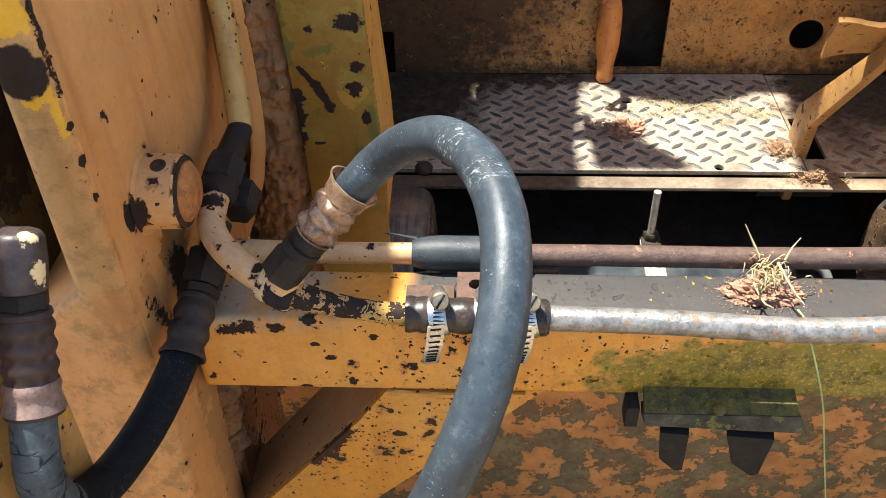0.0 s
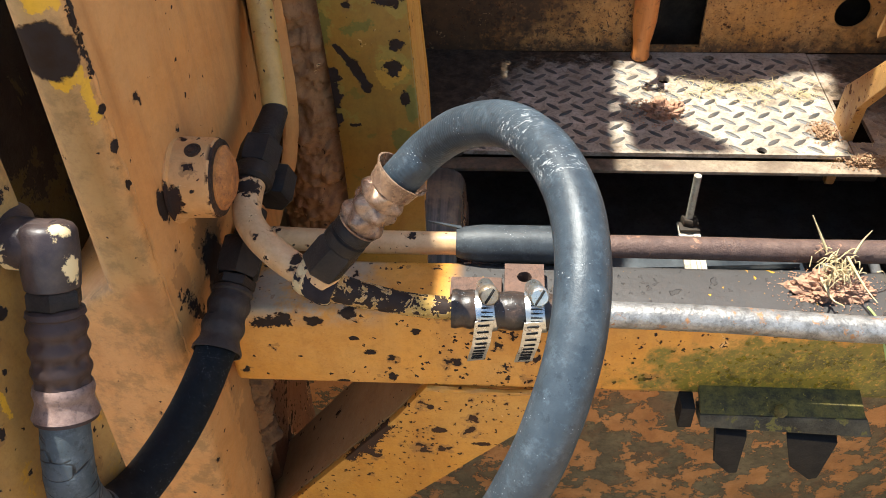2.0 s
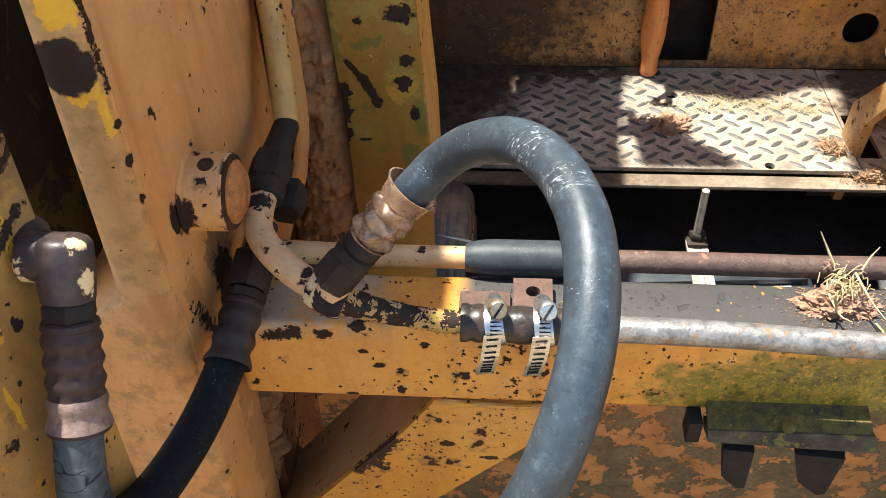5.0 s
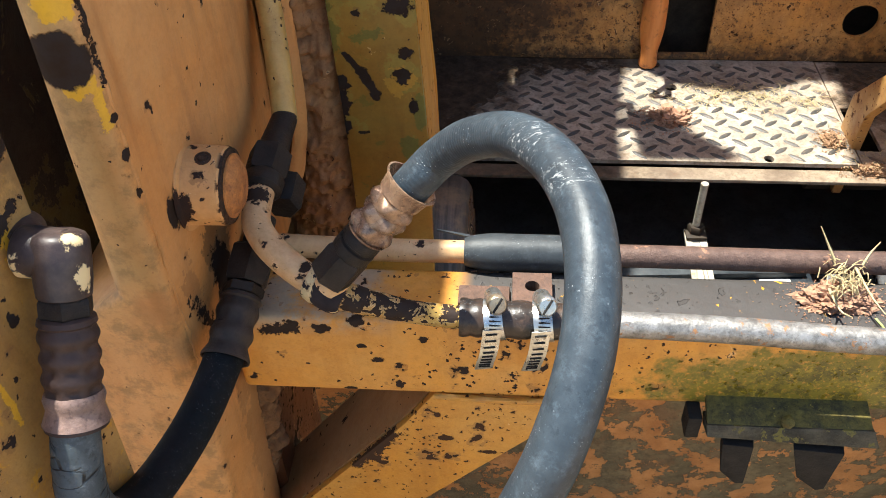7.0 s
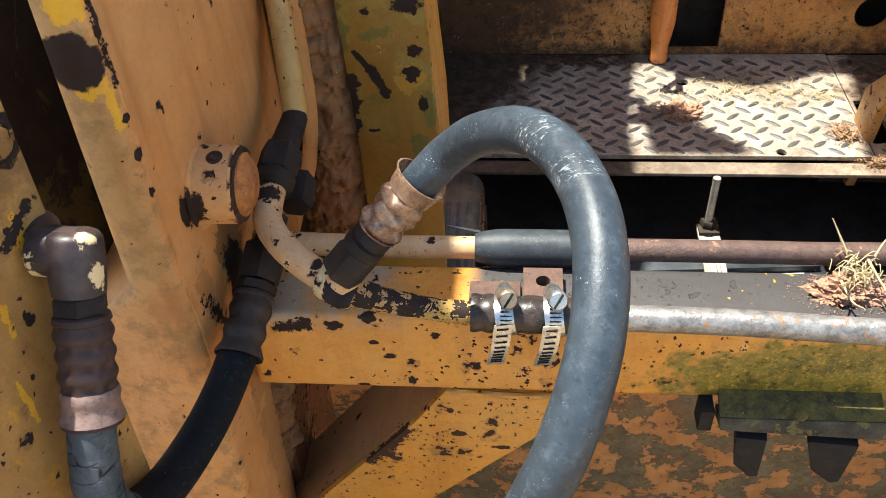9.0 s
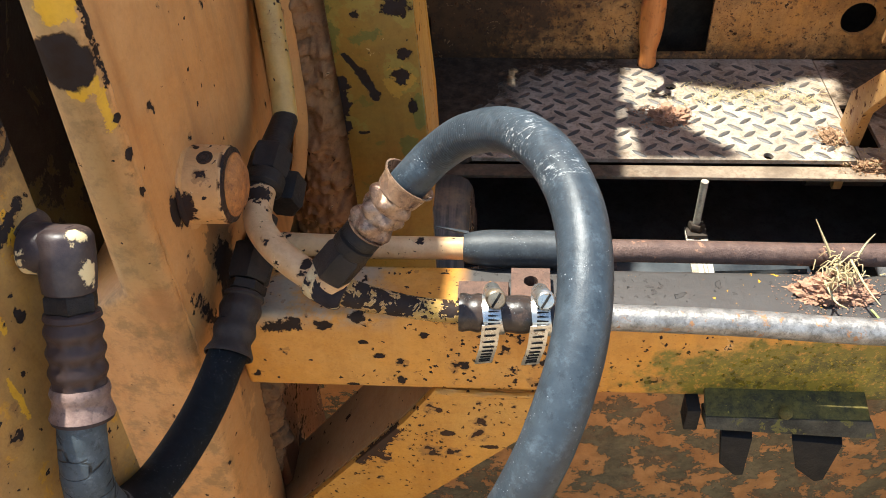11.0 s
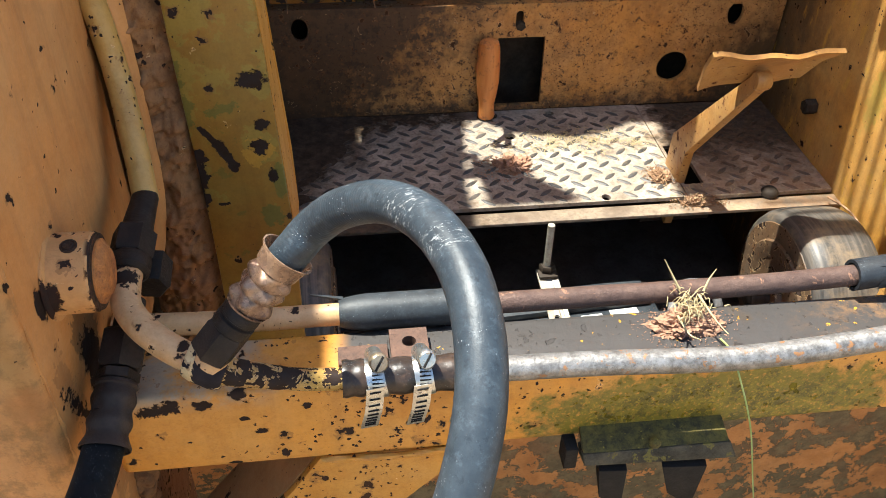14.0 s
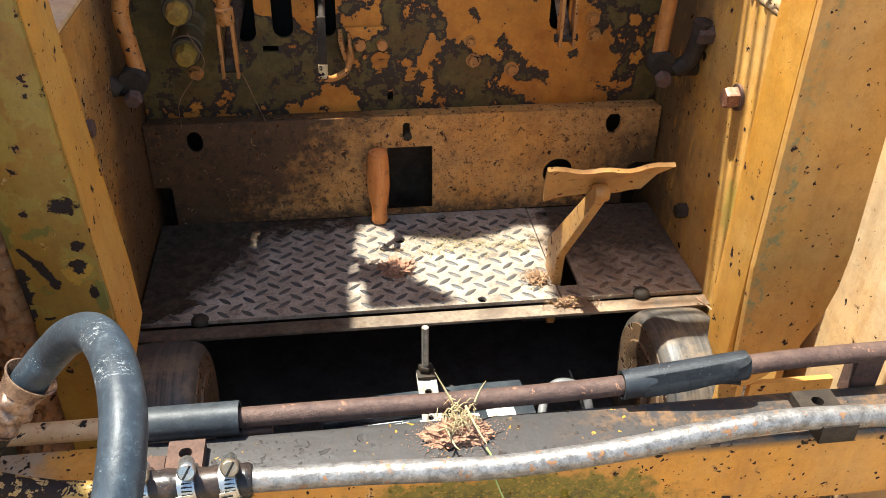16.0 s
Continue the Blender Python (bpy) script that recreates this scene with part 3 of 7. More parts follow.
def soil_darkened(name, clean, worn, rough, grain):
    """Floor steel under oily soil at the left end and back, darker too at the right rear and left lip."""
    n = Nodes(name)
    c = n.mix(n.step(n.noise(22.0, 6.0, 0.7), 0.35, 0.68), clean, worn)
    c = n.mix(n.step(n.noise(34.0, 8.0, 0.75, 0.4), 0.56, 0.72), c, (0.13, 0.08, 0.05))
    c = n.mix(n.math("MULTIPLY", n.step(n.noise(190.0, 6.0, 0.78), 0.48, 0.62), 0.70), c, (0.12, 0.088, 0.058))
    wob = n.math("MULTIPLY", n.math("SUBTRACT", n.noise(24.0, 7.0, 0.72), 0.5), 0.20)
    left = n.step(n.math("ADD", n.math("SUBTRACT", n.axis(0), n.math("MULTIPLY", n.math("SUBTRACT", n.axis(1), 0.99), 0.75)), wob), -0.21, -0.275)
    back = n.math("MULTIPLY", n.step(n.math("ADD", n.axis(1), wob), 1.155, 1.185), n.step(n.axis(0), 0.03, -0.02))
    # Dark brown by position: the right rear, and the lip's left half.
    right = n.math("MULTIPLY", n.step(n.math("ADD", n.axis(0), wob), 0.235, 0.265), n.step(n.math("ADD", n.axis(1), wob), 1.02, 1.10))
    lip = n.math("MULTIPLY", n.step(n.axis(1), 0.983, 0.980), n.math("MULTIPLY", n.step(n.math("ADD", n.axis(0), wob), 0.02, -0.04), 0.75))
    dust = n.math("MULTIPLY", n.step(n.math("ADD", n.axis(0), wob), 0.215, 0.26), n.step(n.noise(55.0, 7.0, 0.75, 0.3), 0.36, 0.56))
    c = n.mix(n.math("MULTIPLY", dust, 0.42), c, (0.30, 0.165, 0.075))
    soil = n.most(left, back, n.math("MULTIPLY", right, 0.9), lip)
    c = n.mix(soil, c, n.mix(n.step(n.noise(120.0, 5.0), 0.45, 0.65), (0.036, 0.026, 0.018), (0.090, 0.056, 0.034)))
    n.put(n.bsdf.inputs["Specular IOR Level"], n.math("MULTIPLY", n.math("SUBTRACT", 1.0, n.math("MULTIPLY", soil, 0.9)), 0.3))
    n.bump(n.math("ADD", n.noise(grain, 5.0, 0.7), n.math("MULTIPLY", n.math("MULTIPLY", soil, n.noise(160.0, 5.0, 0.7)), 2.0)), 0.5, 0.0008)
    return n.done(c, n.math("ADD", n.math("MULTIPLY", n.noise(40.0, 5.0), 0.3), rough - 0.15))


M_TREAD = soil_darkened("worn_tread_plate", (0.43, 0.36, 0.285), (0.19, 0.15, 0.11), 0.55, 500.0)
M_LIP = soil_darkened("worn_lip_steel", (0.30, 0.235, 0.165), (0.11, 0.078, 0.055), 0.6, 300.0)
M_LUG = soil_darkened("worn_tread_lug", (0.035, 0.035, 0.035), (0.085, 0.08, 0.075), 0.45, 500.0)
M_SOIL = Nodes("oily_soil")
M_SOIL.bump(M_SOIL.noise(220.0, 6.0, 0.75), 0.9, 0.002)
M_SOIL.bsdf.inputs["Specular IOR Level"].default_value = 0.08
M_SOIL = M_SOIL.done(M_SOIL.mix(M_SOIL.step(M_SOIL.noise(70.0, 6.0, 0.7), 0.4, 0.65), (0.030, 0.022, 0.016), (0.075, 0.050, 0.032)), 0.85)
M_PITDUST = steel("dusty_grey_plate", (0.13, 0.115, 0.10), (0.07, 0.06, 0.052), rough=0.85, metal=0.0, size=30.0, bump=0.6)
M_HOSE = rubber("grey_blue_hose_rubber", (0.022, 0.030, 0.038), (0.044, 0.056, 0.066), 0.44, dots=620.0, ribs=0.0019,
                scuffs=[(-0.1475, 0.474, 0.787, 0.016, 0.4, 80.0, 0.3, (0.62, 0.62, 1)), (-0.137, 0.446, 0.794, 0.015, 0.4, 80.0, 0.3, (1, 0.42, 1))])
M_BLACKHOSE = rubber("black_hose_rubber", (0.004, 0.005, 0.006), (0.007, 0.008, 0.010), 0.72, dots=700.0)
M_BLACKHOSE.node_tree.nodes["Principled BSDF"].inputs["Specular IOR Level"].default_value = 0.14
M_CRACKED = rubber("cracked_hose_rubber", (0.032, 0.043, 0.050), (0.065, 0.077, 0.085), 0.6, cracks=True)
M_SLEEVE = rubber("rubber_sleeve", (0.020, 0.024, 0.027), (0.040, 0.045, 0.049), 0.5, dots=900.0)
M_SLEEVE_DARK = rubber("dark_rubber_sleeve", (0.014, 0.016, 0.019), (0.030, 0.034, 0.038), 0.5, dots=900.0)
M_COUPLE = rubber("oily_coupling_rubber", (0.012, 0.010, 0.009), (0.060, 0.036, 0.024), 0.35, dots=900.0)
M_TYRE = Nodes("smooth_worn_drum_rubber")
_t = M_TYRE.noise(1.0, 5.0, 0.7, at=M_TYRE.scaled(240.0, 9.0, 9.0))
M_TYRE.bump(M_TYRE.math("ADD", _t, M_TYRE.math("MULTIPLY", M_TYRE.noise(300.0, 4.0), 0.4)), 0.35, 0.0008)
M_TYRE = M_TYRE.done(M_TYRE.mix(M_TYRE.step(M_TYRE.noise(26.0, 6.0, 0.7), 0.50, 0.66), M_TYRE.mix(M_TYRE.step(_t, 0.38, 0.66), (0.036, 0.033, 0.030), (0.11, 0.095, 0.08)), (0.17, 0.125, 0.08)), 0.45)
M_DRUMSIDE = paint("worn_drum_side_paint", (0.15, 0.088, 0.045), (0.10, 0.072, 0.05), chips=0.60, size=60.0, dirty=0.6, dirt=(0.08, 0.05, 0.03))
M_FERRULE = steel("brown_painted_ferrule", (0.040, 0.024, 0.020), (0.066, 0.040, 0.033), rough=0.5, metal=0.1, bump=0.3)
M_FERRULE_DARK = steel("dark_oily_ferrule", (0.024, 0.017, 0.014), (0.050, 0.034, 0.026), rough=0.5, metal=0.0, bump=0.6)
# Pale base colour stands in for sun on the ferrule mouth.
M_MOUTH = steel("sunlit_ferrule_mouth_tint", (0.24, 0.155, 0.125), (0.12, 0.075, 0.062), rough=0.45, metal=0.1, size=90.0, bump=0.4)
M_FERRULE_TAN = steel("tan_bronze_ferrule", (0.38, 0.245, 0.155), (0.12, 0.068, 0.048), rough=0.27, metal=0.4, size=90.0, rust=(0.09, 0.05, 0.04), rust_level=0.62)
M_NUT = steel("black_oily_fitting", (0.011, 0.008, 0.007), (0.032, 0.022, 0.016), rough=0.50, metal=0.0, bump=0.6)
M_RUSTBLACK = steel("blackened_rust", (0.018, 0.011, 0.008), (0.07, 0.034, 0.018), rough=0.6, metal=0.0, size=160.0, bump=0.8)
M_CHIPPED = paint("chipped_cream_on_black", (0.55, 0.40, 0.20), (0.60, 0.46, 0.25), chips=0.50, size=75.0, specks=0.7, under=(0.02, 0.016, 0.018), mark_colour=(0.03, 0.024, 0.026), dirty=0.2)
M_ELBOW = Nodes("dark_elbow_with_cream_patch")
_e = M_ELBOW.most(M_ELBOW.blot(-0.3150, 0.428, 0.772, 0.0066, 0.8, 150.0, 0.1), M_ELBOW.blot(-0.3140, 0.421, 0.753, 0.0046, 1.0, 150.0, 0.1, (0.7, 1, 1.5)), M_ELBOW.blot(-0.340, 0.425, 0.757, 0.006, 0.9, 160.0))
M_ELBOW.bump(M_ELBOW.math("ADD", _e, M_ELBOW.noise(400.0, 4.0)), 0.4, 0.0005)
M_ELBOW = M_ELBOW.done(M_ELBOW.mix(_e, M_ELBOW.mix(M_ELBOW.step(M_ELBOW.noise(110.0, 5.0), 0.4, 0.65), (0.030, 0.020, 0.020), (0.062, 0.042, 0.036)), (0.66, 0.50, 0.26)), 0.42)
M_PIPE = paint("cream_pipe_paint", flecked=0.14, main=(0.60, 0.37, 0.18), faded=(0.56, 0.34, 0.165), chips=0.665, size=90.0, specks=0.73, marks=[(-0.2955, 0.570, 0.674, 0.0065, 0.8, 220.0), (-0.2962, 0.582, 0.675, 0.007, 0.6, 200.0), (-0.262, 0.5275, 0.659, 0.004, 0.7, 240.0), (-0.262, 0.589, 0.632, 0.0035, 0.6, 240.0), (-0.205, 0.585, 0.632, 0.005, 0.8, 220.0)], dirty=0.25, dirt=(0.3, 0.17, 0.08))
M_PIPE_Y = paint("yellow_cream_pipe_paint", flecked=0.16, main=(0.47, 0.265, 0.062), faded=(0.46, 0.29, 0.095), chips=0.69, size=80.0, specks=0.74, dirty=0.3, dirt=(0.25, 0.17, 0.06))
M_PIPE_FLAKE = paint("flaking_pipe_paint", (0.40, 0.27, 0.045), (0.42, 0.24, 0.07), chips=0.49, size=95.0, specks=0.62, dirty=0.3, rough=0.3)
M_RUSTPIPE = steel("brown_rust_pipe", (0.075, 0.046, 0.038), (0.125, 0.078, 0.06), rough=0.55, metal=0.2, size=70.0, bump=1.0, rust=(0.25, 0.13, 0.08), rust_level=0.62, grain=200.0)
M_SILVER = steel("bare_tube", (0.31, 0.295, 0.275), (0.12, 0.11, 0.10), rough=0.42, metal=0.55, size=120.0, rust=(0.25, 0.12, 0.05), rust_level=0.595, rust_size=130.0, grain=260.0, bump=0.6)
M_MOSS = steel("mossy_paint", (0.14, 0.105, 0.020), (0.030, 0.026, 0.012), rough=0.85, metal=0.0, size=75.0, bump=1.0, rust=(0.26, 0.19, 0.03), rust_level=0.64, rust_size=260.0, grain=180.0)
M_ZINC = steel("zinc_clamp", (0.56, 0.56, 0.54), (0.40, 0.39, 0.36), rough=0.3, metal=0.9, size=120.0, bump=0.15, rust=(0.24, 0.17, 0.10), rust_level=0.62)
M_BRASS = steel("tarnished_screw", (0.42, 0.34, 0.24), (0.25, 0.19, 0.13), rough=0.35, metal=0.8, size=150.0)
M_SLOT = steel("dark_slot", (0.01, 0.01, 0.01), (0.02, 0.018, 0.016), rough=0.8, metal=0.0)
M_RUST = steel("rusty_steel", (0.135, 0.075, 0.052), (0.075, 0.045, 0.034), rough=0.8, metal=0.1, size=80.0, bump=0.9, grain=240.0)
M_COPPER = steel("coppery_bolt", (0.38, 0.19, 0.11), (0.14, 0.06, 0.04), rough=0.4, metal=0.5, size=150.0, bump=0.5)
M_ORANGERUST = steel("orange_rust_pin", (0.52, 0.20, 0.05), (0.22, 0.085, 0.03), rough=0.7, metal=0.1, size=110.0, bump=0.9, grain=260.0)
M_DARKSTEEL = steel("dark_greasy_steel", (0.022, 0.017, 0.013), (0.055, 0.040, 0.028), rough=0.6, metal=0.1, size=50.0, bump=0.5)
M_TOOTH = steel("black_tooth_steel", (0.010, 0.008, 0.007), (0.020, 0.016, 0.013), rough=0.75, metal=0.0, size=50.0, bump=0.5)
M_BRACKET = steel("mossy_dark_bracket", (0.026, 0.022, 0.014), (0.095, 0.078, 0.050), rough=0.8, metal=0.0, size=48.0, bump=1.0, rust=(0.14, 0.115, 0.03), rust_level=0.60, rust_size=120.0)
M_WELD = paint("rough_rusted_filler", (0.34, 0.165, 0.065), (0.23, 0.115, 0.055), chips=0.70, size=70.0, specks=0.74, flecked=0.12, dirty=0.6, grain=0.7, dirt=(0.10, 0.06, 0.035), rough=0.75)
M_MUD = paint("dried_brown_mud", (0.24, 0.115, 0.045), (0.12, 0.065, 0.032), chips=0.75, size=60.0, specks=0.8, flecked=0.0, dirty=0.6, dirt=(0.07, 0.045, 0.028), rough=0.85, grain=0.8)
M_BATTERY = steel("black_battery_case", (0.016, 0.020, 0.025), (0.060, 0.066, 0.070), rough=0.42, metal=0.0, size=16.0, bump=0.2)
M_LABEL = steel("white_label", (0.62, 0.62, 0.60), (0.48, 0.47, 0.44), rough=0.5, metal=0.0, size=90.0, bump=0.1)
M_STRAP = steel("galvanised_strap", (0.44, 0.40, 0.33), (0.30, 0.26, 0.20), rough=0.45, metal=0.3, size=80.0, rust=(0.34, 0.19, 0.09), rust_level=0.62)
M_RED = rubber("dull_red_cap", (0.26, 0.06, 0.04), (0.2, 0.08, 0.06), 0.5)
M_CABLE = rubber("grey_cable", (0.10, 0.10, 0.10), (0.17, 0.165, 0.16), 0.5)
M_PEDAL = paint("pedal_orange_paint", (0.50, 0.25, 0.065), (0.44, 0.26, 0.09), chips=0.69, size=80.0, specks=0.76, flecked=0.14, under=(0.15, 0.06, 0.03), mark_colour=(0.11, 0.05, 0.028), dirty=0.6, dirt=(0.24, 0.10, 0.04), streak=0.4, rough=0.4)
M_LEVER = paint("lever_orange_paint", (0.50, 0.19, 0.04), (0.46, 0.21, 0.06), chips=0.66, size=95.0, specks=0.70, flecked=0.25, streak=0.4, dirty=0.85, dirt=(0.13, 0.06, 0.028), rough=0.35)
M_WOODGRIP = Nodes("orange_varnished_wood")
_g = M_WOODGRIP.noise(1.0, 5.0, 0.6, at=M_WOODGRIP.scaled(260.0, 260.0, 22.0))
M_WOODGRIP.bump(_g, 0.15, 0.0005)
M_WOODGRIP = M_WOODGRIP.done(M_WOODGRIP.mix(M_WOODGRIP.step(M_WOODGRIP.noise(75.0, 5.0, 0.7), 0.55, 0.72), M_WOODGRIP.mix(M_WOODGRIP.step(_g, 0.35, 0.7), (0.70, 0.27, 0.075), (0.58, 0.20, 0.05)), (0.26, 0.10, 0.04)), 0.35)
M_COUPLER = steel("dusty_brass_coupler", (0.15, 0.11, 0.05), (0.09, 0.07, 0.035), rough=0.55, metal=0.3, size=80.0)
M_CAP = steel("dull_yellow_cap", (0.30, 0.185, 0.022), (0.15, 0.09, 0.018), rough=0.6, metal=0.0, size=80.0)
M_CLOTH = rubber("faded_dark_denim", (0.012, 0.017, 0.026), (0.03, 0.04, 0.052), 0.9)
M_GAUZE = steel("white_thread", (0.55, 0.54, 0.50), (0.45, 0.43, 0.38), rough=0.9, metal=0.0)
M_CLAY = Nodes("red_clay")
M_CLAY.bump(M_CLAY.noise(380.0, 6.0, 0.75), 0.9, 0.0015)
M_CLAY = M_CLAY.done(M_CLAY.mix(M_CLAY.step(M_CLAY.noise(160.0, 5.0, 0.7), 0.35, 0.7), (0.42, 0.235, 0.145), (0.24, 0.125, 0.075)), 0.9)
M_DIRT = steel("dry_tan_dirt", (0.34, 0.205, 0.11), (0.19, 0.105, 0.058), rough=0.9, metal=0.0, size=200.0)
M_STRAW = steel("dry_straw", (0.50, 0.40, 0.22), (0.34, 0.26, 0.13), rough=0.8, metal=0.0, size=300.0)
M_GREENBLADE = steel("green_grass_blade", (0.24, 0.32, 0.09), (0.36, 0.42, 0.16), rough=0.6, metal=0.0, size=60.0)
M_LEAF = steel("dark_weed_leaf", (0.018, 0.035, 0.010), (0.045, 0.085, 0.022), rough=0.6, metal=0.0, size=40.0)
M_GROUND = Nodes("dry_earth")
M_GROUND.bump(M_GROUND.noise(60.0, 8.0, 0.75), 0.8, 0.01)
M_GROUND = M_GROUND.done(M_GROUND.mix(M_GROUND.step(M_GROUND.noise(3.0, 9.0, 0.7), 0.4, 0.62), (0.37, 0.245, 0.145), M_GROUND.mix(M_GROUND.step(M_GROUND.noise(25.0, 6.0), 0.4, 0.6), (0.27, 0.205, 0.105), (0.43, 0.325, 0.215))), 0.9)
M_BLACKDECK = steel("black_rubber_mat", (0.010, 0.010, 0.011), (0.022, 0.020, 0.019), rough=0.6, metal=0.0, size=25.0, bump=0.3)
M_REDPRIMER = paint("dark_red_orange_paint", (0.17, 0.055, 0.016), (0.14, 0.05, 0.02), chips=0.60, size=30.0, specks=0.72, dirty=0.5, dirt=(0.05, 0.03, 0.02))


# ---------------------------------------------------------------- building helpers
class Thing:
    """A top-level thing: an empty at its base, whose parts are given in world metres."""

    def __init__(self, name, base, label="", category="", group="", kind="", ob=None):
        self.base = Vector(base)
        self.ob = ob
        if ob is None:
            self.ob = tagged(new(name), label, category, group, kind)
            self.ob.empty_display_size = 0.02
            self.ob.location = base


def part(name, bm, material, parent, label="", smooth=40.0, kind=""):
    base = parent.base
    mesh = bpy.data.meshes.new(name)
    bmesh.ops.recalc_face_normals(bm, faces=bm.faces)
    bm.to_mesh(mesh)
    bm.free()
    mesh.transform(Matrix.Translation(-base))
    mesh.materials.append(material)
    mesh.shade_smooth()
    mesh.set_sharp_from_angle(angle=radians(smooth))
    ob = new(name, mesh)
    ob.parent = parent.ob
    if label or kind:
        tagged(ob, label, kind=kind)
    return Thing(name, base, ob=ob)


def box(lo, hi, bevel=0.0, bm=None, turn=None, segs=2):
    bm = bm or bmesh.new()
    lo, hi = Vector(lo), Vector(hi)
    mid, size = (lo + hi) / 2, hi - lo
    m = Matrix.Translation(mid) @ (turn or Matrix.Identity(4)) @ Matrix.Diagonal((*size, 1))
    verts = bmesh.ops.create_cube(bm, size=1.0, matrix=m)["verts"]
    if bevel:
        edges = list({e for v in verts for e in v.link_edges})
        bmesh.ops.bevel(bm, geom=edges, offset=bevel, segments=segs, profile=0.6, affect="EDGES")
    return bm


def spline(points, n=8):
    """A smooth run of points through those given."""
    p = [Vector(q) for q in points]
    p = [2 * p[0] - p[1], *p, 2 * p[-1] - p[-2]]
    out = []
    for a, b, c, d in zip(p, p[1:], p[2:], p[3:]):
        for k in range(n):
            t = k / n
            out.append(0.5 * (2 * b + (c - a) * t + (2 * a - 5 * b + 4 * c - d) * t * t + (3 * b - a - 3 * c + d) * t ** 3))
    out.append(p[-2])
    return out


def tube(path, radius, segs=20, bm=None, caps=True, wobble=0.0, flat=1.0, run=False):
    """A swept tube; radius is a number or a function of the share of the way. run: keep the length along it as an attribute."""
    bm = bm or bmesh.new()
    along = bm.verts.layers.float.new("along") if run else None
    gone = 0.0
    path = [Vector(q) for q in path]
    way = (path[1] - path[0]).normalized()
    side = way.orthogonal().normalized()
    rings, last = [], len(path) - 1
    for i, q in enumerate(path):
        ahead = (path[min(i + 1, last)] - path[max(i - 1, 0)]).normalized()
        side = (side - ahead * side.dot(ahead)).normalized()
        up = ahead.cross(side)
        r = radius(i / last) if callable(radius) else radius
        ring = []
        gone += (q - path[max(i - 1, 0)]).length
        for k in range(segs):
            a = 2 * math.pi * k / segs
            rr = r * (1 + wobble * noise.noise(q * 90 + Vector((k * 0.7, 0, 0))))
            ring.append(bm.verts.new(q + rr * (math.cos(a) * side + flat * math.sin(a) * up)))
            if run:
                ring[-1][along] = gone
        rings.append(ring)
    for a, b in zip(rings, rings[1:]):
        for k in range(segs):
            bm.faces.new((a[k], a[(k + 1) % segs], b[(k + 1) % segs], b[k]))
    if caps:
        bm.faces.new(rings[0][::-1])
        bm.faces.new(rings[-1])
    return bm


def lathe(start, way, profile, segs=24, bm=None, dents=0, dent=0.0, phase=0.0, caps=True):
    """A turned body: profile holds (distance along the way, radius). dents: crimps round it."""
    bm = bm or bmesh.new()
    start, way = Vector(start), Vector(way).normalized()
    side = way.orthogonal().normalized()
    up = way.cross(side)
    rings = []
    for s, r, *crimp in profile:
        ring = []
        for k in range(segs):
            a = 2 * math.pi * k / segs + phase
            rr = r * (1 + (dent * crimp[0] * math.cos(dents * a) if crimp and dents else 0.0))
            ring.append(bm.verts.new(start + way * s + rr * (math.cos(a) * side + math.sin(a) * up)))
        rings.append(ring)
    for a, b in zip(rings, rings[1:]):
        for k in range(segs):
            bm.faces.new((a[k], a[(k + 1) % segs], b[(k + 1) % segs], b[k]))
    if caps:
        bm.faces.new(rings[0][::-1])
        bm.faces.new(rings[-1])
    return bm


def arc(cx, cy, rx, ry=None, n=20, a0=0.0, a1=360.0):
    ry = ry or rx
    whole = abs(a1 - a0) >= 360
    return [(cx + rx * math.cos(radians(a0 + (a1 - a0) * k / (n if whole else n - 1))), cy + ry * math.sin(radians(a0 + (a1 - a0) * k / (n if whole else n - 1)))) for k in range(n)]


def pill(cx, cy, w, h, n=8):
    """A slot with round ends, standing up."""
    r = w / 2
    return arc(cx, cy + h / 2 - r, r, r, n, 0, 180) + arc(cx, cy - h / 2 + r, r, r, n, 180, 360)


def sheet(outline, holes, place, depth, bm=None):
    """A flat plate with holes: 2D outline and holes, placed by place(u, v), with the thickness given as a vector."""
    from mathutils.geometry import tessellate_polygon
    bm = bm or bmesh.new()
    loops = [[Vector((u, v, 0)) for u, v in lp] for lp in (outline, *holes)]
    flat = [q for lp in loops for q in lp]
    depth = Vector(depth)
    near = [bm.verts.new(Vector(place(q.x, q.y))) for q in flat]
    far = [bm.verts.new(v.co + depth) for v in near]
    for a, b, c in tessellate_polygon(loops):
        if len({a, b, c}) == 3:
            bm.faces.new((near[a], near[b], near[c]))
            bm.faces.new((far[c], far[b], far[a]))
    i = 0
    for lp in loops:
        for k in range(len(lp)):
            a, b = i + k, i + (k + 1) % len(lp)
            bm.faces.new((near[a], near[b], far[b], far[a]))
        i += len(lp)
    return bm


def slab(corners, depth, bm=None, bevel=0.0):
    """A plate from its corner points and a thickness vector."""
    bm = bm or bmesh.new()
    depth = Vector(depth)
    a = [bm.verts.new(Vector(c)) for c in corners]
    b = [bm.verts.new(Vector(c) + depth) for c in corners]
    n = len(a)
    faces = [bm.faces.new(a[::-1]), bm.faces.new(b)] + [bm.faces.new((a[k], a[(k + 1) % n], b[(k + 1) % n], b[k])) for k in range(n)]
    if bevel:
        bmesh.ops.recalc_face_normals(bm, faces=faces)
        bmesh.ops.bevel(bm, geom=list({e for f in faces for e in f.edges}), offset=bevel, segments=2, profile=0.6, affect="EDGES")
    return bm


def hexhead(at, way, r, h, bm=None, phase=0.0):
    return lathe(at, way, [(0, r * 0.98), (h * 0.8, r), (h, r * 0.86)], 6, bm, phase=phase)


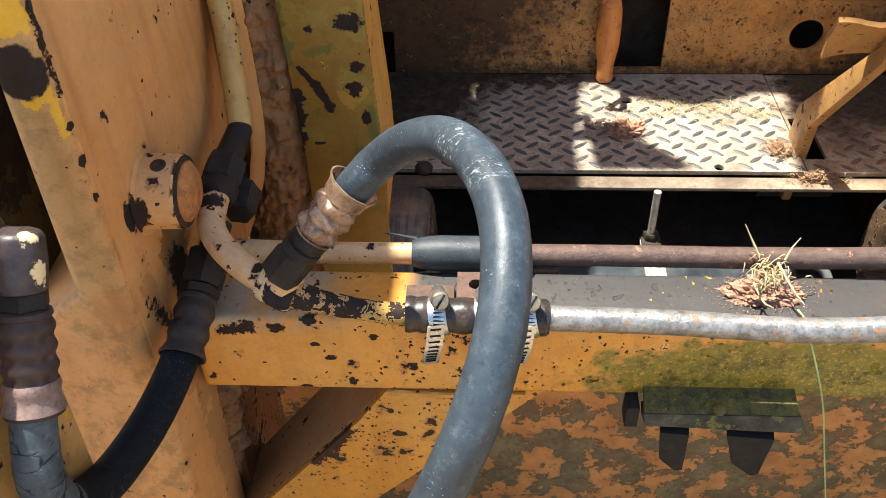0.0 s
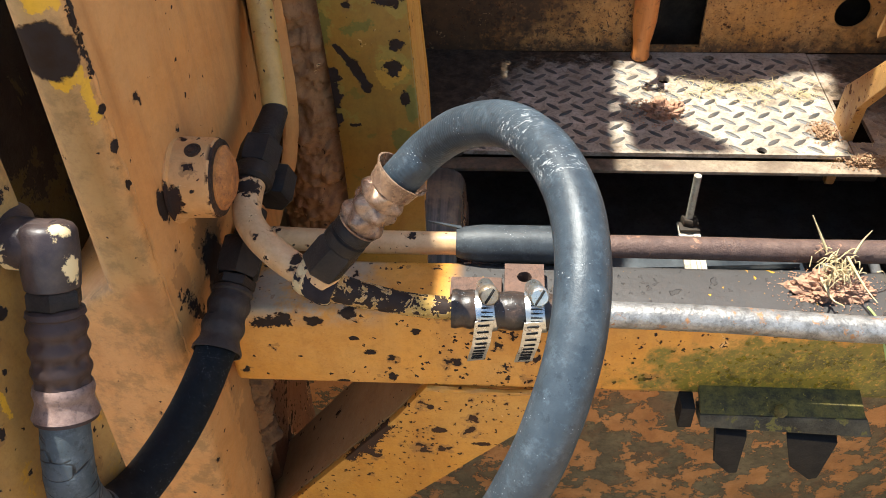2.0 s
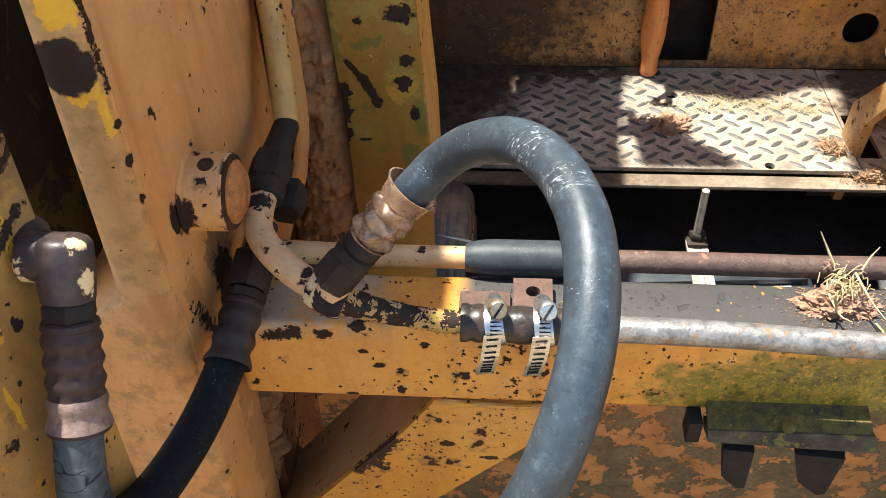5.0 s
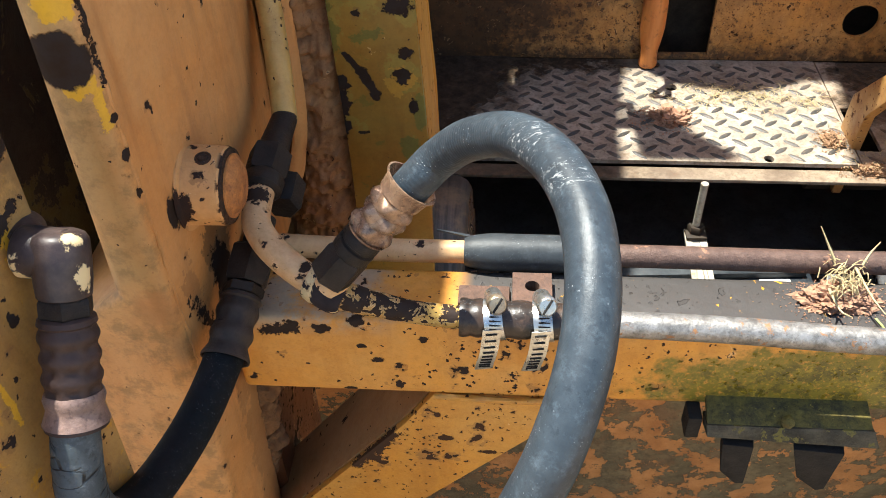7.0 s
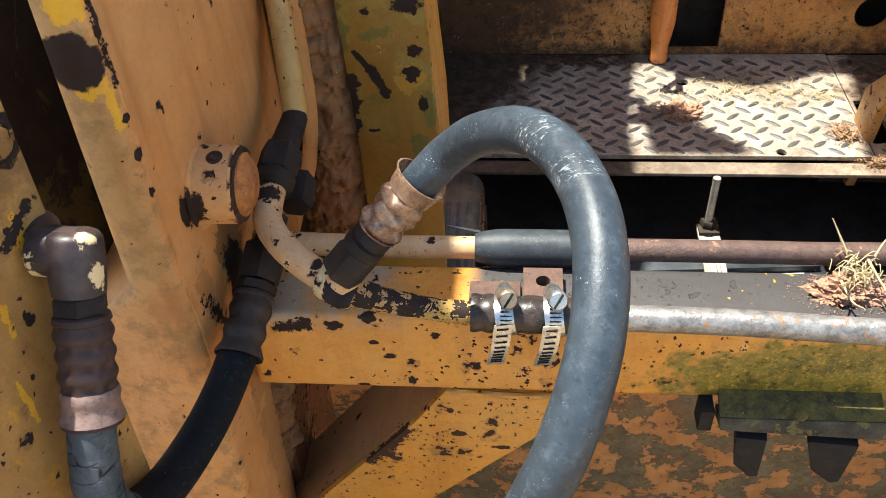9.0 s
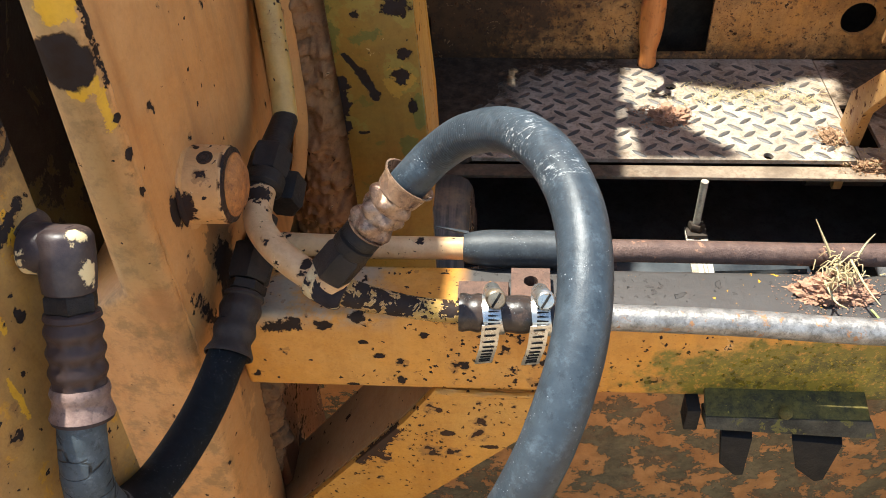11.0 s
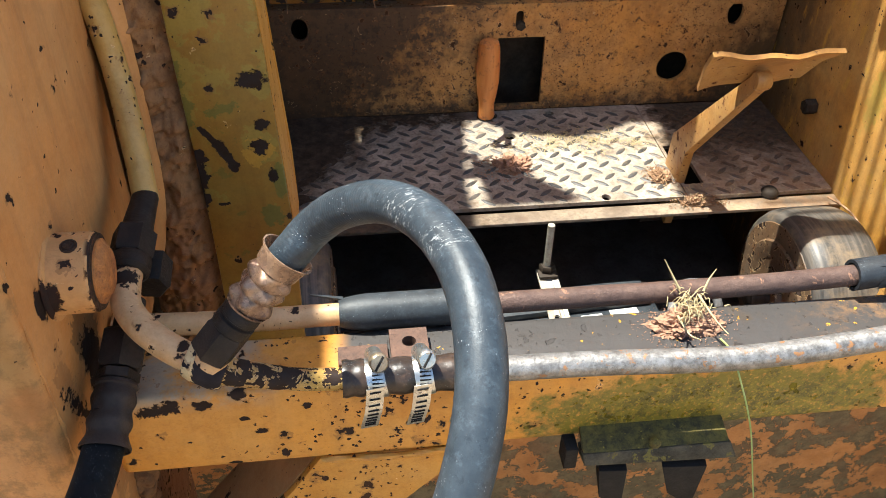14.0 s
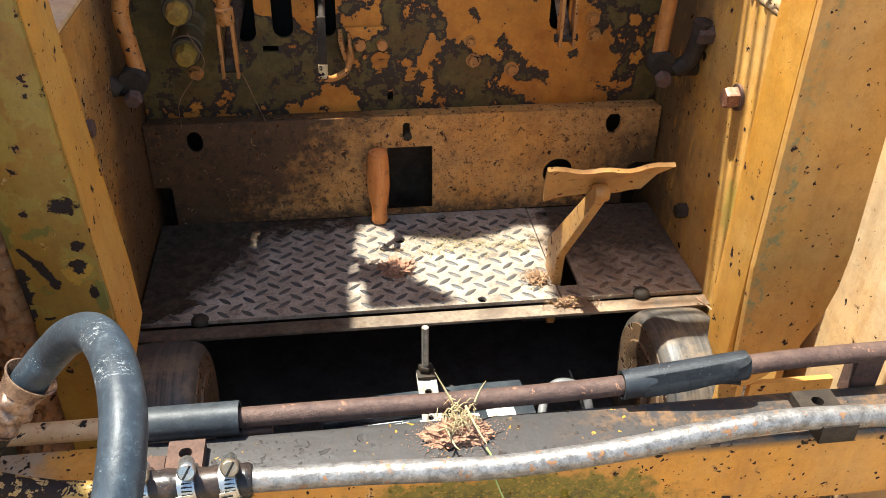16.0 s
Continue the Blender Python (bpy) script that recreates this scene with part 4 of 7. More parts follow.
def lumps(centre, size, count, seed, bm=None, spread=1.0):
    """Crumbly clods heaped round a point."""
    bm = bm or bmesh.new()
    rnd = random.Random(seed)
    for _ in range(count):
        d = Vector((rnd.gauss(0, 0.42), rnd.gauss(0, 0.42), 0)) * spread
        r = rnd.uniform(0.10, 0.36) * max(0.3, 1 - d.length * 0.6)
        q = Vector(centre) + Vector((d.x * size[0], d.y * size[1], size[2] * max(0.0, 0.7 - d.length) * rnd.uniform(0.2, 1.0)))
        m = Matrix.Translation(q) @ Euler([rnd.uniform(0, 6) for _ in range(3)]).to_matrix().to_4x4() @ Matrix.Diagonal((*(r * min(size) * rnd.uniform(0.6, 1.3) for _ in range(3)), 1))
        made = bmesh.ops.create_icosphere(bm, subdivisions=2, radius=1.0, matrix=m)["verts"]
        for v in made:
            v.co += (v.co - q) * (0.6 * noise.noise(v.co * 260) + 0.35 * noise.noise(v.co * 700))
    return bm


def crumble(centre, size, seed):
    """A broken heap of soil: a lumpy dome, closed at its foot."""
    bm = bmesh.new()
    bmesh.ops.create_icosphere(bm, subdivisions=5, radius=1.0)
    for v in bm.verts:
        d = v.co.copy()
        k = 0.78 + 0.30 * noise.noise(d * 2.1 + Vector((seed, 0, 0))) + 0.22 * noise.noise(d * 5.3 + Vector((0, seed, 0))) + 0.20 * noise.noise(d * 11.0) + 0.14 * noise.noise(d * 27.0)
        v.co = Vector(centre) + Vector((d.x * k * size[0], d.y * k * size[1], max(-0.02, d.z) * k * size[2]))
    return bm


def crumbs(centre, size, count, seed, small, large):
    """Many angular grains strewn over and round a heap."""
    bm = bmesh.new()
    rnd = random.Random(seed)
    for i in range(count):
        a, f = rnd.uniform(0, 6.283), rnd.random() ** 0.6 * 1.25
        q = Vector(centre) + Vector((math.cos(a) * f * size[0], math.sin(a) * f * size[1], max(0.0, 1.0 - f * f) * size[2] * rnd.uniform(0.6, 1.1)))
        r = rnd.uniform(small, large) * (1.2 - 0.5 * f)
        tips = [q + Vector((rnd.uniform(0.5, 1.2) * x, rnd.uniform(0.5, 1.2) * y, rnd.uniform(0.4, 1.0) * z)) * r for x, y, z in ((1, 0, 0), (0, 1, 0), (-1, 0, 0), (0, -1, 0), (0, 0, 1), (0, 0, -1))]
        v = [bm.verts.new(p) for p in tips]
        for k in range(4):
            bm.faces.new((v[k], v[(k + 1) % 4], v[4]))
            bm.faces.new((v[(k + 1) % 4], v[k], v[5]))
    return bm


def blades(spots, bm=None, width=0.0016, segs=5):
    """Thin curved stems, one for each run of points."""
    bm = bm or bmesh.new()
    for run in spots:
        tube(spline(run, 4), lambda s: width * (1.0 - 0.7 * s), segs, bm)
    return bm


# ---------------------------------------------------------------- ground
g = bmesh.new()
bmesh.ops.create_grid(g, x_segments=90, y_segments=90, size=60.0)
for v in g.verts:
    v.co.z = 0.03 * noise.noise(v.co * 0.6)
ground = Thing("ground", (0, 0, 0), "dry reddish-brown earth in full sun", "ground", kind="structure")
part("earth", g, M_GROUND, ground)

# ---------------------------------------------------------------- machine body: walls, floor, firewall
wall_left = Thing("wall_left", (-0.283, 1.0, 0.1), "grimy yellow-orange painted steel side wall of the machine", "side wall", kind="structure")
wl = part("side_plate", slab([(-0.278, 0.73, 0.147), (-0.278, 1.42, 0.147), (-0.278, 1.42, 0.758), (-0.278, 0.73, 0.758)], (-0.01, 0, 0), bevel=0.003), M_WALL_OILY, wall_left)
part("fender_top", slab([(-0.2775, 0.80, 0.7585), (-0.358, 0.80, 0.7585), (-0.358, 1.55, 0.7585), (-0.2775, 1.55, 0.7585)], (0, 0, 0.006), bevel=0.0025), M_FENDER, wall_left, "dusty beige fender top")
part("fender_side", slab([(-0.351, 0.80, 0.147), (-0.351, 1.55, 0.147), (-0.351, 1.55, 0.757), (-0.351, 0.80, 0.757)], (-0.008, 0, 0)), M_FENDER, wall_left)
part("bolt_head", hexhead((-0.279, 0.975, 0.656), (1, 0, 0), 0.010, 0.009), M_RUST, wall_left)

wall_right = Thing("wall_right", (0.42, 1.0, 0.1), "sun-streaked yellow painted steel side wall", "side wall", kind="structure")
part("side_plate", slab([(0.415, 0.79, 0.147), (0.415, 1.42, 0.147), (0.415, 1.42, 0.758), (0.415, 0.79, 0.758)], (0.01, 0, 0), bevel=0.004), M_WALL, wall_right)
part("fender_top", slab([(0.4145, 0.80, 0.7585), (0.600, 0.80, 0.7585), (0.613, 1.55, 0.7585), (0.4145, 1.55, 0.7585)], (0, 0, 0.006), bevel=0.0025), M_FENDER, wall_right, "scratched dusty beige fender top")
part("fender_side", slab([(0.592, 0.80, 0.147), (0.605, 1.55, 0.147), (0.605, 1.55, 0.757), (0.592, 0.80, 0.757)], (0.008, 0, 0)), M_FENDER, wall_right)
b = bmesh.new()
for i in range(4):
    tube(spline([(0.418 + 0.001 * i, 1.040 - 0.034 * i, 0.763), (0.419 + 0.001 * i, 1.026 - 0.034 * i, 0.768), (0.418 + 0.001 * i, 1.012 - 0.034 * i, 0.763)], 4), 0.007, 10, b, wobble=0.2)
part("weld_bead", b, M_FENDER, wall_right, "lumpy painted weld bead")
wb = part("bolt_head", hexhead((0.414, 0.997, 0.652), (-1, 0, 0), 0.0125, 0.017, phase=0.3), M_COPPER, wall_right, "copper-coloured rusty hex bolt")
part("washer", lathe((0.4145, 0.997, 0.652), (-1, 0, 0), [(0, 0.0150), (0.003, 0.0150)], 20), M_RUST, wb)
part("bolt_head", hexhead((0.414, 1.093, 0.69), (-1, 0, 0), 0.0125, 0.018), M_RUST, wall_right)
part("bolt_head", hexhead((0.414, 1.07, 0.462), (-1, 0, 0), 0.010, 0.014, phase=0.5), M_DARKSTEEL, wall_right)

# floor: tread plate in two pieces with a front lip
FLOOR = 0.400
floor = Thing("floor", (0.07, 1.08, 0.39), "worn diamond tread plate, dusty and sunlit in patches", "floor", kind="structure")
plate_a = sheet([(-0.272, 0.982), (0.232, 0.982), (0.232, 1.199), (-0.272, 1.199)], [arc(0.046, 1.133, 0.0075, n=14), arc(0.110, 1.186, 0.006, n=12), pill(0.135, 0.9895, 0.011, 0.012)],
                lambda u, v: (u, v, FLOOR), (0, 0, -0.005))
pa = part("tread_plate", plate_a, M_TREAD, floor, "grey worn tread plate")
plate_b = sheet([(0.234, 0.982), (0.414, 0.982), (0.414, 1.199), (0.234, 1.199)], [[(0.238, 1.008), (0.262, 1.008), (0.262, 1.094), (0.238, 1.094)], arc(0.252, 1.182, 0.008, n=14)],
                lambda u, v: (u, v, FLOOR - 0.001), (0, 0, -0.005))
pb = part("tread_plate", plate_b, M_TREAD, floor, "dirty brown tread plate round the pedal slot")


def lozenge(bm, x, y, turn, z):
    c, s = math.cos(turn), math.sin(turn)
    rim, top = [], []
    for k in range(10):
        a = 2 * math.pi * k / 10
        u, w = 0.0105 * math.cos(a), 0.0035 * math.sin(a) * (0.55 + 0.45 * abs(math.sin(a)))
        rim.append(bm.verts.new((x + c * u - s * w, y + s * u + c * w, z)))
        top.append(bm.verts.new((x + c * u * 0.72 - s * w * 0.45, y + s * u * 0.72 + c * w * 0.45, z + 0.0014)))
    for k in range(10):
        bm.faces.new((rim[k], rim[(k + 1) % 10], top[(k + 1) % 10], top[k]))
    bm.faces.new(top)


loz = random.Random(4)
tread_a, tread_b = bmesh.new(), bmesh.new()
PITCH = 0.0285
for i in range(26):
    for j in range(9):
        for k in (0, 1):
            x = -0.262 + PITCH * (i + 0.5 * k)
            y = 0.992 + PITCH * (j + 0.5 * k) * 0.93
            if y > 1.190 or x > 0.405 or abs(x - 0.233) < 0.010 or (0.225 < x < 0.275 and 0.998 < y < 1.104):
                continue
            if math.hypot(x - 0.046, y - 1.133) < 0.014 or math.hypot(x - 0.135, y - 0.99) < 0.014:
                continue
            turn = radians(40 if k else -40) + loz.uniform(-0.03, 0.03)
            lozenge(tread_a if x < 0.233 else tread_b, x, y, turn, FLOOR if x < 0.233 else FLOOR - 0.001)
part("raised_tread", tread_a, M_LUG, pa, "dark raised lozenges", kind="stuff")
part("raised_tread", tread_b, M_LUG, pb, "dark raised lozenges", kind="stuff")
lip = part("front_lip", box((-0.274, 0.957, 0.3900), (0.418, 0.9785, 0.3945), 0.0018), M_LIP, floor, "bent steel front lip of the floor")
for x, y in ((-0.203, 0.986), (0.335, 0.983)):
    part("bolt_head", lathe((x, y, 0.396), (0, 0, 1), [(0, 0.011), (0.004, 0.0105), (0.008, 0.007), (0.009, 0.002)], 14), M_DARKSTEEL, floor)
# caked oil and dirt on the shaded end of the floor
d = bmesh.new()
bmesh.ops.create_grid(d, x_segments=46, y_segments=46, size=0.5)
gone = []
for v in d.verts:
    x, y = -0.274 + (v.co.x + 0.5) * 0.20, 0.983 + (v.co.y + 0.5) * 0.215
    edge = -0.228 + 0.50 * (y - 0.99) + 0.035 * noise.noise(Vector((x * 30, y * 30, 1)))
    h = 0.0035 * min(1.0, max(0.0, (edge - x) * 30)) + 0.0008 * noise.noise(Vector((x, y, 0)) * 150)
    v.co = (x, y, FLOOR - 0.001 + h)
    if x > edge + 0.004:
        gone.append(v)
bmesh.ops.delete(d, geom=gone, context="VERTS")
part("caked_dirt", d, M_SOIL, floor, "black oily caked dirt", kind="stuff")

# pit under and before the floor
pit = Thing("pit_floor", (0.07, 0.9, 0.06), "dark oily bottom plate of the machine", "bottom plate", kind="structure")
part("bottom_plate", box((-0.278, 0.690, 0.146), (0.415, 1.42, 0.158)), M_PITDUST, pit)
part("back_plate", box((-0.278, 1.26, 0.158), (0.415, 1.27, 0.600)), M_DARKSTEEL, pit)

# firewall: lower panel
wall_back = Thing("wall_back", (0.07, 1.22, 0.3), "firewall of the machine in peeling orange and olive paint", "firewall", kind="structure")
outline = [(-0.276, 0.462), (-0.253, 0.460), (-0.253, 0.401), (0.373, 0.401), (0.373, 0.452), (0.377, 0.462), (0.386, 0.466), (0.4125, 0.466), (0.4125, 0.550), (-0.276, 0.552)]
panel = sheet(outline, [[(0.036, 0.408), (0.098, 0.408), (0.097, 0.506), (0.036, 0.506)], arc(0.275, 0.456, 0.0215, n=28), arc(-0.214, 0.526, 0.0105, 0.015), arc(0.347, 0.529, 0.0105, 0.016), pill(0.062, 0.530, 0.010, 0.024)],
              lambda u, v: (u, 1.199, v), (0, 0.006, 0))
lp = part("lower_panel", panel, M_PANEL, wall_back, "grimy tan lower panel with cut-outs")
part("bolt_head", hexhead((0.063, 1.200, 0.523), (0, -1, 0), 0.0065, 0.007), M_DARKSTEEL, lp)
holes = [pill(-0.137, 0.688, 0.026, 0.086), pill(-0.090, 0.690, 0.026, 0.082), pill(-0.036, 0.690, 0.026, 0.082), pill(0.267, 0.694, 0.026, 0.090),
         pill(0.044, 0.565, 0.008, 0.014), [(-0.118, 0.632), (-0.098, 0.632), (-0.098, 0.640), (-0.118, 0.640)]]
upper = sheet([(-0.276, 0.540), (0.413, 0.540), (0.413, 0.787), (-0.276, 0.776)], holes, lambda u, v: (u, 1.235, v), (0, 0.006, 0))
up_ = part("upper_panel", upper, M_FIRE, wall_back, "upper panel with large flakes of orange paint over olive")
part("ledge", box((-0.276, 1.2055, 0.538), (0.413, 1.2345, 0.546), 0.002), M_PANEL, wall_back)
part("back_of_slots", box((-0.276, 1.30, 0.54), (0.413, 1.31, 0.77)), M_SLOT, wall_back)
for x, z, r in ((0.207, 0.598, 0.010), (0.155, 0.612, 0.010), (0.150, 0.638, 0.008), (-0.205, 0.607, 0.010), (0.312, 0.664, 0.010), (0.315, 0.642, 0.010), (0.283, 0.648, 0.009)):
    hb = part("bolt_head", hexhead((x, 1.2345, z), (0, -1, 0), r * 0.75, 0.008), M_LEVER, wall_back)
    part("washer", lathe((x, 1.235, z), (0, -1, 0), [(0, r), (0.002, r)], 18), M_LEVER, hb)
deck = Thing("engine_deck", (0.07, 1.6, 0.78), "black rubber-covered deck behind the firewall", "engine deck", kind="structure")
part("deck_mat", box((-0.17, 1.243, 0.774), (0.37, 2.05, 0.786), 0.003), M_BLACKDECK, deck)
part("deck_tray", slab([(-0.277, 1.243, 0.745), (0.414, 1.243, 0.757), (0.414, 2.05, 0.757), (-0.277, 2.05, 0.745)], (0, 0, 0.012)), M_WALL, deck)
part("seat_base", box((-0.13, 1.47, 0.787), (0.33, 1.95, 0.93), 0.02), M_BLACKDECK, deck, "dark seat base")
part("deck_latch", tube(spline([(-0.012, 1.262, 0.790), (-0.004, 1.258, 0.797), (0.014, 1.258, 0.797), (0.022, 1.262, 0.790)], 4), 0.005, 10), M_ZINC, deck, "pale metal latch")

# ---------------------------------------------------------------- uprights
post_left = Thing("upright_left", (-0.25, 0.75, 0.0), "upright post in flaking olive-yellow paint", "upright", kind="structure")
part("post_face", slab([(-0.268, 0.712, 0.16), (-0.211, 0.712, 0.16), (-0.211, 0.712, 0.60), (-0.217, 0.712, 0.73), (-0.2285, 0.712, 0.93), (-0.233, 0.712, 1.0), (-0.280, 0.712, 1.0), (-0.276, 0.712, 0.74), (-0.271, 0.712, 0.60)], (0, 0.006, 0), bevel=0.002), M_OLIVE, post_left)
fl = [(-0.2108, 0.7185, 0.545), (-0.2095, 0.784, 0.566), (-0.2105, 0.784, 0.62), (-0.217, 0.780, 0.73), (-0.2285, 0.774, 0.93), (-0.233, 0.772, 1.0), (-0.233, 0.7185, 1.0), (-0.2285, 0.7185, 0.93), (-0.217, 0.7185, 0.73), (-0.2108, 0.7185, 0.60)]
part("post_flange", slab(fl, (-0.007, 0, 0)), M_FLANGE, post_left, "orange side flange of the upright")
c = bmesh.new()
bmesh.ops.create_grid(c, x_segments=40, y_segments=420, size=0.5)
for v in c.verts:
    u, h = v.co.x + 0.5, 0.17 + (v.co.y + 0.5) * 0.83
    right = -0.2675 - 0.03 * max(0.0, h - 0.60)
    q = Vector((-0.324 + (right + 0.324) * u, 0.724 - 0.014 * math.sin(u * math.pi), h))
    q.y += 0.007 * noise.noise(q * 38) + 0.006 * noise.noise(q * 110) + 0.004 * noise.noise(q * 260)
    q.y = min(q.y, 0.7275)
    v.co = q
part("rough_filler", c, M_WELD, post_left, "rough rusty weld filler beside the post", smooth=60)
part("filler_back", box((-0.322, 0.732, 0.16), (-0.281, 0.742, 1.0)), M_WELD, post_left)
part("edge_strip", tube(spline([(-0.326, 0.702, 0.545), (-0.317, 0.704, 0.570), (-0.308, 0.706, 0.600), (-0.3015, 0.704, 0.650), (-0.302, 0.704, 0.75), (-0.307, 0.704, 1.0)], 6), 0.0065, 10, flat=0.5, wobble=0.15), M_POST, post_left, "thin orange-brown edge strip")

post_right = Thing("upright_right", (0.34, 0.72, 0.0), "upright post in faded yellow paint with chipped edge", "upright", kind="structure")
M_RPOST = paint("right_post_yellow_paint", (0.50, 0.245, 0.048), (0.47, 0.255, 0.075), chips=0.755, size=36.0, specks=0.80, flecked=0.08, dirty=0.4, dirt=(0.26, 0.17, 0.06),
                washes=[(lambda n: n.math("MULTIPLY", n.blot(0.309, 0.69, 0.72, 0.02, 1.2, 60.0, 0.3, (0.35, 1, 7)), n.step(n.noise(110.0, 7.0, 0.7), 0.52, 0.56)), (0.24, 0.205, 0.085))])
part("post_face", slab([(0.306, 0.690, 0.512), (0.326, 0.690, 0.516), (0.346, 0.690, 0.532), (0.361, 0.690, 0.553), (0.373, 0.690, 0.582), (0.380, 0.690, 0.615), (0.382, 0.690, 0.65), (0.377, 0.690, 0.80), (0.37, 0.690, 1.1), (0.299, 0.690, 1.1), (0.299, 0.690, 0.64)], (0, 0.008, 0), bevel=0.0025), M_RPOST, post_right)
fr = [(0.699, 0.515), (0.738, 0.53), (0.746, 0.580), (0.746, 1.1), (0.699, 1.1)]
part("post_flange", slab([(0.2995, y, z) for y, z in fr], (0.007, 0, 0), bevel=0.0015), M_FLANGE, post_right, "yellow side flange of the upright")
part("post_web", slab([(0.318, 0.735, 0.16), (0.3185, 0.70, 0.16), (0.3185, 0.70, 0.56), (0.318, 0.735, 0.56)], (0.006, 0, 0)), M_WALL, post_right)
part("post_foot", slab([(0.330, 0.703, 0.16), (0.3335, 0.703, 0.500), (0.414, 0.703, 0.500), (0.414, 0.703, 0.16)], (0, 0.006, 0)), M_RPOST, post_right)
b = bmesh.new()
tube(spline([(0.308, 0.694, 0.511), (0.33, 0.693, 0.517), (0.361, 0.693, 0.552)], 6), 0.0022, 10, b, wobble=0.5)
part("weld_bead", b, M_RPOST, post_right, "rusty weld along the foot of the upright")

# Unseen overhead plates and bars, added to shape the sun patches and shade.
shade_canopy = Thing("shelter", (0.0, 1.3, 0.0), "added unseen plates, bars and poles that shade the machine", "shelter", kind="structure")
# Holes cut to let small sun spots through to the arm and fittings.
torn = [[(-0.640, 0.522), (-0.598, 0.522), (-0.598, 0.550), (-0.640, 0.550)], [(-0.606, 0.568), (-0.578, 0.568), (-0.578, 0.588), (-0.6055, 0.588)],
        [(-0.645, 0.574), (-0.609, 0.574), (-0.609, 0.594), (-0.645, 0.594)], [(-0.527, 1.340), (-0.517, 1.340), (-0.517, 1.372), (-0.527, 1.372)]]
part("side_plate", sheet([(-1.6, 0.43), (-0.508, 0.43), (-0.505, 0.776), (-0.404, 1.160), (-0.403, 1.238), (-0.384, 1.39), (-0.384, 2.6), (-1.6, 2.6)], torn, lambda u, v: (u, v, 1.75), (0, 0, 0.002)), M_FLANGE, shade_canopy)
ragged = [(-0.383, 1.40), (-0.368, 1.388), (-0.350, 1.3635), (-0.328, 1.3425), (-0.294, 1.3345), (-0.253, 1.3225), (-0.214, 1.3305), (-0.180, 1.3455), (-0.170, 1.3545), (-0.128, 1.3525), (-0.131, 1.3095), (-0.158, 1.182), (0.145, 1.180), (0.165, 1.232), (1.1, 1.228), (1.1, 2.6), (-0.383, 2.6)]
part("rear_plate", sheet(ragged, [], lambda u, v: (u, v, 1.75), (0, 0, 0.002)), M_FLANGE, shade_canopy)
part("shade_strip", sheet([(-0.391, 1.2945), (-0.396, 1.2625), (-0.387, 1.2365), (-0.385, 1.1975), (-0.378, 1.1865), (-0.284, 1.1865), (-0.274, 1.1965), (-0.306, 1.2295), (-0.356, 1.2735)], [], lambda u, v: (u, v, 1.7505), (0, 0, 0.002)), M_FLANGE, shade_canopy)
part("cross_bar", box((-0.16, 1.049, 1.7465), (1.1, 1.076, 1.7495)), M_FLANGE, shade_canopy)
for i in range(6):
    part("shade_bar", tube([(-0.06, 1.098 + 0.0245 * i, 1.758), (0.5, 1.099 + 0.0245 * i, 1.758), (1.1, 1.098 + 0.0245 * i, 1.758)], 0.0038, 8), M_FLANGE, shade_canopy)
part("rail", box((1.03, 0.9, 1.7635), (1.07, 2.6, 1.79)), M_FLANGE, shade_canopy)
for x, y, h in ((-1.55, 0.50, 1.75), (-1.55, 2.55, 1.75), (1.05, 2.55, 1.7635)):
    part("pole", tube([(x, y, -0.05), (x, y, 0.9), (x, y, h)], 0.03, 14), M_FLANGE, shade_canopy)

# ---------------------------------------------------------------- lift post and arm beside the hoses
lift_post = Thing("lift_post", (-0.337, 0.58, 0.0), "tall beige-orange steel post with welded seam", "lift post", kind="structure")
pf = bmesh.new()
sec = [(-0.347, 0.4955), (-0.336, 0.4962), (-0.3290, 0.4982), (-0.3268, 0.5020), (-0.3262, 0.5065), (-0.3225, 0.53), (-0.3185, 0.58), (-0.3165, 0.64), (-0.3175, 0.69), (-0.3215, 0.709), (-0.327, 0.7165), (-0.352, 0.7165), (-0.352, 0.4985)]
low = sec[:6] + [(-0.3195, 0.560), (-0.3200, 0.563), (-0.3205, 0.565), (-0.3215, 0.566), (-0.327, 0.567), (-0.352, 0.570), (-0.352, 0.4985)]
rings = []
for z in (-0.03, 0.25, 0.40, 0.50, 0.551, 0.552, 0.60, 0.63, 0.664, 0.70, 0.76, 0.84, 0.95, 1.05):
    drop = max(0.0, 0.552 - z)
    rings.append([pf.verts.new((x + (0.033 * (z - 0.72) if z > 0.66 else -0.055) * (x < -0.34) - 0.03 * drop, y - 0.02 * drop, z)) for x, y in (sec if z > 0.5515 else low)])
for ra, rb in zip(rings, rings[1:]):
    for k in range(len(sec)):
        pf.faces.new((ra[k], ra[(k + 1) % len(sec)], rb[(k + 1) % len(sec)], rb[k]))
pf.faces.new(rings[0][::-1])
pf.faces.new(rings[-1])
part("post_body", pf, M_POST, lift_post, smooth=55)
part("seam_weld", tube([(-0.3270, 0.5042 + 0.0006 * math.sin(i * 2.1), 0.58 + 0.004 * i) for i in range(115)], lambda s: 0.0012 + 0.0004 * math.sin(s * 150) * math.sin(s * 37), 8, wobble=0.6), M_POST, lift_post, "chipped weld seam")
mud = bmesh.new()
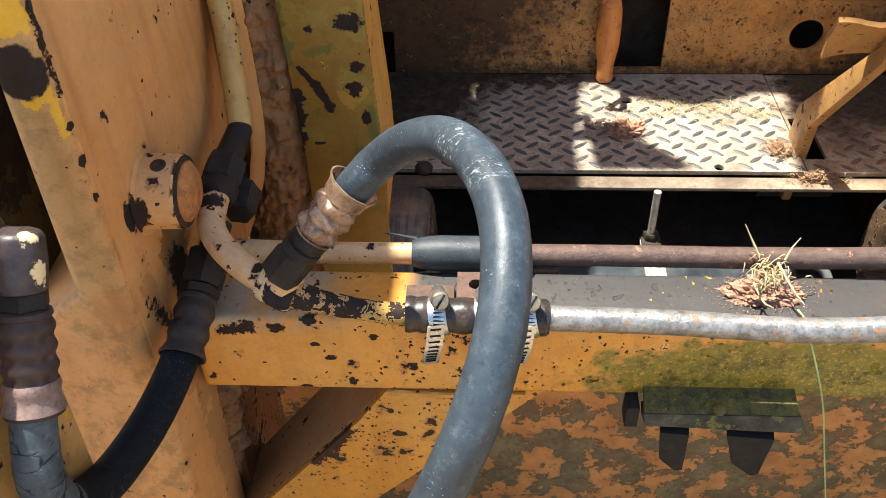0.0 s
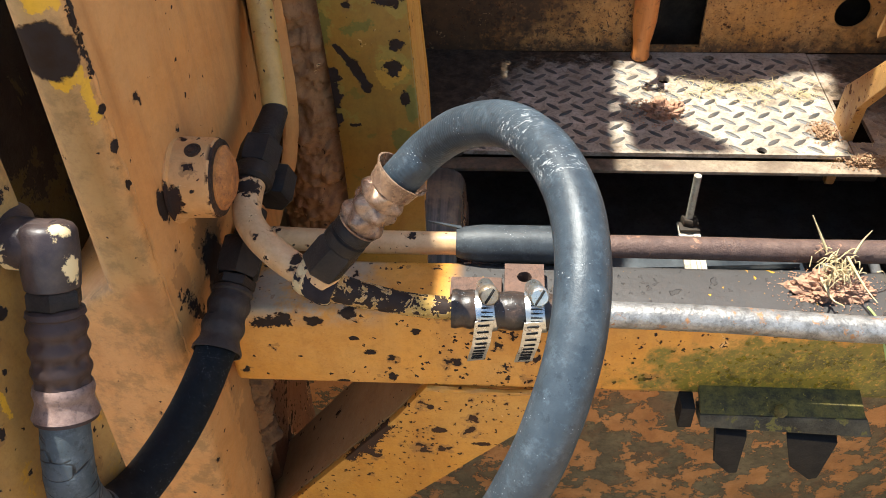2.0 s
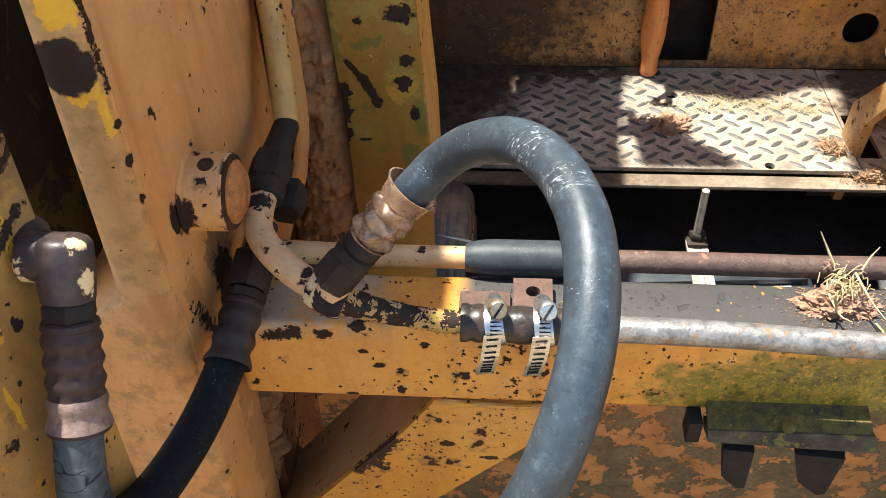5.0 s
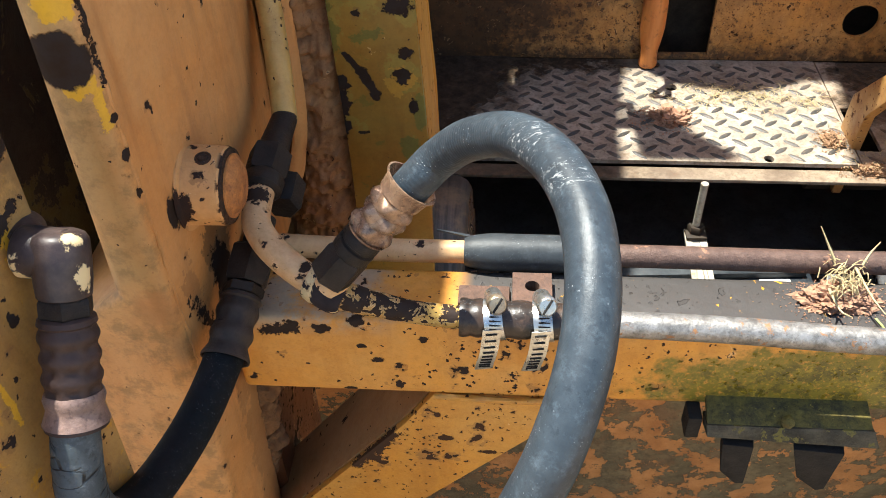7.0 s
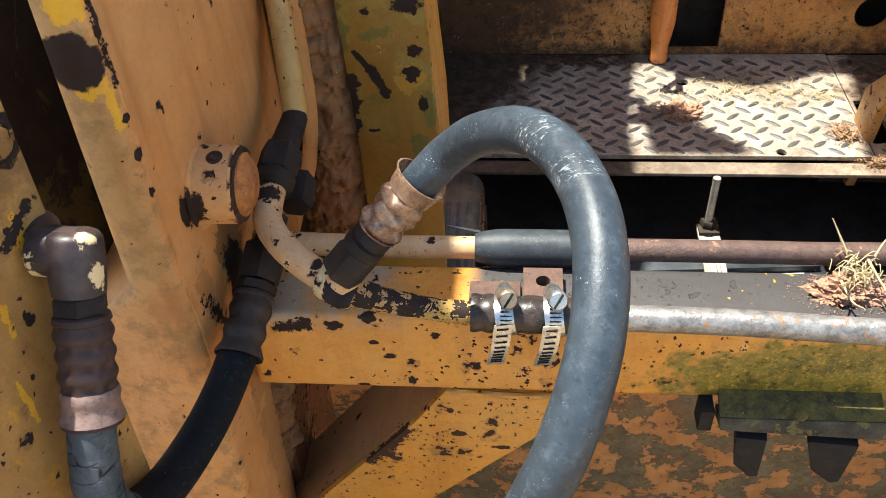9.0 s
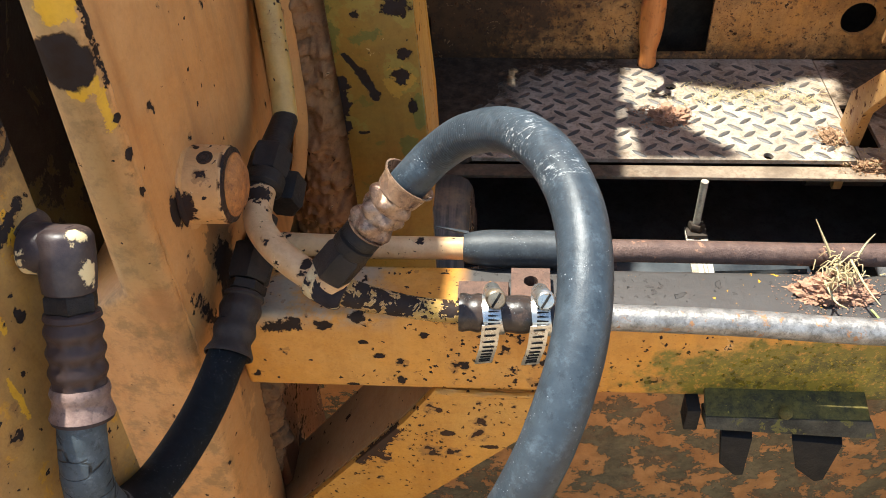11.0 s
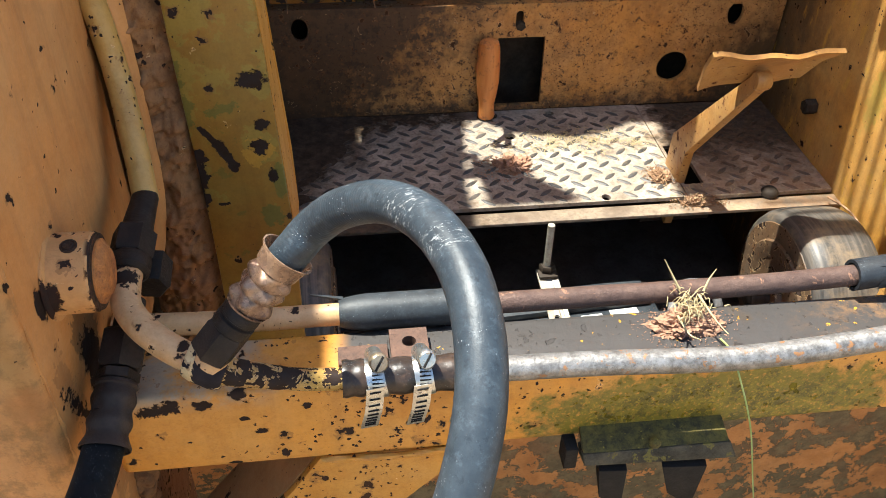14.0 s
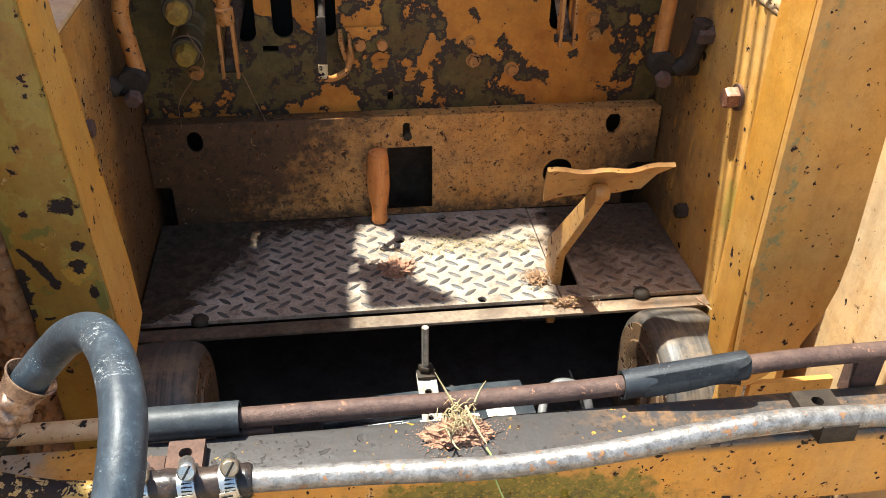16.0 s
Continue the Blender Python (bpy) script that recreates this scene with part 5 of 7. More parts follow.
for mx, my, mz, mr in [(-0.3165 - 0.00006 * (k - 4) ** 2 - 0.0006 * k + 0.0025 * math.sin(k * 2.3), 0.5655 - 0.001 * math.sin(k * 1.7), 0.535 - 0.0092 * k, 0.0058 + 0.0022 * math.sin(k * 2.9)) for k in range(15)]:
    centre = Vector((mx, my, mz))
    for v in bmesh.ops.create_icosphere(mud, subdivisions=4, radius=mr, matrix=Matrix.Translation(centre))["verts"]:
        d = (v.co - centre).normalized()
        v.co = centre + (v.co - centre) * (1.0 + 0.5 * noise.noise(v.co * 110) + 0.3 * noise.noise(v.co * 320)) * (1.0 + 0.5 * abs(d.z))
part("caked_mud", mud, M_MUD, lift_post, "rough caked mud along the lower edge of the post")
part("inner_plate", slab([(-0.3215, 0.572, 0.02), (-0.3215, 0.682, 0.02), (-0.3215, 0.682, 0.55), (-0.3215, 0.572, 0.55)], (-0.008, 0, 0)), M_REDPRIMER, lift_post, "dark red-orange inner plate")
boss = part("pivot_boss", lathe((-0.3225, 0.548, 0.699), (1, 0.0, 0), [(0, 0.0245), (0.0012, 0.0245), (0.002, 0.0215), (0.021, 0.0212), (0.0228, 0.0195)], 36), M_BOSS, lift_post, "round welded pivot boss")
part("pin_end", lathe((-0.300, 0.548, 0.699), (1, 0, 0), [(0, 0.0172), (0.002, 0.0172), (0.0025, 0.0150), (0.0035, 0.0142), (0.0055, 0.0120), (0.0058, 0.005)], 28), M_ORANGERUST, boss, "rusty pin end")
part("rim", lathe((-0.3010, 0.548, 0.699), (1, 0, 0), [(0, 0.0172), (0.0002, 0.0204), (0.0016, 0.0202), (0.0018, 0.0178)], 32), M_RUSTBLACK, boss, "dark rusted rim round the pin")
part("grease_hole", lathe((-0.3100, 0.5440, 0.7199), (0.0, -0.19, 0.98), [(-0.001, 0.0046), (0.0003, 0.0044), (0.0006, 0.0036), (0.0002, 0.0028), (0.0010, 0.0020), (0.0009, 0.0006)], 12), M_RUSTBLACK, boss, "dark grease hole")

lift_arm = Thing("lift_arm", (-0.36, 0.40, 0.2), "worn yellow lift arm plate with ring-marked bolts", "lift arm", kind="structure")


def arm_edge(z):
    return Vector((-0.327 - 0.0756 * (z - 0.587), 0.414 + 0.17 * (z - 0.587), z))


AWAY = Vector((-0.25, -0.968, 0.0))
IN = Vector((-0.968, 0.25, 0.0))
part("arm_plate", slab([arm_edge(0.8255), arm_edge(0.59), arm_edge(0.40), arm_edge(0.40) + 0.12 * AWAY, arm_edge(0.805) + 0.12 * AWAY], IN * 0.030, bevel=0.002), M_ARM, lift_arm)
part("arm_foot", box((-0.395, 0.285, -0.03), (-0.332, 0.36, 0.42), 0.004), M_ARM, lift_arm)
for z, s, r in ((0.8035, 0.0117, 0.0095), (0.8035, 0.0335, 0.0095)):
    q = arm_edge(z) + s * AWAY - IN * 0.0005
    rg = part("ring_washer", lathe(q, -IN, [(0, r), (0.0015, r), (0.0022, r * 0.86), (0.0014, r * 0.72)], 28), M_ARM, lift_arm, "dark worn washer")
    part("bolt_face", lathe(q, -IN, [(0.0008, r * 0.70), (0.0034, r * 0.66), (0.0042, r * 0.5)], 24), M_ARM, rg)
# Backing plate whose dark colour stands for the shadow in the gap.
part("gap_plate", box((-0.43, 0.52, -0.03), (-0.4, 0.9, 1.2)), M_GAP, lift_arm, "mossy plate, coloured near black for the gap's shade")

right_arm = Thing("right_lift_post", (0.46, 0.6, 0.0), "beige lift post with black paint spots", "lift post", kind="structure")
part("post_body", slab([(0.440, 0.50, -0.03), (0.440, 0.94, -0.03), (0.440, 0.94, 0.70), (0.440, 0.86, 0.95), (0.440, 0.50, 0.95)], (0.035, 0, 0), bevel=0.004), M_FENDER, right_arm)

# ---------------------------------------------------------------- cross beam
beam = Thing("cross_beam", (0.08, 0.556, 0.55), "yellow-orange box beam, chipped, mossy along its front", "cross beam", kind="structure")
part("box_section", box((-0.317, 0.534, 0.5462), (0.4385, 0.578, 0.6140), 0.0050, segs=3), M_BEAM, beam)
LUGS = ((-0.138, 0.0115), (0.291, 0.0145))
for x, w in LUGS:
    lug = sheet([(x - w, 0.540), (x + w, 0.540), (x + w, 0.5675), (x - w, 0.5675)], [arc(x, 0.5565, 0.0043, n=16)], lambda u, v: (u, v, 0.6225), (0, 0, -0.0082))
    part("lug", lug, M_RUST if x < 0 else M_DARKSTEEL, beam, "drilled steel lug")
part("tab", box((-0.181, 0.545, 0.6145), (-0.151, 0.560, 0.6185), 0.001), M_RUST, beam)
brace = part("diagonal_brace", slab([(-0.195, 0.5365, 0.5458), (-0.0925, 0.5365, 0.5458), (-0.205, 0.5365, 0.423), (-0.30, 0.5365, 0.32), (-0.335, 0.5365, 0.36), (-0.219, 0.5365, 0.508)], (0, 0.006, 0), bevel=0.001), M_BRACE, beam, "chipped yellow angle-iron brace")
part("brace_flange", slab([(-0.195, 0.5435, 0.5455), (-0.219, 0.5435, 0.5085), (-0.335, 0.5435, 0.3605), (-0.335, 0.606, 0.3605), (-0.195, 0.606, 0.5455)], (0.004, 0, -0.0045)), M_BRACE_SIDE, brace)
part("weld_bead", tube(spline([(-0.105, 0.5345, 0.5448), (-0.15, 0.533, 0.5443), (-0.196, 0.5345, 0.5448)], 12), 0.0022, 8, wobble=0.5), M_BRACE, brace)
bracket = part("hanger_bracket", slab([(-0.031, 0.5165, 0.5496), (0.067, 0.5165, 0.5496), (0.072, 0.5125, 0.5375), (-0.0305, 0.5125, 0.5425)], (0, 0.014, -0.004), bevel=0.001), M_BRACKET, beam, "dark mossy steel bracket")
part("bracket_back", box((-0.041, 0.521, 0.530), (-0.0325, 0.535, 0.549), 0.001), M_TOOTH, bracket)
part("top_flange", slab([(-0.0305, 0.5160, 0.5486), (0.0665, 0.5160, 0.5486), (0.0655, 0.5342, 0.5560), (-0.030, 0.5342, 0.5560)], (0, 0.001, -0.004), bevel=0.0008), M_MOSS, bracket, "mossy upper flange")
for pts in ([(-0.020, 0.536), (-0.0165, 0.508), (-0.005, 0.495), (0.0005, 0.4955), (-0.001, 0.534)], [(0.0225, 0.534), (0.031, 0.505), (0.046, 0.491), (0.051, 0.493), (0.0535, 0.531)]):
    part("tooth", slab([(x, 0.5125, z) for x, z in pts], (0.004, 0.022, 0.0), bevel=0.0008), M_TOOTH, bracket, "dark hanging tooth")
part("bolt_head", lathe((0.016, 0.5185, 0.5530), (0, -0.75, 0.66), [(0, 0.0044), (0.0025, 0.0036), (0.0038, 0.0016)], 7), M_MOSS, bracket)

wall_front = Thing("wall_front", (0.07, 0.686, 0.16), "lower front plate with flaking orange paint", "front plate", kind="structure")
part("front_plate", sheet([(-0.335, 0.166), (0.10, 0.163), (0.445, 0.151), (0.445, 0.40), (-0.20, 0.40), (-0.23, 0.44), (-0.335, 0.44)], [arc(0.346, 0.181, 0.0065, n=14)], lambda u, v: (u, 0.683, v), (0, 0.006, 0)), M_FRONT, wall_front)


# ---------------------------------------------------------------- hoses
def crimped(length, r, rings=3, flare=1.08):
    """Profile of a crimped ferrule: rows of dents between smooth ends."""
    prof = [(0.0, r * 0.80, 0), (0.001, r * 0.93, 0), (0.003, r * 0.97, 0)]
    n = 12 * rings
    for i in range(n + 1):
        s = i / n
        wave = 0.5 - 0.5 * math.cos(2 * math.pi * rings * s)
        prof.append((0.004 + (length - 0.012) * s, r * (0.885 + 0.115 * wave), (1.0 - wave) ** 2 if 0.1 < s < 0.97 else 0.0))
    return prof + [(length - 0.006, r * 0.95, 0), (length - 0.0015, r * flare, 0), (length, r * flare, 0), (length, r * flare * 0.94, 0), (length - 0.006, r * 0.84, 0)]


def swaged(start, way, length, r, rows=3, around=5, flare=1.15):
    """A swaged ferrule: staggered rows of round swellings with pinched hollows between, and an open flared mouth."""
    prof = [(0.0, r * 0.78, 0), (0.0008, r * 0.90, 0), (0.002, r * 0.93, 0)]
    steps = 12 * rows
    body = length * 0.70
    for i in range(steps + 1):
        prof.append((0.002 + (body - 0.002) * i / steps, r, 1 + i / steps * rows))
    prof += [(body + 0.0012, r * 0.93, 0), (length - 0.003, r * 1.02, 0), (length - 0.0006, r * flare, 0), (length, r * flare, 0), (length, r * flare * 0.94, 0), (length - 0.005, r * 0.86, 0)]
    start, way = Vector(start), Vector(way).normalized()
    side = way.orthogonal().normalized()
    up = way.cross(side)
    bm, rings, segs = bmesh.new(), [], 90
    for at, rad, row in prof:
        ring = []
        for k in range(segs):
            a = 2 * math.pi * k / segs
            rr = rad
            if row:
                f = (row - 1) % 1.0
                swell = math.sin(math.pi * f) ** 0.8 * (0.5 + 0.5 * math.cos(around * a + math.pi * int(row - 1.0001) + 0.6))
                rr = rad * (0.81 + 0.24 * swell)
            ring.append(bm.verts.new(start + way * at + rr * (math.cos(a) * side + math.sin(a) * up)))
        rings.append(ring)
    for ra, rb3 in zip(rings, rings[1:]):
        for k in range(segs):
            bm.faces.new((ra[k], ra[(k + 1) % segs], rb3[(k + 1) % segs], rb3[k]))
    bm.faces.new(rings[0][::-1])
    return bm


big_hose = Thing("hydraulic_hose", (-0.245, 0.513, 0.665), "thick grey-blue rubber hydraulic hose in a high loop, scuffed white", "hydraulic hose")
HOSE = [(-0.2060, 0.5215, 0.7155), (-0.1965, 0.5230, 0.7270), (-0.1868, 0.5255, 0.7368), (-0.1720, 0.5165, 0.7540), (-0.1520, 0.4936, 0.7726), (-0.1355, 0.4609, 0.7818), (-0.1260, 0.4270, 0.7778), (-0.1265, 0.3926, 0.7610), (-0.1368, 0.3660, 0.7335),
        (-0.1522, 0.3541, 0.6965), (-0.1701, 0.3502, 0.6535), (-0.1903, 0.3549, 0.5964), (-0.2166, 0.3652, 0.5146), (-0.25, 0.38, 0.42), (-0.285, 0.42, 0.30), (-0.31, 0.48, 0.18), (-0.33, 0.56, 0.06), (-0.34, 0.62, 0.0)]
part("hose", tube(spline(HOSE, 14), 0.0099, 36, wobble=0.012, run=True), M_HOSE, big_hose)
CR0, CR1 = Vector((-0.2415, 0.5130, 0.6735)), Vector((-0.2005, 0.5240, 0.7225))
cw = (CR1 - CR0).normalized()
cl = (CR1 - CR0).length
part("ferrule", swaged(CR0 + cw * 0.027, cw, cl - 0.027, 0.0126), M_FERRULE_TAN, big_hose, "bronze-tan crimped ferrule")
part("swivel_nut", lathe(CR0 - cw * 0.007, cw, [(0, 0.0095), (0.002, 0.0118), (0.018, 0.0118), (0.020, 0.0105)], 6, phase=0.4), M_NUT, big_hose, "black hex swivel nut")
part("collar", lathe(CR0 + cw * 0.0125, cw, [(0, 0.0098), (0.001, 0.0108), (0.0065, 0.0108), (0.0072, 0.0094), (0.0082, 0.0094), (0.0090, 0.0106), (0.0135, 0.0106), (0.0150, 0.0096), (0.0160, 0.0100)], 28), M_NUT, big_hose)

loop_hose = Thing("short_hydraulic_hose", (-0.3254, 0.394, 0.69), "short black rubber hose bent in a U between two fittings", "hydraulic hose")
U = [(-0.3250, 0.3990, 0.7060), (-0.3262, 0.3895, 0.6900), (-0.3268, 0.3800, 0.6650), (-0.3261, 0.3862, 0.6375), (-0.3225, 0.4103, 0.6197), (-0.3170, 0.4390, 0.6131), (-0.3110, 0.4670, 0.6145), (-0.3068, 0.4985, 0.6188), (-0.3050, 0.515, 0.6255)]
run = spline(U, 10)
part("hose", tube(run[26:], 0.0108, 28), M_BLACKHOSE, loop_hose)
part("cracked_cover", tube(run[:30], lambda s: 0.0093 + 0.0016 * s + 0.0001 * math.sin(s * 60), 28), M_CRACKED, loop_hose, "cracked grey outer cover of the hose")
A0, A1 = Vector((-0.3258, 0.4290, 0.7585)), Vector((-0.3258, 0.3950, 0.6965))
aw = (A1 - A0).normalized()
al = (A1 - A0).length
part("ferrule", lathe(A0 + aw * 0.024, aw, crimped(al - 0.024, 0.0118, 4, 1.06), 90, dents=8, dent=0.055, phase=0.2), M_FERRULE, loop_hose, "brown crimped ferrule")
# Flared mouth, its sunlit paleness put into the colour.
part("ferrule_mouth", lathe(A0 + aw * (al - 0.0150), aw, [(0.0, 0.0112), (0.0008, 0.0116), (0.0028, 0.0121), (0.0050, 0.0116), (0.0066, 0.0112), (0.0084, 0.0115), (0.0108, 0.0124), (0.0128, 0.0131), (0.0132, 0.0132), (0.0133, 0.0120), (0.0090, 0.0098)], 48), M_MOUTH, loop_hose, "ferrule mouth with sunlit paleness painted in")
part("hex_nut", lathe(A0 + aw * 0.0165, aw, [(0, 0.0100), (0.001, 0.0108), (0.007, 0.0108), (0.008, 0.0098)], 6), M_NUT, loop_hose)
part("elbow_neck", lathe(A0 + aw * 0.010, aw, [(0, 0.0104), (0.0065, 0.0098)], 24), M_FERRULE, loop_hose)
eb = lathe(A0 - aw * 0.0095, aw, [(0.0, 0.0072), (0.0012, 0.0096), (0.0035, 0.0110), (0.012, 0.0113), (0.019, 0.0110), (0.0255, 0.0104)], 28)
lathe(A0 + Vector((0.0035, 0.0, -0.0005)), (-1, 0.08, 0.04), [(0.0, 0.0085), (0.002, 0.0104), (0.012, 0.0106), (0.0185, 0.0106), (0.0195, 0.0098)], 28, eb)
part("elbow", eb, M_ELBOW, loop_hose, "elbow fitting with cream paint chipped to black")
part("elbow_stub", lathe(A0 + Vector((-0.0145, 0.003, 0.001)), (-0.5, 0.86, 0.0), [(0, 0.0088), (0.012, 0.0088), (0.014, 0.0080), (0.016, 0.006)], 20), M_ELBOW, loop_hose)
B0, B1 = Vector((-0.2995, 0.5590, 0.6440)), Vector((-0.3064, 0.4965, 0.6180))
bw = (B1 - B0).normalized()
bl = (B1 - B0).length
part("ferrule", lathe(B0 + bw * 0.030, bw, crimped(bl - 0.030, 0.0122, 2, 1.12), 60, dents=8, dent=0.03), M_FERRULE_DARK, loop_hose, "dark brown ferrule")
part("hex_nut", lathe(B0 + bw * 0.0235, bw, [(0, 0.0100), (0.001, 0.0118), (0.006, 0.0118), (0.007, 0.0104)], 6), M_NUT, loop_hose)
part("swivel_nut", lathe(B0, bw, [(0, 0.0112), (0.002, 0.0132), (0.020, 0.0132), (0.023, 0.0112)], 6, phase=0.5), M_NUT, loop_hose, "black oily swivel nut")
part("stub", lathe(B0 - bw * 0.020, bw, [(0, 0.008), (0.022, 0.008)], 20), M_NUT, loop_hose)

# ---------------------------------------------------------------- hard pipes
pipe = Thing("steel_feed_pipe", (-0.292, 0.61, 0.66), "cream-painted steel pipe coming down to a bent elbow and tee", "hydraulic pipe")
part("upper_pipe", tube(spline([(-0.3455, 0.706, 1.04), (-0.330, 0.704, 0.92), (-0.314, 0.698, 0.80), (-0.3055, 0.688, 0.7430), (-0.2980, 0.662, 0.7030), (-0.2925, 0.638, 0.6790)], 8), 0.0079, 24), M_PIPE_Y, pipe, "yellow-cream pipe with chipped paint")
part("taper_neck", lathe((-0.2928, 0.6395, 0.6803), (-0.002, -0.033, -0.004), [(0, 0.0080), (0.010, 0.0083), (0.024, 0.0090), (0.031, 0.0096)], 24), M_NUT, pipe)
nutw = Vector((-0.0015, -0.030, -0.0065))
part("union_nut", lathe((-0.2950, 0.6095, 0.6768), nutw, [(0, 0.0108), (0.002, 0.0128), (0.018, 0.0128), (0.020, 0.0115)], 6, phase=0.2), M_NUT, pipe, "black union nut")
part("union_collar", lathe((-0.2958, 0.5895, 0.6722), nutw, [(0, 0.0112), (0.001, 0.0120), (0.009, 0.0118), (0.011, 0.0095)], 28), M_NUT, pipe)
part("lock_nut", lathe((-0.2890, 0.6120, 0.6520), (0, -0.03, -0.004), [(0, 0.0108), (0.020, 0.0112), (0.022, 0.0095)], 6, phase=0.1), M_NUT, pipe)
elbow = [(-0.2958, 0.5840, 0.6712), (-0.2962, 0.5720, 0.6690), (-0.2945, 0.5570, 0.6655), (-0.2860, 0.5440, 0.6620), (-0.2740, 0.5340, 0.6575), (-0.2620, 0.5275, 0.6530), (-0.2500, 0.5235, 0.6490)]
part("bent_pipe", tube(spline(elbow, 8), 0.0082, 28), M_PIPE, pipe, "cream bent pipe with chips")
part("tee_body", lathe((-0.2610, 0.5265, 0.6530), (0.018, -0.0055, -0.0065), [(0, 0.0092), (0.001, 0.0104), (0.006, 0.0116), (0.017, 0.0120), (0.0205, 0.0112), (0.0225, 0.0098)], 28), M_CHIPPED, pipe, "rusty chipped tee body")
part("tee_neck", lathe((-0.2490, 0.5195, 0.6540), cw, [(0, 0.0086), (0.014, 0.0084)], 24), M_PIPE, pipe)
part("outlet_pipe", tube(spline([(-0.2480, 0.5225, 0.6480), (-0.2380, 0.5225, 0.6430), (-0.2200, 0.5250, 0.6345), (-0.1990, 0.5280, 0.6265), (-0.1650, 0.5290, 0.6225)], 8), lambda s: 0.0090 - 0.0024 * min(1.0, s * 1.6), 24), M_PIPE_FLAKE, pipe, "outlet pipe flaking to bare metal")

coupling = Thing("hose_coupling", (-0.135, 0.529, 0.612), "black rubber coupling hose with three worm-drive clamps", "pipe coupling")
cj = tube(spline([(-0.1790, 0.5290, 0.6235), (-0.16, 0.5290, 0.6230), (-0.13, 0.5292, 0.6222), (-0.0980, 0.5295, 0.6215)], 8), lambda s: 0.0108 + 0.0005 * math.sin(s * 40), 28)
part("rubber_hose", cj, M_COUPLE, coupling)


def clamp(x, tilt, head):
    """A perforated band round the coupling with a screw housing on top."""
    axis = Vector((1.0, 0.02, tilt)).normalized()
    mid = Vector((x, 0.5292, 0.6225))
    band = part("clamp_band", lathe(mid - axis * 0.0052, axis, [(0, 0.0117), (0, 0.0123), (0.0104, 0.0123), (0.0104, 0.0117)], 40), M_ZINC, coupling, "perforated steel band")
    tail = [mid + axis * 0 + Vector((-0.0015, -0.0124, 0.004)), mid + Vector((-0.003, -0.0140, -0.012)), mid + Vector((-0.005, -0.0128, -0.023)), mid + Vector((-0.006, -0.0115, -0.030))]
    bm = bmesh.new()
    pts = spline(tail, 7)
    rows = [(bm.verts.new(q - axis * 0.0052), bm.verts.new(q + axis * 0.0052)) for q in pts]
    back = [(bm.verts.new(q - axis * 0.0052 + Vector((0, 0.0007, 0))), bm.verts.new(q + axis * 0.0052 + Vector((0, 0.0007, 0)))) for q in pts]
    for (a, b2), (c2, d2) in zip(rows, rows[1:]):
        bm.faces.new((a, b2, d2, c2))
    for (a, b2), (c2, d2) in zip(back, back[1:]):
        bm.faces.new((a, c2, d2, b2))
    for i in range(len(pts) - 1):
        bm.faces.new((rows[i][0], rows[i + 1][0], back[i + 1][0], back[i][0]))
        bm.faces.new((rows[i][1], back[i][1], back[i + 1][1], rows[i + 1][1]))
    bm.faces.new((rows[0][0], back[0][0], back[0][1], rows[0][1]))
    bm.faces.new((rows[-1][0], rows[-1][1], back[-1][1], back[-1][0]))
    tail_part = part("clamp_tail", bm, M_ZINC, coupling, "loose slotted end of the band")
    # slots pressed across the tail and the band's front
    turned = pose(0, 0, 0, 0, -8, 0)
    for k in range(9):
        f = 0.06 + 0.80 * k / 8 * (len(pts) - 1) / len(pts)
        j = int(f * (len(pts) - 1))
        q = pts[j].lerp(pts[j + 1], f * (len(pts) - 1) - j)
        part("slot", box(q + Vector((-0.0032, -0.0005, -0.00042)), q + Vector((0.0032, 0.0002, 0.00042)), 0.0, turn=turned), M_SLOT, tail_part)
    for k in range(6):
        a = radians(8 + 11 * k)
        q = mid + Vector((0, -math.cos(a) * 0.01225, math.sin(a) * 0.01225))
        part("slot", box(q + Vector((-0.0032, -0.0003, -0.0004)), q + Vector((0.0032, 0.0003, 0.0004)), 0.0), M_SLOT, band)
    top = mid + Vector((0, -0.0010, 0.0155))
    hw = Vector((0.14, -0.80, 0.45)).normalized()
    house = part("screw_housing", lathe(top - hw * 0.012, hw, [(0, 0.0042), (0.001, 0.0050), (0.0145, 0.0050), (0.0155, 0.0040)], 20), M_ZINC, coupling)
    part("screw", lathe(top + hw * 0.0030, hw, [(0, 0.0040), (0.0005, 0.0056), (0.0042, 0.0056), (0.0054, 0.0046), (0.0056, 0.0010)], 20), head, house, "slotted round screw head")
    across = Vector((0.5, 0.5 * 0.45 / 0.8 * 0, 0.85)).cross(hw).cross(hw).normalized()
    part("screw_slot", tube([top + hw * 0.0085 - across * 0.0046, top + hw * 0.0088, top + hw * 0.0085 + across * 0.0046], 0.0007, 6), M_SLOT, house)


for x, tilt, head in ((-0.1590, 0.16, M_BRASS), (-0.1320, 0.12, M_ZINC), (-0.1065, 0.20, M_BRASS)):
    clamp(x, tilt, head)
part("torn_end", lathe((-0.1005, 0.5295, 0.6216), (1, 0, 0), [(0, 0.0108), (0.004, 0.0112), (0.006, 0.0100), (0.0065, 0.0075)], 18), M_COUPLE, coupling)

tube_long = Thing("bare_steel_tube", (0.1, 0.53, 0.61), "bare silvery steel tube with rust spots along the beam", "hydraulic pipe")
part("tube", tube(spline([(-0.125, 0.5295, 0.6220), (-0.03, 0.5290, 0.6200), (0.06, 0.5265, 0.6175), (0.14, 0.5270, 0.6230), (0.20, 0.5300, 0.6290), (0.255, 0.5325, 0.6315), (0.30, 0.5330, 0.6295), (0.37, 0.5335, 0.6250), (0.438, 0.534, 0.6235)], 10), 0.0076, 24), M_SILVER, tube_long)
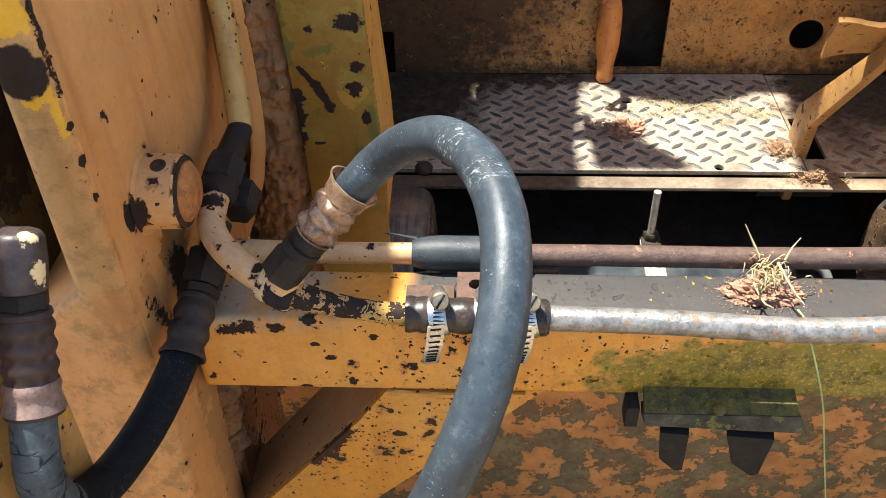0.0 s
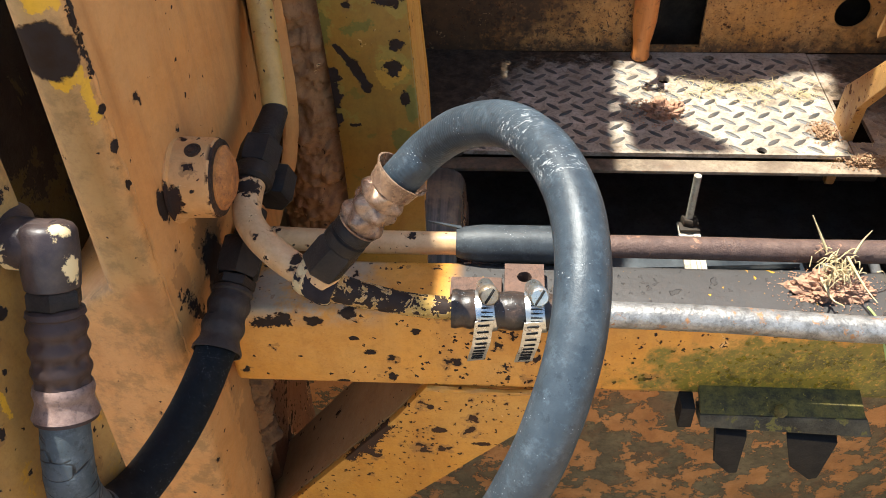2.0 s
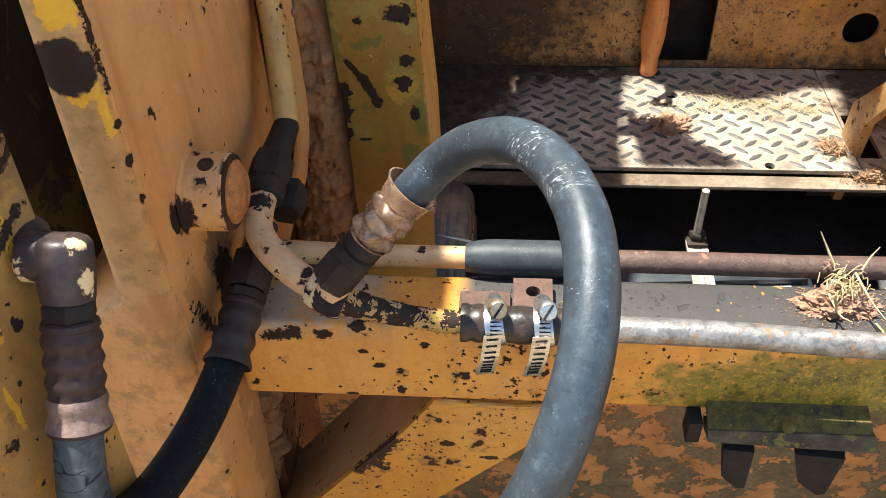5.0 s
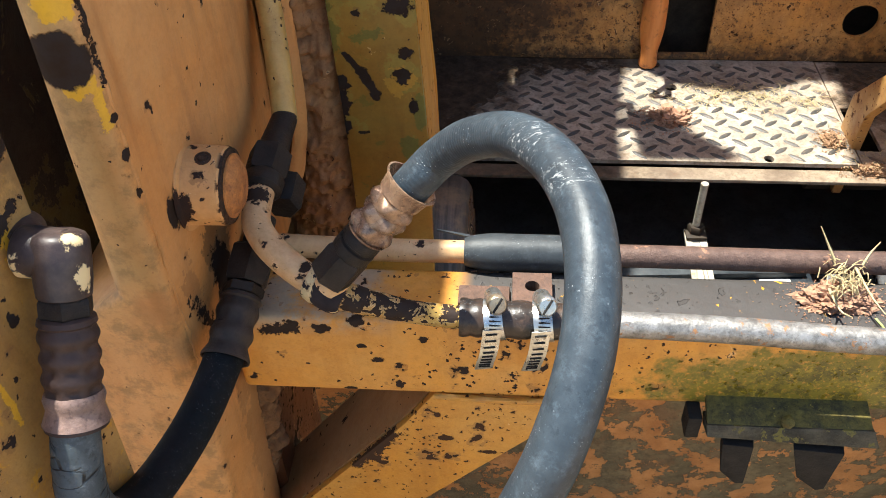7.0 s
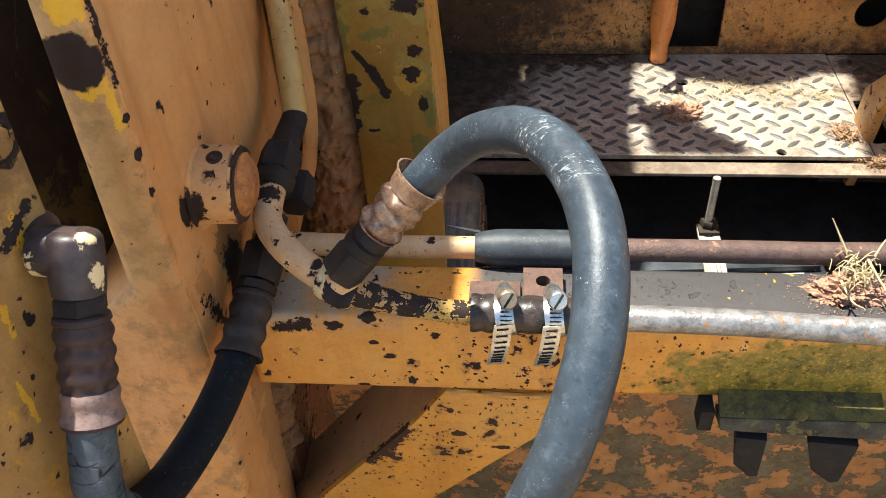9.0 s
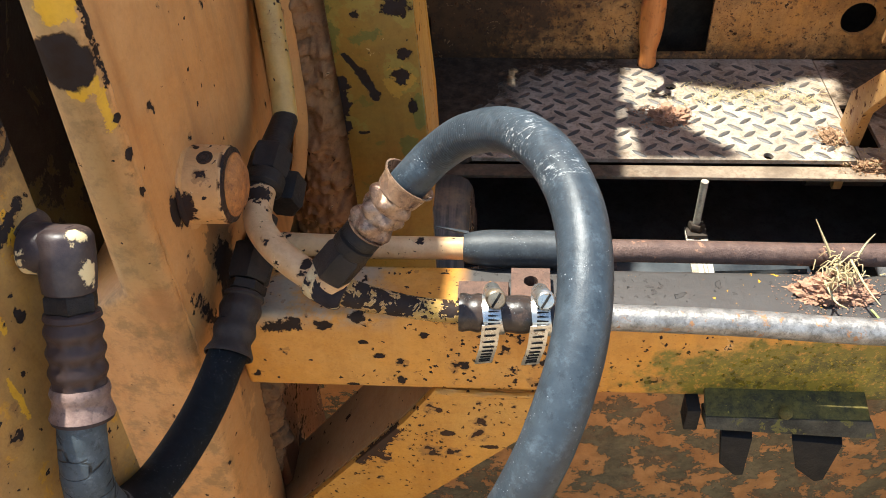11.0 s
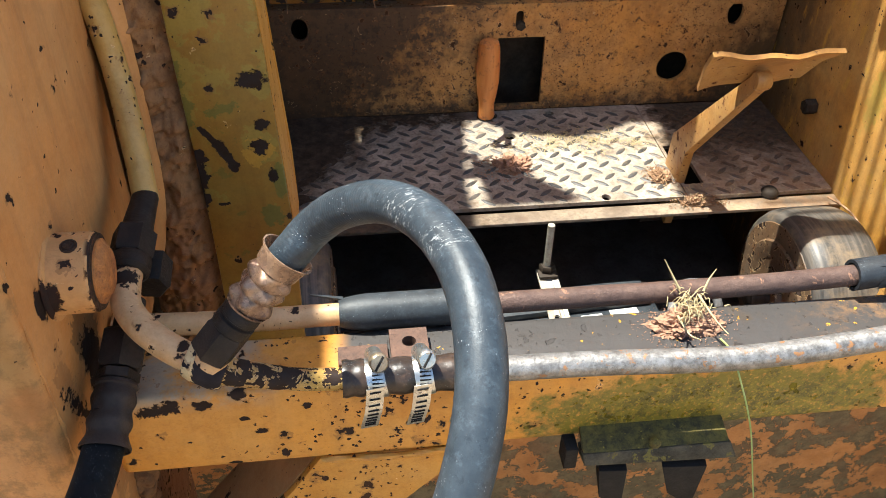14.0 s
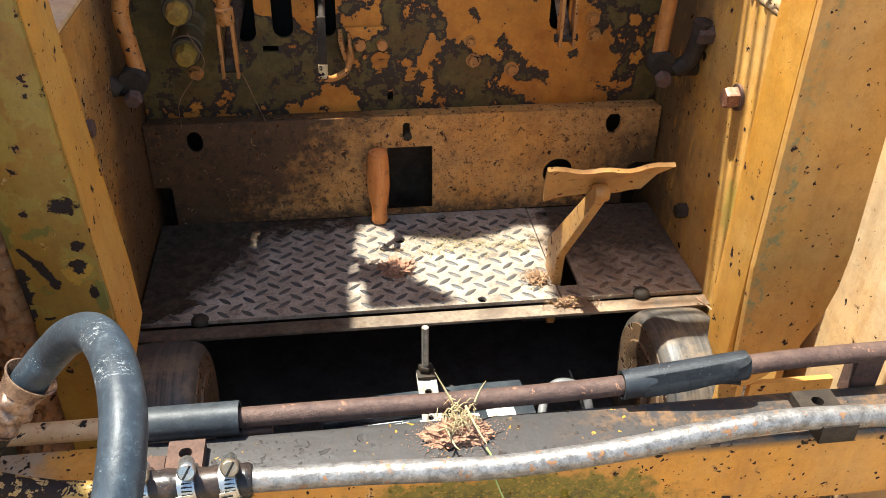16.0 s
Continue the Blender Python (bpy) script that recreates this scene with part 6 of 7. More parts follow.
part("bracket_clip", box((0.277, 0.5245, 0.6145), (0.303, 0.5405, 0.6300), 0.001), M_DARKSTEEL, tube_long)

rust_pipe = Thing("rusty_return_pipe", (0.05, 0.585, 0.62), "brown rusty steel pipe running behind the beam", "hydraulic pipe")
part("painted_end", tube(spline([(-0.316, 0.589, 0.6210), (-0.25, 0.5865, 0.6205), (-0.17, 0.5855, 0.6215)], 8), 0.0072, 22), M_PIPE, rust_pipe, "cream-painted end of the pipe")
part("pipe", tube(spline([(-0.172, 0.5855, 0.6215), (-0.05, 0.585, 0.6220), (0.05, 0.584, 0.6225), (0.15, 0.582, 0.6270), (0.22, 0.580, 0.6370), (0.28, 0.579, 0.6425), (0.36, 0.578, 0.6450), (0.45, 0.578, 0.6460)], 10), 0.0070, 22, wobble=0.02), M_RUSTPIPE, rust_pipe)
part("pipe_rest", box((-0.105, 0.5785, 0.606), (-0.085, 0.592, 0.6150)), M_RUST, rust_pipe)
part("pipe_rest", box((0.33, 0.5785, 0.60), (0.35, 0.592, 0.6385)), M_RUST, rust_pipe)


def sleeve(name, run, r, label, slit_side, material):
    """A rubber sleeve slit along its length, with one edge lifted."""
    t = Thing(name, run[0], label, "pipe sleeve", group="rubber sleeves on the rusty pipe")
    bm = bmesh.new()
    path = spline(run, 8)
    n, segs = len(path), 26
    rings = []
    for i, q in enumerate(path):
        s = i / (n - 1)
        lift = 0.0028 * max(0.0, 1 - 3.2 * (1 - s if slit_side > 0 else s))
        outer, inner = [], []
        for k in range(segs + 1):
            f = k / segs
            a = radians(-75 + 350 * f)
            rr = (r if slit_side > 0 else r * (0.74 + 0.26 * min(1.0, s * 3.5) ** 0.6)) + lift * max(0.0, f - 0.72) * 9.0
            for ring, rad in ((outer, rr), (inner, rr - 0.0022)):
                ring.append(bm.verts.new(q + Vector((0, -rad * math.cos(a), rad * math.sin(a)))))
        rings.append((outer, inner))
    for (oa, ia), (ob_, ib) in zip(rings, rings[1:]):
        for k in range(segs):
            bm.faces.new((oa[k], ob_[k], ob_[k + 1], oa[k + 1]))
            bm.faces.new((ia[k], ia[k + 1], ib[k + 1], ib[k]))
        bm.faces.new((oa[0], ia[0], ib[0], ob_[0]))
        bm.faces.new((oa[segs], ob_[segs], ib[segs], ia[segs]))
    for outer, inner in (rings[0], rings[-1]):
        for k in range(segs):
            bm.faces.new((outer[k], outer[k + 1], inner[k + 1], inner[k]))
    part("rubber", bm, material, t)
    return t


sl = sleeve("rubber_sleeve_left", [(-0.179, 0.5850, 0.6222), (-0.15, 0.5845, 0.6226), (-0.1055, 0.5845, 0.6226)], 0.0116, "slit grey rubber sleeve with a frayed end", -1, M_SLEEVE)
part("frayed_strip", slab([(-0.196, 0.590, 0.6350), (-0.176, 0.589, 0.6305), (-0.176, 0.592, 0.6300), (-0.196, 0.592, 0.6340)], (0, 0, -0.0012)), M_SLEEVE, sl)
sr = sleeve("rubber_sleeve_right", [(0.157, 0.5815, 0.6280), (0.20, 0.5805, 0.6340), (0.244, 0.5795, 0.6400)], 0.0105, "dark rubber sleeve slit open along the pipe", 1, M_SLEEVE_DARK)
flap = bmesh.new()
edge = spline([(0.170, 0.5700, 0.6250), (0.205, 0.5672, 0.6320), (0.235, 0.5670, 0.6420), (0.2435, 0.5705, 0.6485)], 8)
back = spline([(0.170, 0.5760, 0.6390), (0.205, 0.5735, 0.6455), (0.235, 0.5735, 0.6505), (0.2435, 0.5760, 0.6515)], 8)
strip = [(flap.verts.new(a), flap.verts.new((a + b2) / 2 + Vector((0, -0.0016, 0.0012))), flap.verts.new(b2)) for a, b2 in zip(edge, back)]
for q0, q1 in zip(strip, strip[1:]):
    for k in (0, 1):
        flap.faces.new((q0[k], q0[k + 1], q1[k + 1], q1[k]))
bmesh.ops.solidify(flap, geom=flap.faces[:], thickness=0.002)
part("lifted_flap", flap, M_SLEEVE_DARK, sr, "lifted lip of the slit")

# ---------------------------------------------------------------- battery in the pit
battery = Thing("battery", (0.067, 0.885, 0.09), "black car battery with white printed labels, dusty", "battery")
TIP = pose(0.063, 0.856, 0.158, 0, 0, 3.8)


def at_battery(bm):
    bmesh.ops.transform(bm, matrix=TIP, verts=bm.verts)
    return bm


part("case", at_battery(box((-0.127, -0.084, 0.0), (0.127, 0.084, 0.112), 0.004)), M_BATTERY, battery)
lid = part("cover", at_battery(box((-0.130, -0.087, 0.1125), (0.130, 0.087, 0.138), 0.004)), M_BATTERY, battery)
part("vent_cover", at_battery(box((-0.126, 0.046, 0.1385), (0.122, 0.084, 0.147), 0.002)), M_BATTERY, battery, "raised vent cover")
for x0, x1, y0, y1 in ((-0.030, 0.030, 0.016, 0.028), (0.034, 0.058, 0.029, 0.034), (0.034, 0.060, 0.036, 0.041), (0.070, 0.104, 0.027, 0.0445), (-0.012, -0.004, 0.034, 0.041), (-0.030, 0.050, -0.040, -0.020), (0.055, 0.100, -0.035, -0.020)):
    part("label", at_battery(box((x0, y0, 0.1382), (x1, y1, 0.1386))), M_LABEL, lid)
for x0, x1, y0 in ((-0.105, -0.032, 0.043), (-0.105, -0.032, 0.027)):
    part("label", at_battery(box((x0, y0, 0.1382), (x1, y0 + 0.0011, 0.1386))), M_LABEL, lid)
tx = bpy.data.curves.new("lettering", "FONT")
tx.body, tx.size, tx.extrude = "MAINTENANCE-FREE", 0.0086, 0.0001
tob = new("lettering", tx)
bpy.context.view_layer.update()
tmesh = bpy.data.meshes.new_from_object(tob.evaluated_get(bpy.context.evaluated_depsgraph_get()))
bpy.data.objects.remove(tob)
tb = bmesh.new()
tb.from_mesh(tmesh)
bmesh.ops.transform(tb, matrix=pose(-0.106, 0.031, 0.1385, 0, 0, 3), verts=tb.verts)
part("lettering", at_battery(tb), M_LABEL, lid, "white words on the cover")
for x, y, m in ((-0.112, -0.045, M_RED), (0.112, -0.05, M_DARKSTEEL)):
    part("terminal", at_battery(lathe((x, y, 0.1383), (0, 0, 1), [(0, 0.011), (0.016, 0.0095), (0.017, 0.006)], 16)), m, battery)
part("hold_down_strap", sheet([(0.049, 0.760), (0.0725, 0.760), (0.0725, 0.952), (0.049, 0.952)], [arc(0.061, 0.918, 0.0042, n=14), arc(0.060, 0.880, 0.0036, n=14), arc(0.060, 0.81, 0.0036, n=14), arc(0.0605, 0.9455, 0.0045, n=14)],
     lambda u, v: (u, v, 0.3125 + max(0.0, v - 0.86) * 0.155), (0, 0, -0.003)), M_STRAP, battery, "galvanised flat strap with holes")
rod = part("hold_down_rod", tube([(0.0605, 0.947, 0.159), (0.0605, 0.947, 0.28), (0.0598, 0.9465, 0.397)], lambda s: 0.0042, 14), M_STRAP, battery, "threaded hold-down rod")
part("nut", hexhead((0.0605, 0.947, 0.3305), (0, 0, 1), 0.0095, 0.008), M_DARKSTEEL, rod)
part("washer", box((0.0495, 0.934, 0.3265), (0.0720, 0.9515, 0.3300), 0.001), M_DARKSTEEL, rod)
cable = Thing("battery_cable", (0.2, 0.9, 0.31), "grey battery cable arching beside the battery", "cable")
part("cable", tube(spline([(0.182, 0.83, 0.308), (0.189, 0.868, 0.325), (0.204, 0.890, 0.340), (0.222, 0.890, 0.345), (0.240, 0.880, 0.338), (0.247, 0.862, 0.310), (0.25, 0.85, 0.25), (0.26, 0.84, 0.158)], 8), 0.0052, 14), M_CABLE, cable)
red = Thing("red_cable", (-0.075, 0.87, 0.3), "short red battery cable end", "cable")
part("cable", tube(spline([(-0.052, 0.825, 0.312), (-0.070, 0.855, 0.314), (-0.080, 0.868, 0.295), (-0.084, 0.87, 0.24), (-0.086, 0.87, 0.158)], 8), 0.0065, 14), M_RED, red)

# ---------------------------------------------------------------- drums
for name, x0, x1, flip in (("drive_drum_left", -0.272, -0.190, 1), ("drive_drum_right", 0.306, 0.388, -1)):
    drum = Thing(name, ((x0 + x1) / 2, 0.869, 0.158), "smooth worn black drum with orange-painted side" if flip > 0 else "smooth grey drum, dusty and sunlit, with orange side", "drive drum", group="drums in the pit")
    w = x1 - x0
    prof = [(0.0, 0.088), (0.004, 0.094), (0.012, 0.0985), (0.025, 0.100), (w - 0.025, 0.100), (w - 0.012, 0.0985), (w - 0.004, 0.094), (w, 0.088)]
    part("tread", lathe((x0, 0.869, 0.336), (1, 0, 0), prof, 64), M_TYRE, drum)
    xs = x1 if flip > 0 else x0
    hub = part("side_disc", lathe((xs - flip * 0.001, 0.869, 0.336), (flip, 0, 0), [(0, 0.0865), (0.002, 0.085), (0.0025, 0.066), (0.005, 0.064), (0.0045, 0.050), (0.002, 0.045), (0.002, 0.024), (0.009, 0.022), (0.010, 0.010)], 40), M_DRUMSIDE, drum, "worn orange side disc")
    part("axle", lathe((xs, 0.869, 0.336), (flip, 0, 0), [(0.0, 0.012), (0.03, 0.012), (0.032, 0.009)], 16), M_DARKSTEEL, drum)
    part("axle_stand", box(((x0 + x1) / 2 - 0.02, 0.855, 0.158), ((x0 + x1) / 2 + 0.02, 0.883, 0.25)), M_DARKSTEEL, drum)
dirt = Thing("rust_crumbs", (0.40, 0.86, 0.38), "reddish crumbs packed between drum and wall", "dirt", kind="stuff")
b = bmesh.new()
for i in range(6):
    lumps((0.4035, 0.93 - 0.020 * i, 0.380 + 0.003 * i), (0.012, 0.012, 0.012), 8, 50 + i, b)
part("crumbs", b, M_RUST, dirt)
part("packing", box((0.392, 0.75, 0.158), (0.4135, 0.95, 0.378), 0.004), M_SOIL, dirt)
stick = Thing("dry_stalk", (0.402, 0.93, 0.40), "pale dry stalk lying on the rust crumbs", "stalk")
part("stalk", tube(spline([(0.398, 0.962, 0.402), (0.404, 0.925, 0.408), (0.407, 0.89, 0.402), (0.408, 0.862, 0.392)], 6), 0.0013, 8), M_DIRT, stick)

# ---------------------------------------------------------------- pedal
pedal = Thing("brake_pedal", (0.235, 1.03, 0.39), "bent orange-painted steel pedal on a flat arm", "pedal")
pb_ = bmesh.new()
cols = 14
top_row, bot_row = [], []
for i in range(cols + 1):
    s = i / cols
    x = 0.173 + 0.131 * s
    curl = 0.004 * (2 * s - 1) ** 4 + 0.0016 * math.sin(s * 17)
    top_row.append(Vector((x, 0.880 + 0.002 * math.sin(9 * s), 0.6305 + curl)))
    bot_row.append(Vector((x + (0.006 * (1 - s) - 0.022 * s * s), 0.921 - 0.012 * abs(2 * s - 1) ** 3, 0.583 + 0.010 * max(0.0, s - 0.75) * 4)))
mid_row = [(a + b2) / 2 + Vector((0, 0.003, 0.003)) for a, b2 in zip(top_row, bot_row)]
tn = Vector((0, 0.0038, 0.0030))
lay = [[pb_.verts.new(q + off) for q in row] for row in (top_row, mid_row, bot_row) for off in (Vector(), tn)]
for r0, r1 in ((0, 2), (2, 4)):
    for i in range(cols):
        pb_.faces.new((lay[r0][i], lay[r0][i + 1], lay[r1][i + 1], lay[r1][i]))
        pb_.faces.new((lay[r0 + 1][i], lay[r1 + 1][i], lay[r1 + 1][i + 1], lay[r0 + 1][i + 1]))
for r in (0, 4):
    for i in range(cols):
        pb_.faces.new((lay[r][i], lay[r + 1][i], lay[r + 1][i + 1], lay[r][i + 1]))
for i in (0, cols):
    for r in (0, 2):
        pb_.faces.new((lay[r][i], lay[r + 2][i], lay[r + 3][i], lay[r + 1][i]))
part("foot_plate", pb_, M_PEDAL, pedal, "wavy bent foot plate")
part("arm", slab([(0.228, 0.884, 0.598), (0.228, 1.005, 0.446), (0.228, 1.020, 0.330), (0.228, 1.060, 0.330), (0.228, 1.050, 0.446), (0.228, 0.912, 0.592), (0.228, 0.900, 0.604)], (0.011, 0, 0), bevel=0.002), M_PEDAL, pedal, "flat steel pedal arm")
part("arm_nose", lathe((0.226, 0.892, 0.601), (1, 0, 0), [(0, 0.008), (0.002, 0.0095), (0.013, 0.0095), (0.015, 0.008)], 18), M_PEDAL, pedal)
part("pivot", tube([(0.20, 1.04, 0.335), (0.235, 1.04, 0.335), (0.29, 1.04, 0.335)], 0.012, 14), M_DARKSTEEL, pedal)

# ---------------------------------------------------------------- wooden handle on the floor
grip = Thing("wooden_grip", (0.022, 1.188, 0.402), "orange varnished wooden handle grip standing on the floor", "handle")
part("grip", lathe((0.022, 1.182, 0.402), (0, 0.03, 1), [(0, 0.0105), (0.004, 0.0118), (0.010, 0.0108), (0.022, 0.0105), (0.034, 0.0128), (0.052, 0.0150), (0.078, 0.0152), (0.098, 0.0140), (0.106, 0.0122), (0.109, 0.007)], 26), M_WOODGRIP, grip)
part("hook_base", tube(spline([(0.012, 1.183, 0.4015), (0.018, 1.178, 0.4030), (0.030, 1.178, 0.4030), (0.036, 1.184, 0.4015)], 4), 0.0025, 8), M_DARKSTEEL, grip)

# ---------------------------------------------------------------- levers and couplers on the firewall
for name, pts, jx, sgn in (("lever_left", [(-0.165, 1.13, 0.93), (-0.201, 1.13, 0.835), (-0.245, 1.13, 0.765), (-0.259, 1.128, 0.725), (-0.256, 1.126, 0.690), (-0.251, 1.122, 0.655)], -0.256, -1),
                           ("lever_right", [(0.325, 1.12, 0.93), (0.338, 1.12, 0.83), (0.362, 1.12, 0.760), (0.367, 1.12, 0.735), (0.3665, 1.12, 0.700), (0.364, 1.118, 0.655)], 0.366, 1)):
    lever = Thing(name, (jx, 1.12, 0.65), "bent orange-painted steel control lever on a black pivot", "lever", group="bent steering levers")
    part("shaft", tube(spline(pts, 7), 0.0092, 20, wobble=0.05), M_LEVER, lever)
    part("pivot_lug", lathe((jx, 1.105, 0.648), (0, 1, 0), [(0, 0.015), (0.002, 0.0165), (0.026, 0.0165), (0.028, 0.015)], 24), M_DARKSTEEL, lever, "black greasy pivot")
    part("clevis", tube(spline([(jx + sgn * 0.018, 1.110, 0.640), (jx + sgn * 0.032, 1.105, 0.655), (jx + sgn * 0.036, 1.100, 0.680), (jx + sgn * 0.036, 1.095, 0.705)], 5), 0.011, 14), M_DARKSTEEL, lever)
    part("stub_shaft", tube([(jx, 1.116, 0.640), (jx + sgn * 0.022, 1.116, 0.64), (jx + sgn * 0.047, 1.116, 0.640)], 0.010, 14), M_DARKSTEEL, lever)
    part("pivot_bolt", hexhead((jx, 1.104, 0.634), (0, -1, -0.2), 0.010, 0.012), M_RUST, lever)
for name, top, foot in (("control_rod_left", (-0.149, 1.165, 0.90), (-0.1505, 1.150, 0.715)), ("control_rod_right", (0.243, 1.150, 0.90), (0.2530, 1.145, 0.742))):
    rod_t = Thing(name, (foot[0], foot[1], foot[2] - 0.08), "orange painted push rod with a forked clevis", "control rod", group="push rods before the firewall")
    f = Vector(foot)
    part("rod", tube([Vector(top), (Vector(top) + f) / 2, f], 0.0075, 16), M_LEVER, rod_t)
    part("rod_end", lathe(f + Vector((0, 0, 0.004)), (0.02, 0, -1), [(0, 0.0085), (0.002, 0.0105), (0.018, 0.0105), (0.020, 0.009)], 18), M_LEVER, rod_t)
    for sx in (-1, 1):
        part("fork", slab([(f.x + sx * 0.0095, f.y - 0.008, f.z - 0.014), (f.x + sx * 0.0095, f.y + 0.008, f.z - 0.014), (f.x + sx * 0.0105, f.y + 0.009, f.z - 0.080), (f.x + sx * 0.0105, f.y - 0.009, f.z - 0.080)], (-sx * 0.004, 0, 0), bevel=0.001), M_LEVER, rod_t)
    part("fork_pin", tube([(f.x - 0.014, f.y, f.z - 0.070), (f.x, f.y, f.z - 0.070), (f.x + 0.014, f.y, f.z - 0.070)], 0.005, 12), M_DARKSTEEL, rod_t)
    part("bell_arm", tube(spline([(f.x, f.y, f.z - 0.070), (f.x + 0.002, f.y + 0.04, f.z - 0.045), (f.x + 0.006, 1.232, f.z - 0.025), (f.x + 0.008, 1.29, f.z - 0.020)], 5), 0.0062, 10, flat=1.5), M_LIP, rod_t)
latch = Thing("latch_lever", (-0.04, 1.17, 0.62), "short steel latch lever with a bright bare tip", "lever")
part("blade", slab([(-0.046, 1.150, 0.704), (-0.036, 1.150, 0.704), (-0.0365, 1.146, 0.648), (-0.0475, 1.146, 0.648)], (0, 0.006, 0), bevel=0.001), M_DARKSTEEL, latch)
part("bright_tip", box((-0.0475, 1.1445, 0.630), (-0.0365, 1.1520, 0.6475), 0.001), M_CHIPPED, latch)
part("link", tube(spline([(-0.042, 1.150, 0.629), (-0.030, 1.160, 0.624), (-0.012, 1.185, 0.626), (-0.008, 1.222, 0.640)], 5), 0.004, 10), M_LEVER, latch)
part("stem", tube([(-0.041, 1.153, 0.69), (-0.040, 1.19, 0.70), (-0.039, 1.299, 0.71)], 0.0045, 10), M_DARKSTEEL, latch)
plate_t = Thing("bolted_plate", (0.012, 1.232, 0.62), "small bolted steel plate with hinge, flaking paint", "bracket plate")
part("plate", box((-0.018, 1.2285, 0.620), (0.044, 1.2345, 0.663), 0.001), M_FIRE, plate_t)
part("hinge", slab([(-0.022, 1.200, 0.655), (-0.022, 1.229, 0.662), (-0.014, 1.229, 0.620), (-0.014, 1.200, 0.622)], (0.005, 0, 0), bevel=0.001), M_LEVER, plate_t)
part("hinge", slab([(-0.010, 1.205, 0.650), (-0.010, 1.229, 0.656), (-0.006, 1.229, 0.622), (-0.006, 1.205, 0.624)], (0.004, 0, 0), bevel=0.001), M_LEVER, plate_t)
for x in (0.006, 0.034):
    part("bolt_head", hexhead((x, 1.2285, 0.640), (0, -1, 0), 0.008, 0.007), M_LEVER, plate_t)
for i, (tip, root) in enumerate((((-0.200, 1.125, 0.717), (-0.205, 1.234, 0.722)), ((-0.199, 1.135, 0.664), (-0.203, 1.234, 0.672)))):
    cpl = Thing("quick_coupler", root, "dusty brass quick coupler with a yellow dust cap", "hydraulic coupler", group="couplers on the firewall")
    r0, r1 = Vector(root), Vector(tip)
    w = r1 - r0
    L = w.length
    part("body", lathe(r0, w, [(0, 0.020), (0.006, 0.020), (0.008, 0.0145), (0.30 * L, 0.0145), (0.31 * L, 0.0185), (0.40 * L, 0.0185), (0.41 * L, 0.0165), (0.46 * L, 0.0165), (0.47 * L, 0.0185), (0.74 * L, 0.0185), (0.75 * L, 0.016), (0.84 * L, 0.016)], 28), M_COUPLER, cpl)
    part("ring", lathe(r0 + w * 0.78, w, [(0, 0.0165), (0, 0.0178), (0.005, 0.0178), (0.005, 0.0165)], 28), M_DARKSTEEL, cpl)
    part("dust_cap", lathe(r0 + w * 0.84, w, [(0, 0.0128), (0.12 * L, 0.0122), (0.17 * L, 0.0100), (0.18 * L, 0.005)], 8), M_CAP, cpl, "faceted yellow cap")
rag = Thing("denim_strap", (-0.036, 1.22, 0.72), "faded dark denim strap hanging over the firewall edge", "strap")
rb_ = bmesh.new()
rows = []
for i in range(15):
    s = i / 14
    z = 0.815 - 0.088 * s
    y = 1.225 - 0.010 * math.sin(s * 2.2) + 0.02 * max(0.0, 0.3 - s)
    row = []
    for k in range(7):
        u = k / 6
        x = -0.050 + (-0.016) * s + u * (0.038 + 0.004 * s)
        row.append(rb_.verts.new((x, y - 0.003 * math.sin(u * 5 + s * 4), z - 0.010 * u * s)))
    rows.append(row)
for ra, rb2 in zip(rows, rows[1:]):
    for k in range(6):
        rb_.faces.new((ra[k], ra[k + 1], rb2[k + 1], rb2[k]))
bmesh.ops.solidify(rb_, geom=rb_.faces[:], thickness=0.0025)
part("cloth", rb_, M_CLOTH, rag)
gz = random.Random(9)
threads = bmesh.new()
for i in range(16):
    x = -0.045 + 0.011 * gz.random()
    run = [(x, 1.215, 0.83)]
    for k in range(1, 6):
        f = k / 5
        run.append((x * (1 - f) + (-0.0375) * f + gz.uniform(-0.0012, 0.0012), 1.2115 - 0.004 * f, 0.83 - 0.142 * f * (1.0 if i < 5 else 0.62)))
    tube(spline(run, 3), 0.0006, 4, threads)
for i in range(14):
    z = 0.828 - 0.0062 * i
    half = 0.0055 * (1 - i / 18)
    tube([(-0.040 - half, 1.2125, z), (-0.039, 1.2105, z - 0.002), (-0.040 + half, 1.2125, z + 0.001)], 0.0005, 4, threads)
part("gauze", threads, M_GAUZE, rag, "frayed white gauze threads", kind="stuff")
cup = Thing("white_cup_fitting", (-0.232, 1.26, 0.79), "pale plastic cup fitting on an orange bracket", "fitting")
part("cup", lathe((-0.235, 1.262, 0.797), (-0.25, -1, -0.1), [(0, 0.010), (0.012, 0.013), (0.020, 0.017), (0.020, 0.014), (0.010, 0.008)], 22), M_LABEL, cup)
part("bracket", slab([(-0.262, 1.250, 0.778), (-0.190, 1.250, 0.778), (-0.205, 1.275, 0.86), (-0.255, 1.275, 0.86)], (0, 0.005, 0)), M_POST, cup)
part("bracket_post", box((-0.278, 1.250, 0.762), (-0.268, 1.275, 0.90), 0.001), M_FLANGE, cup)

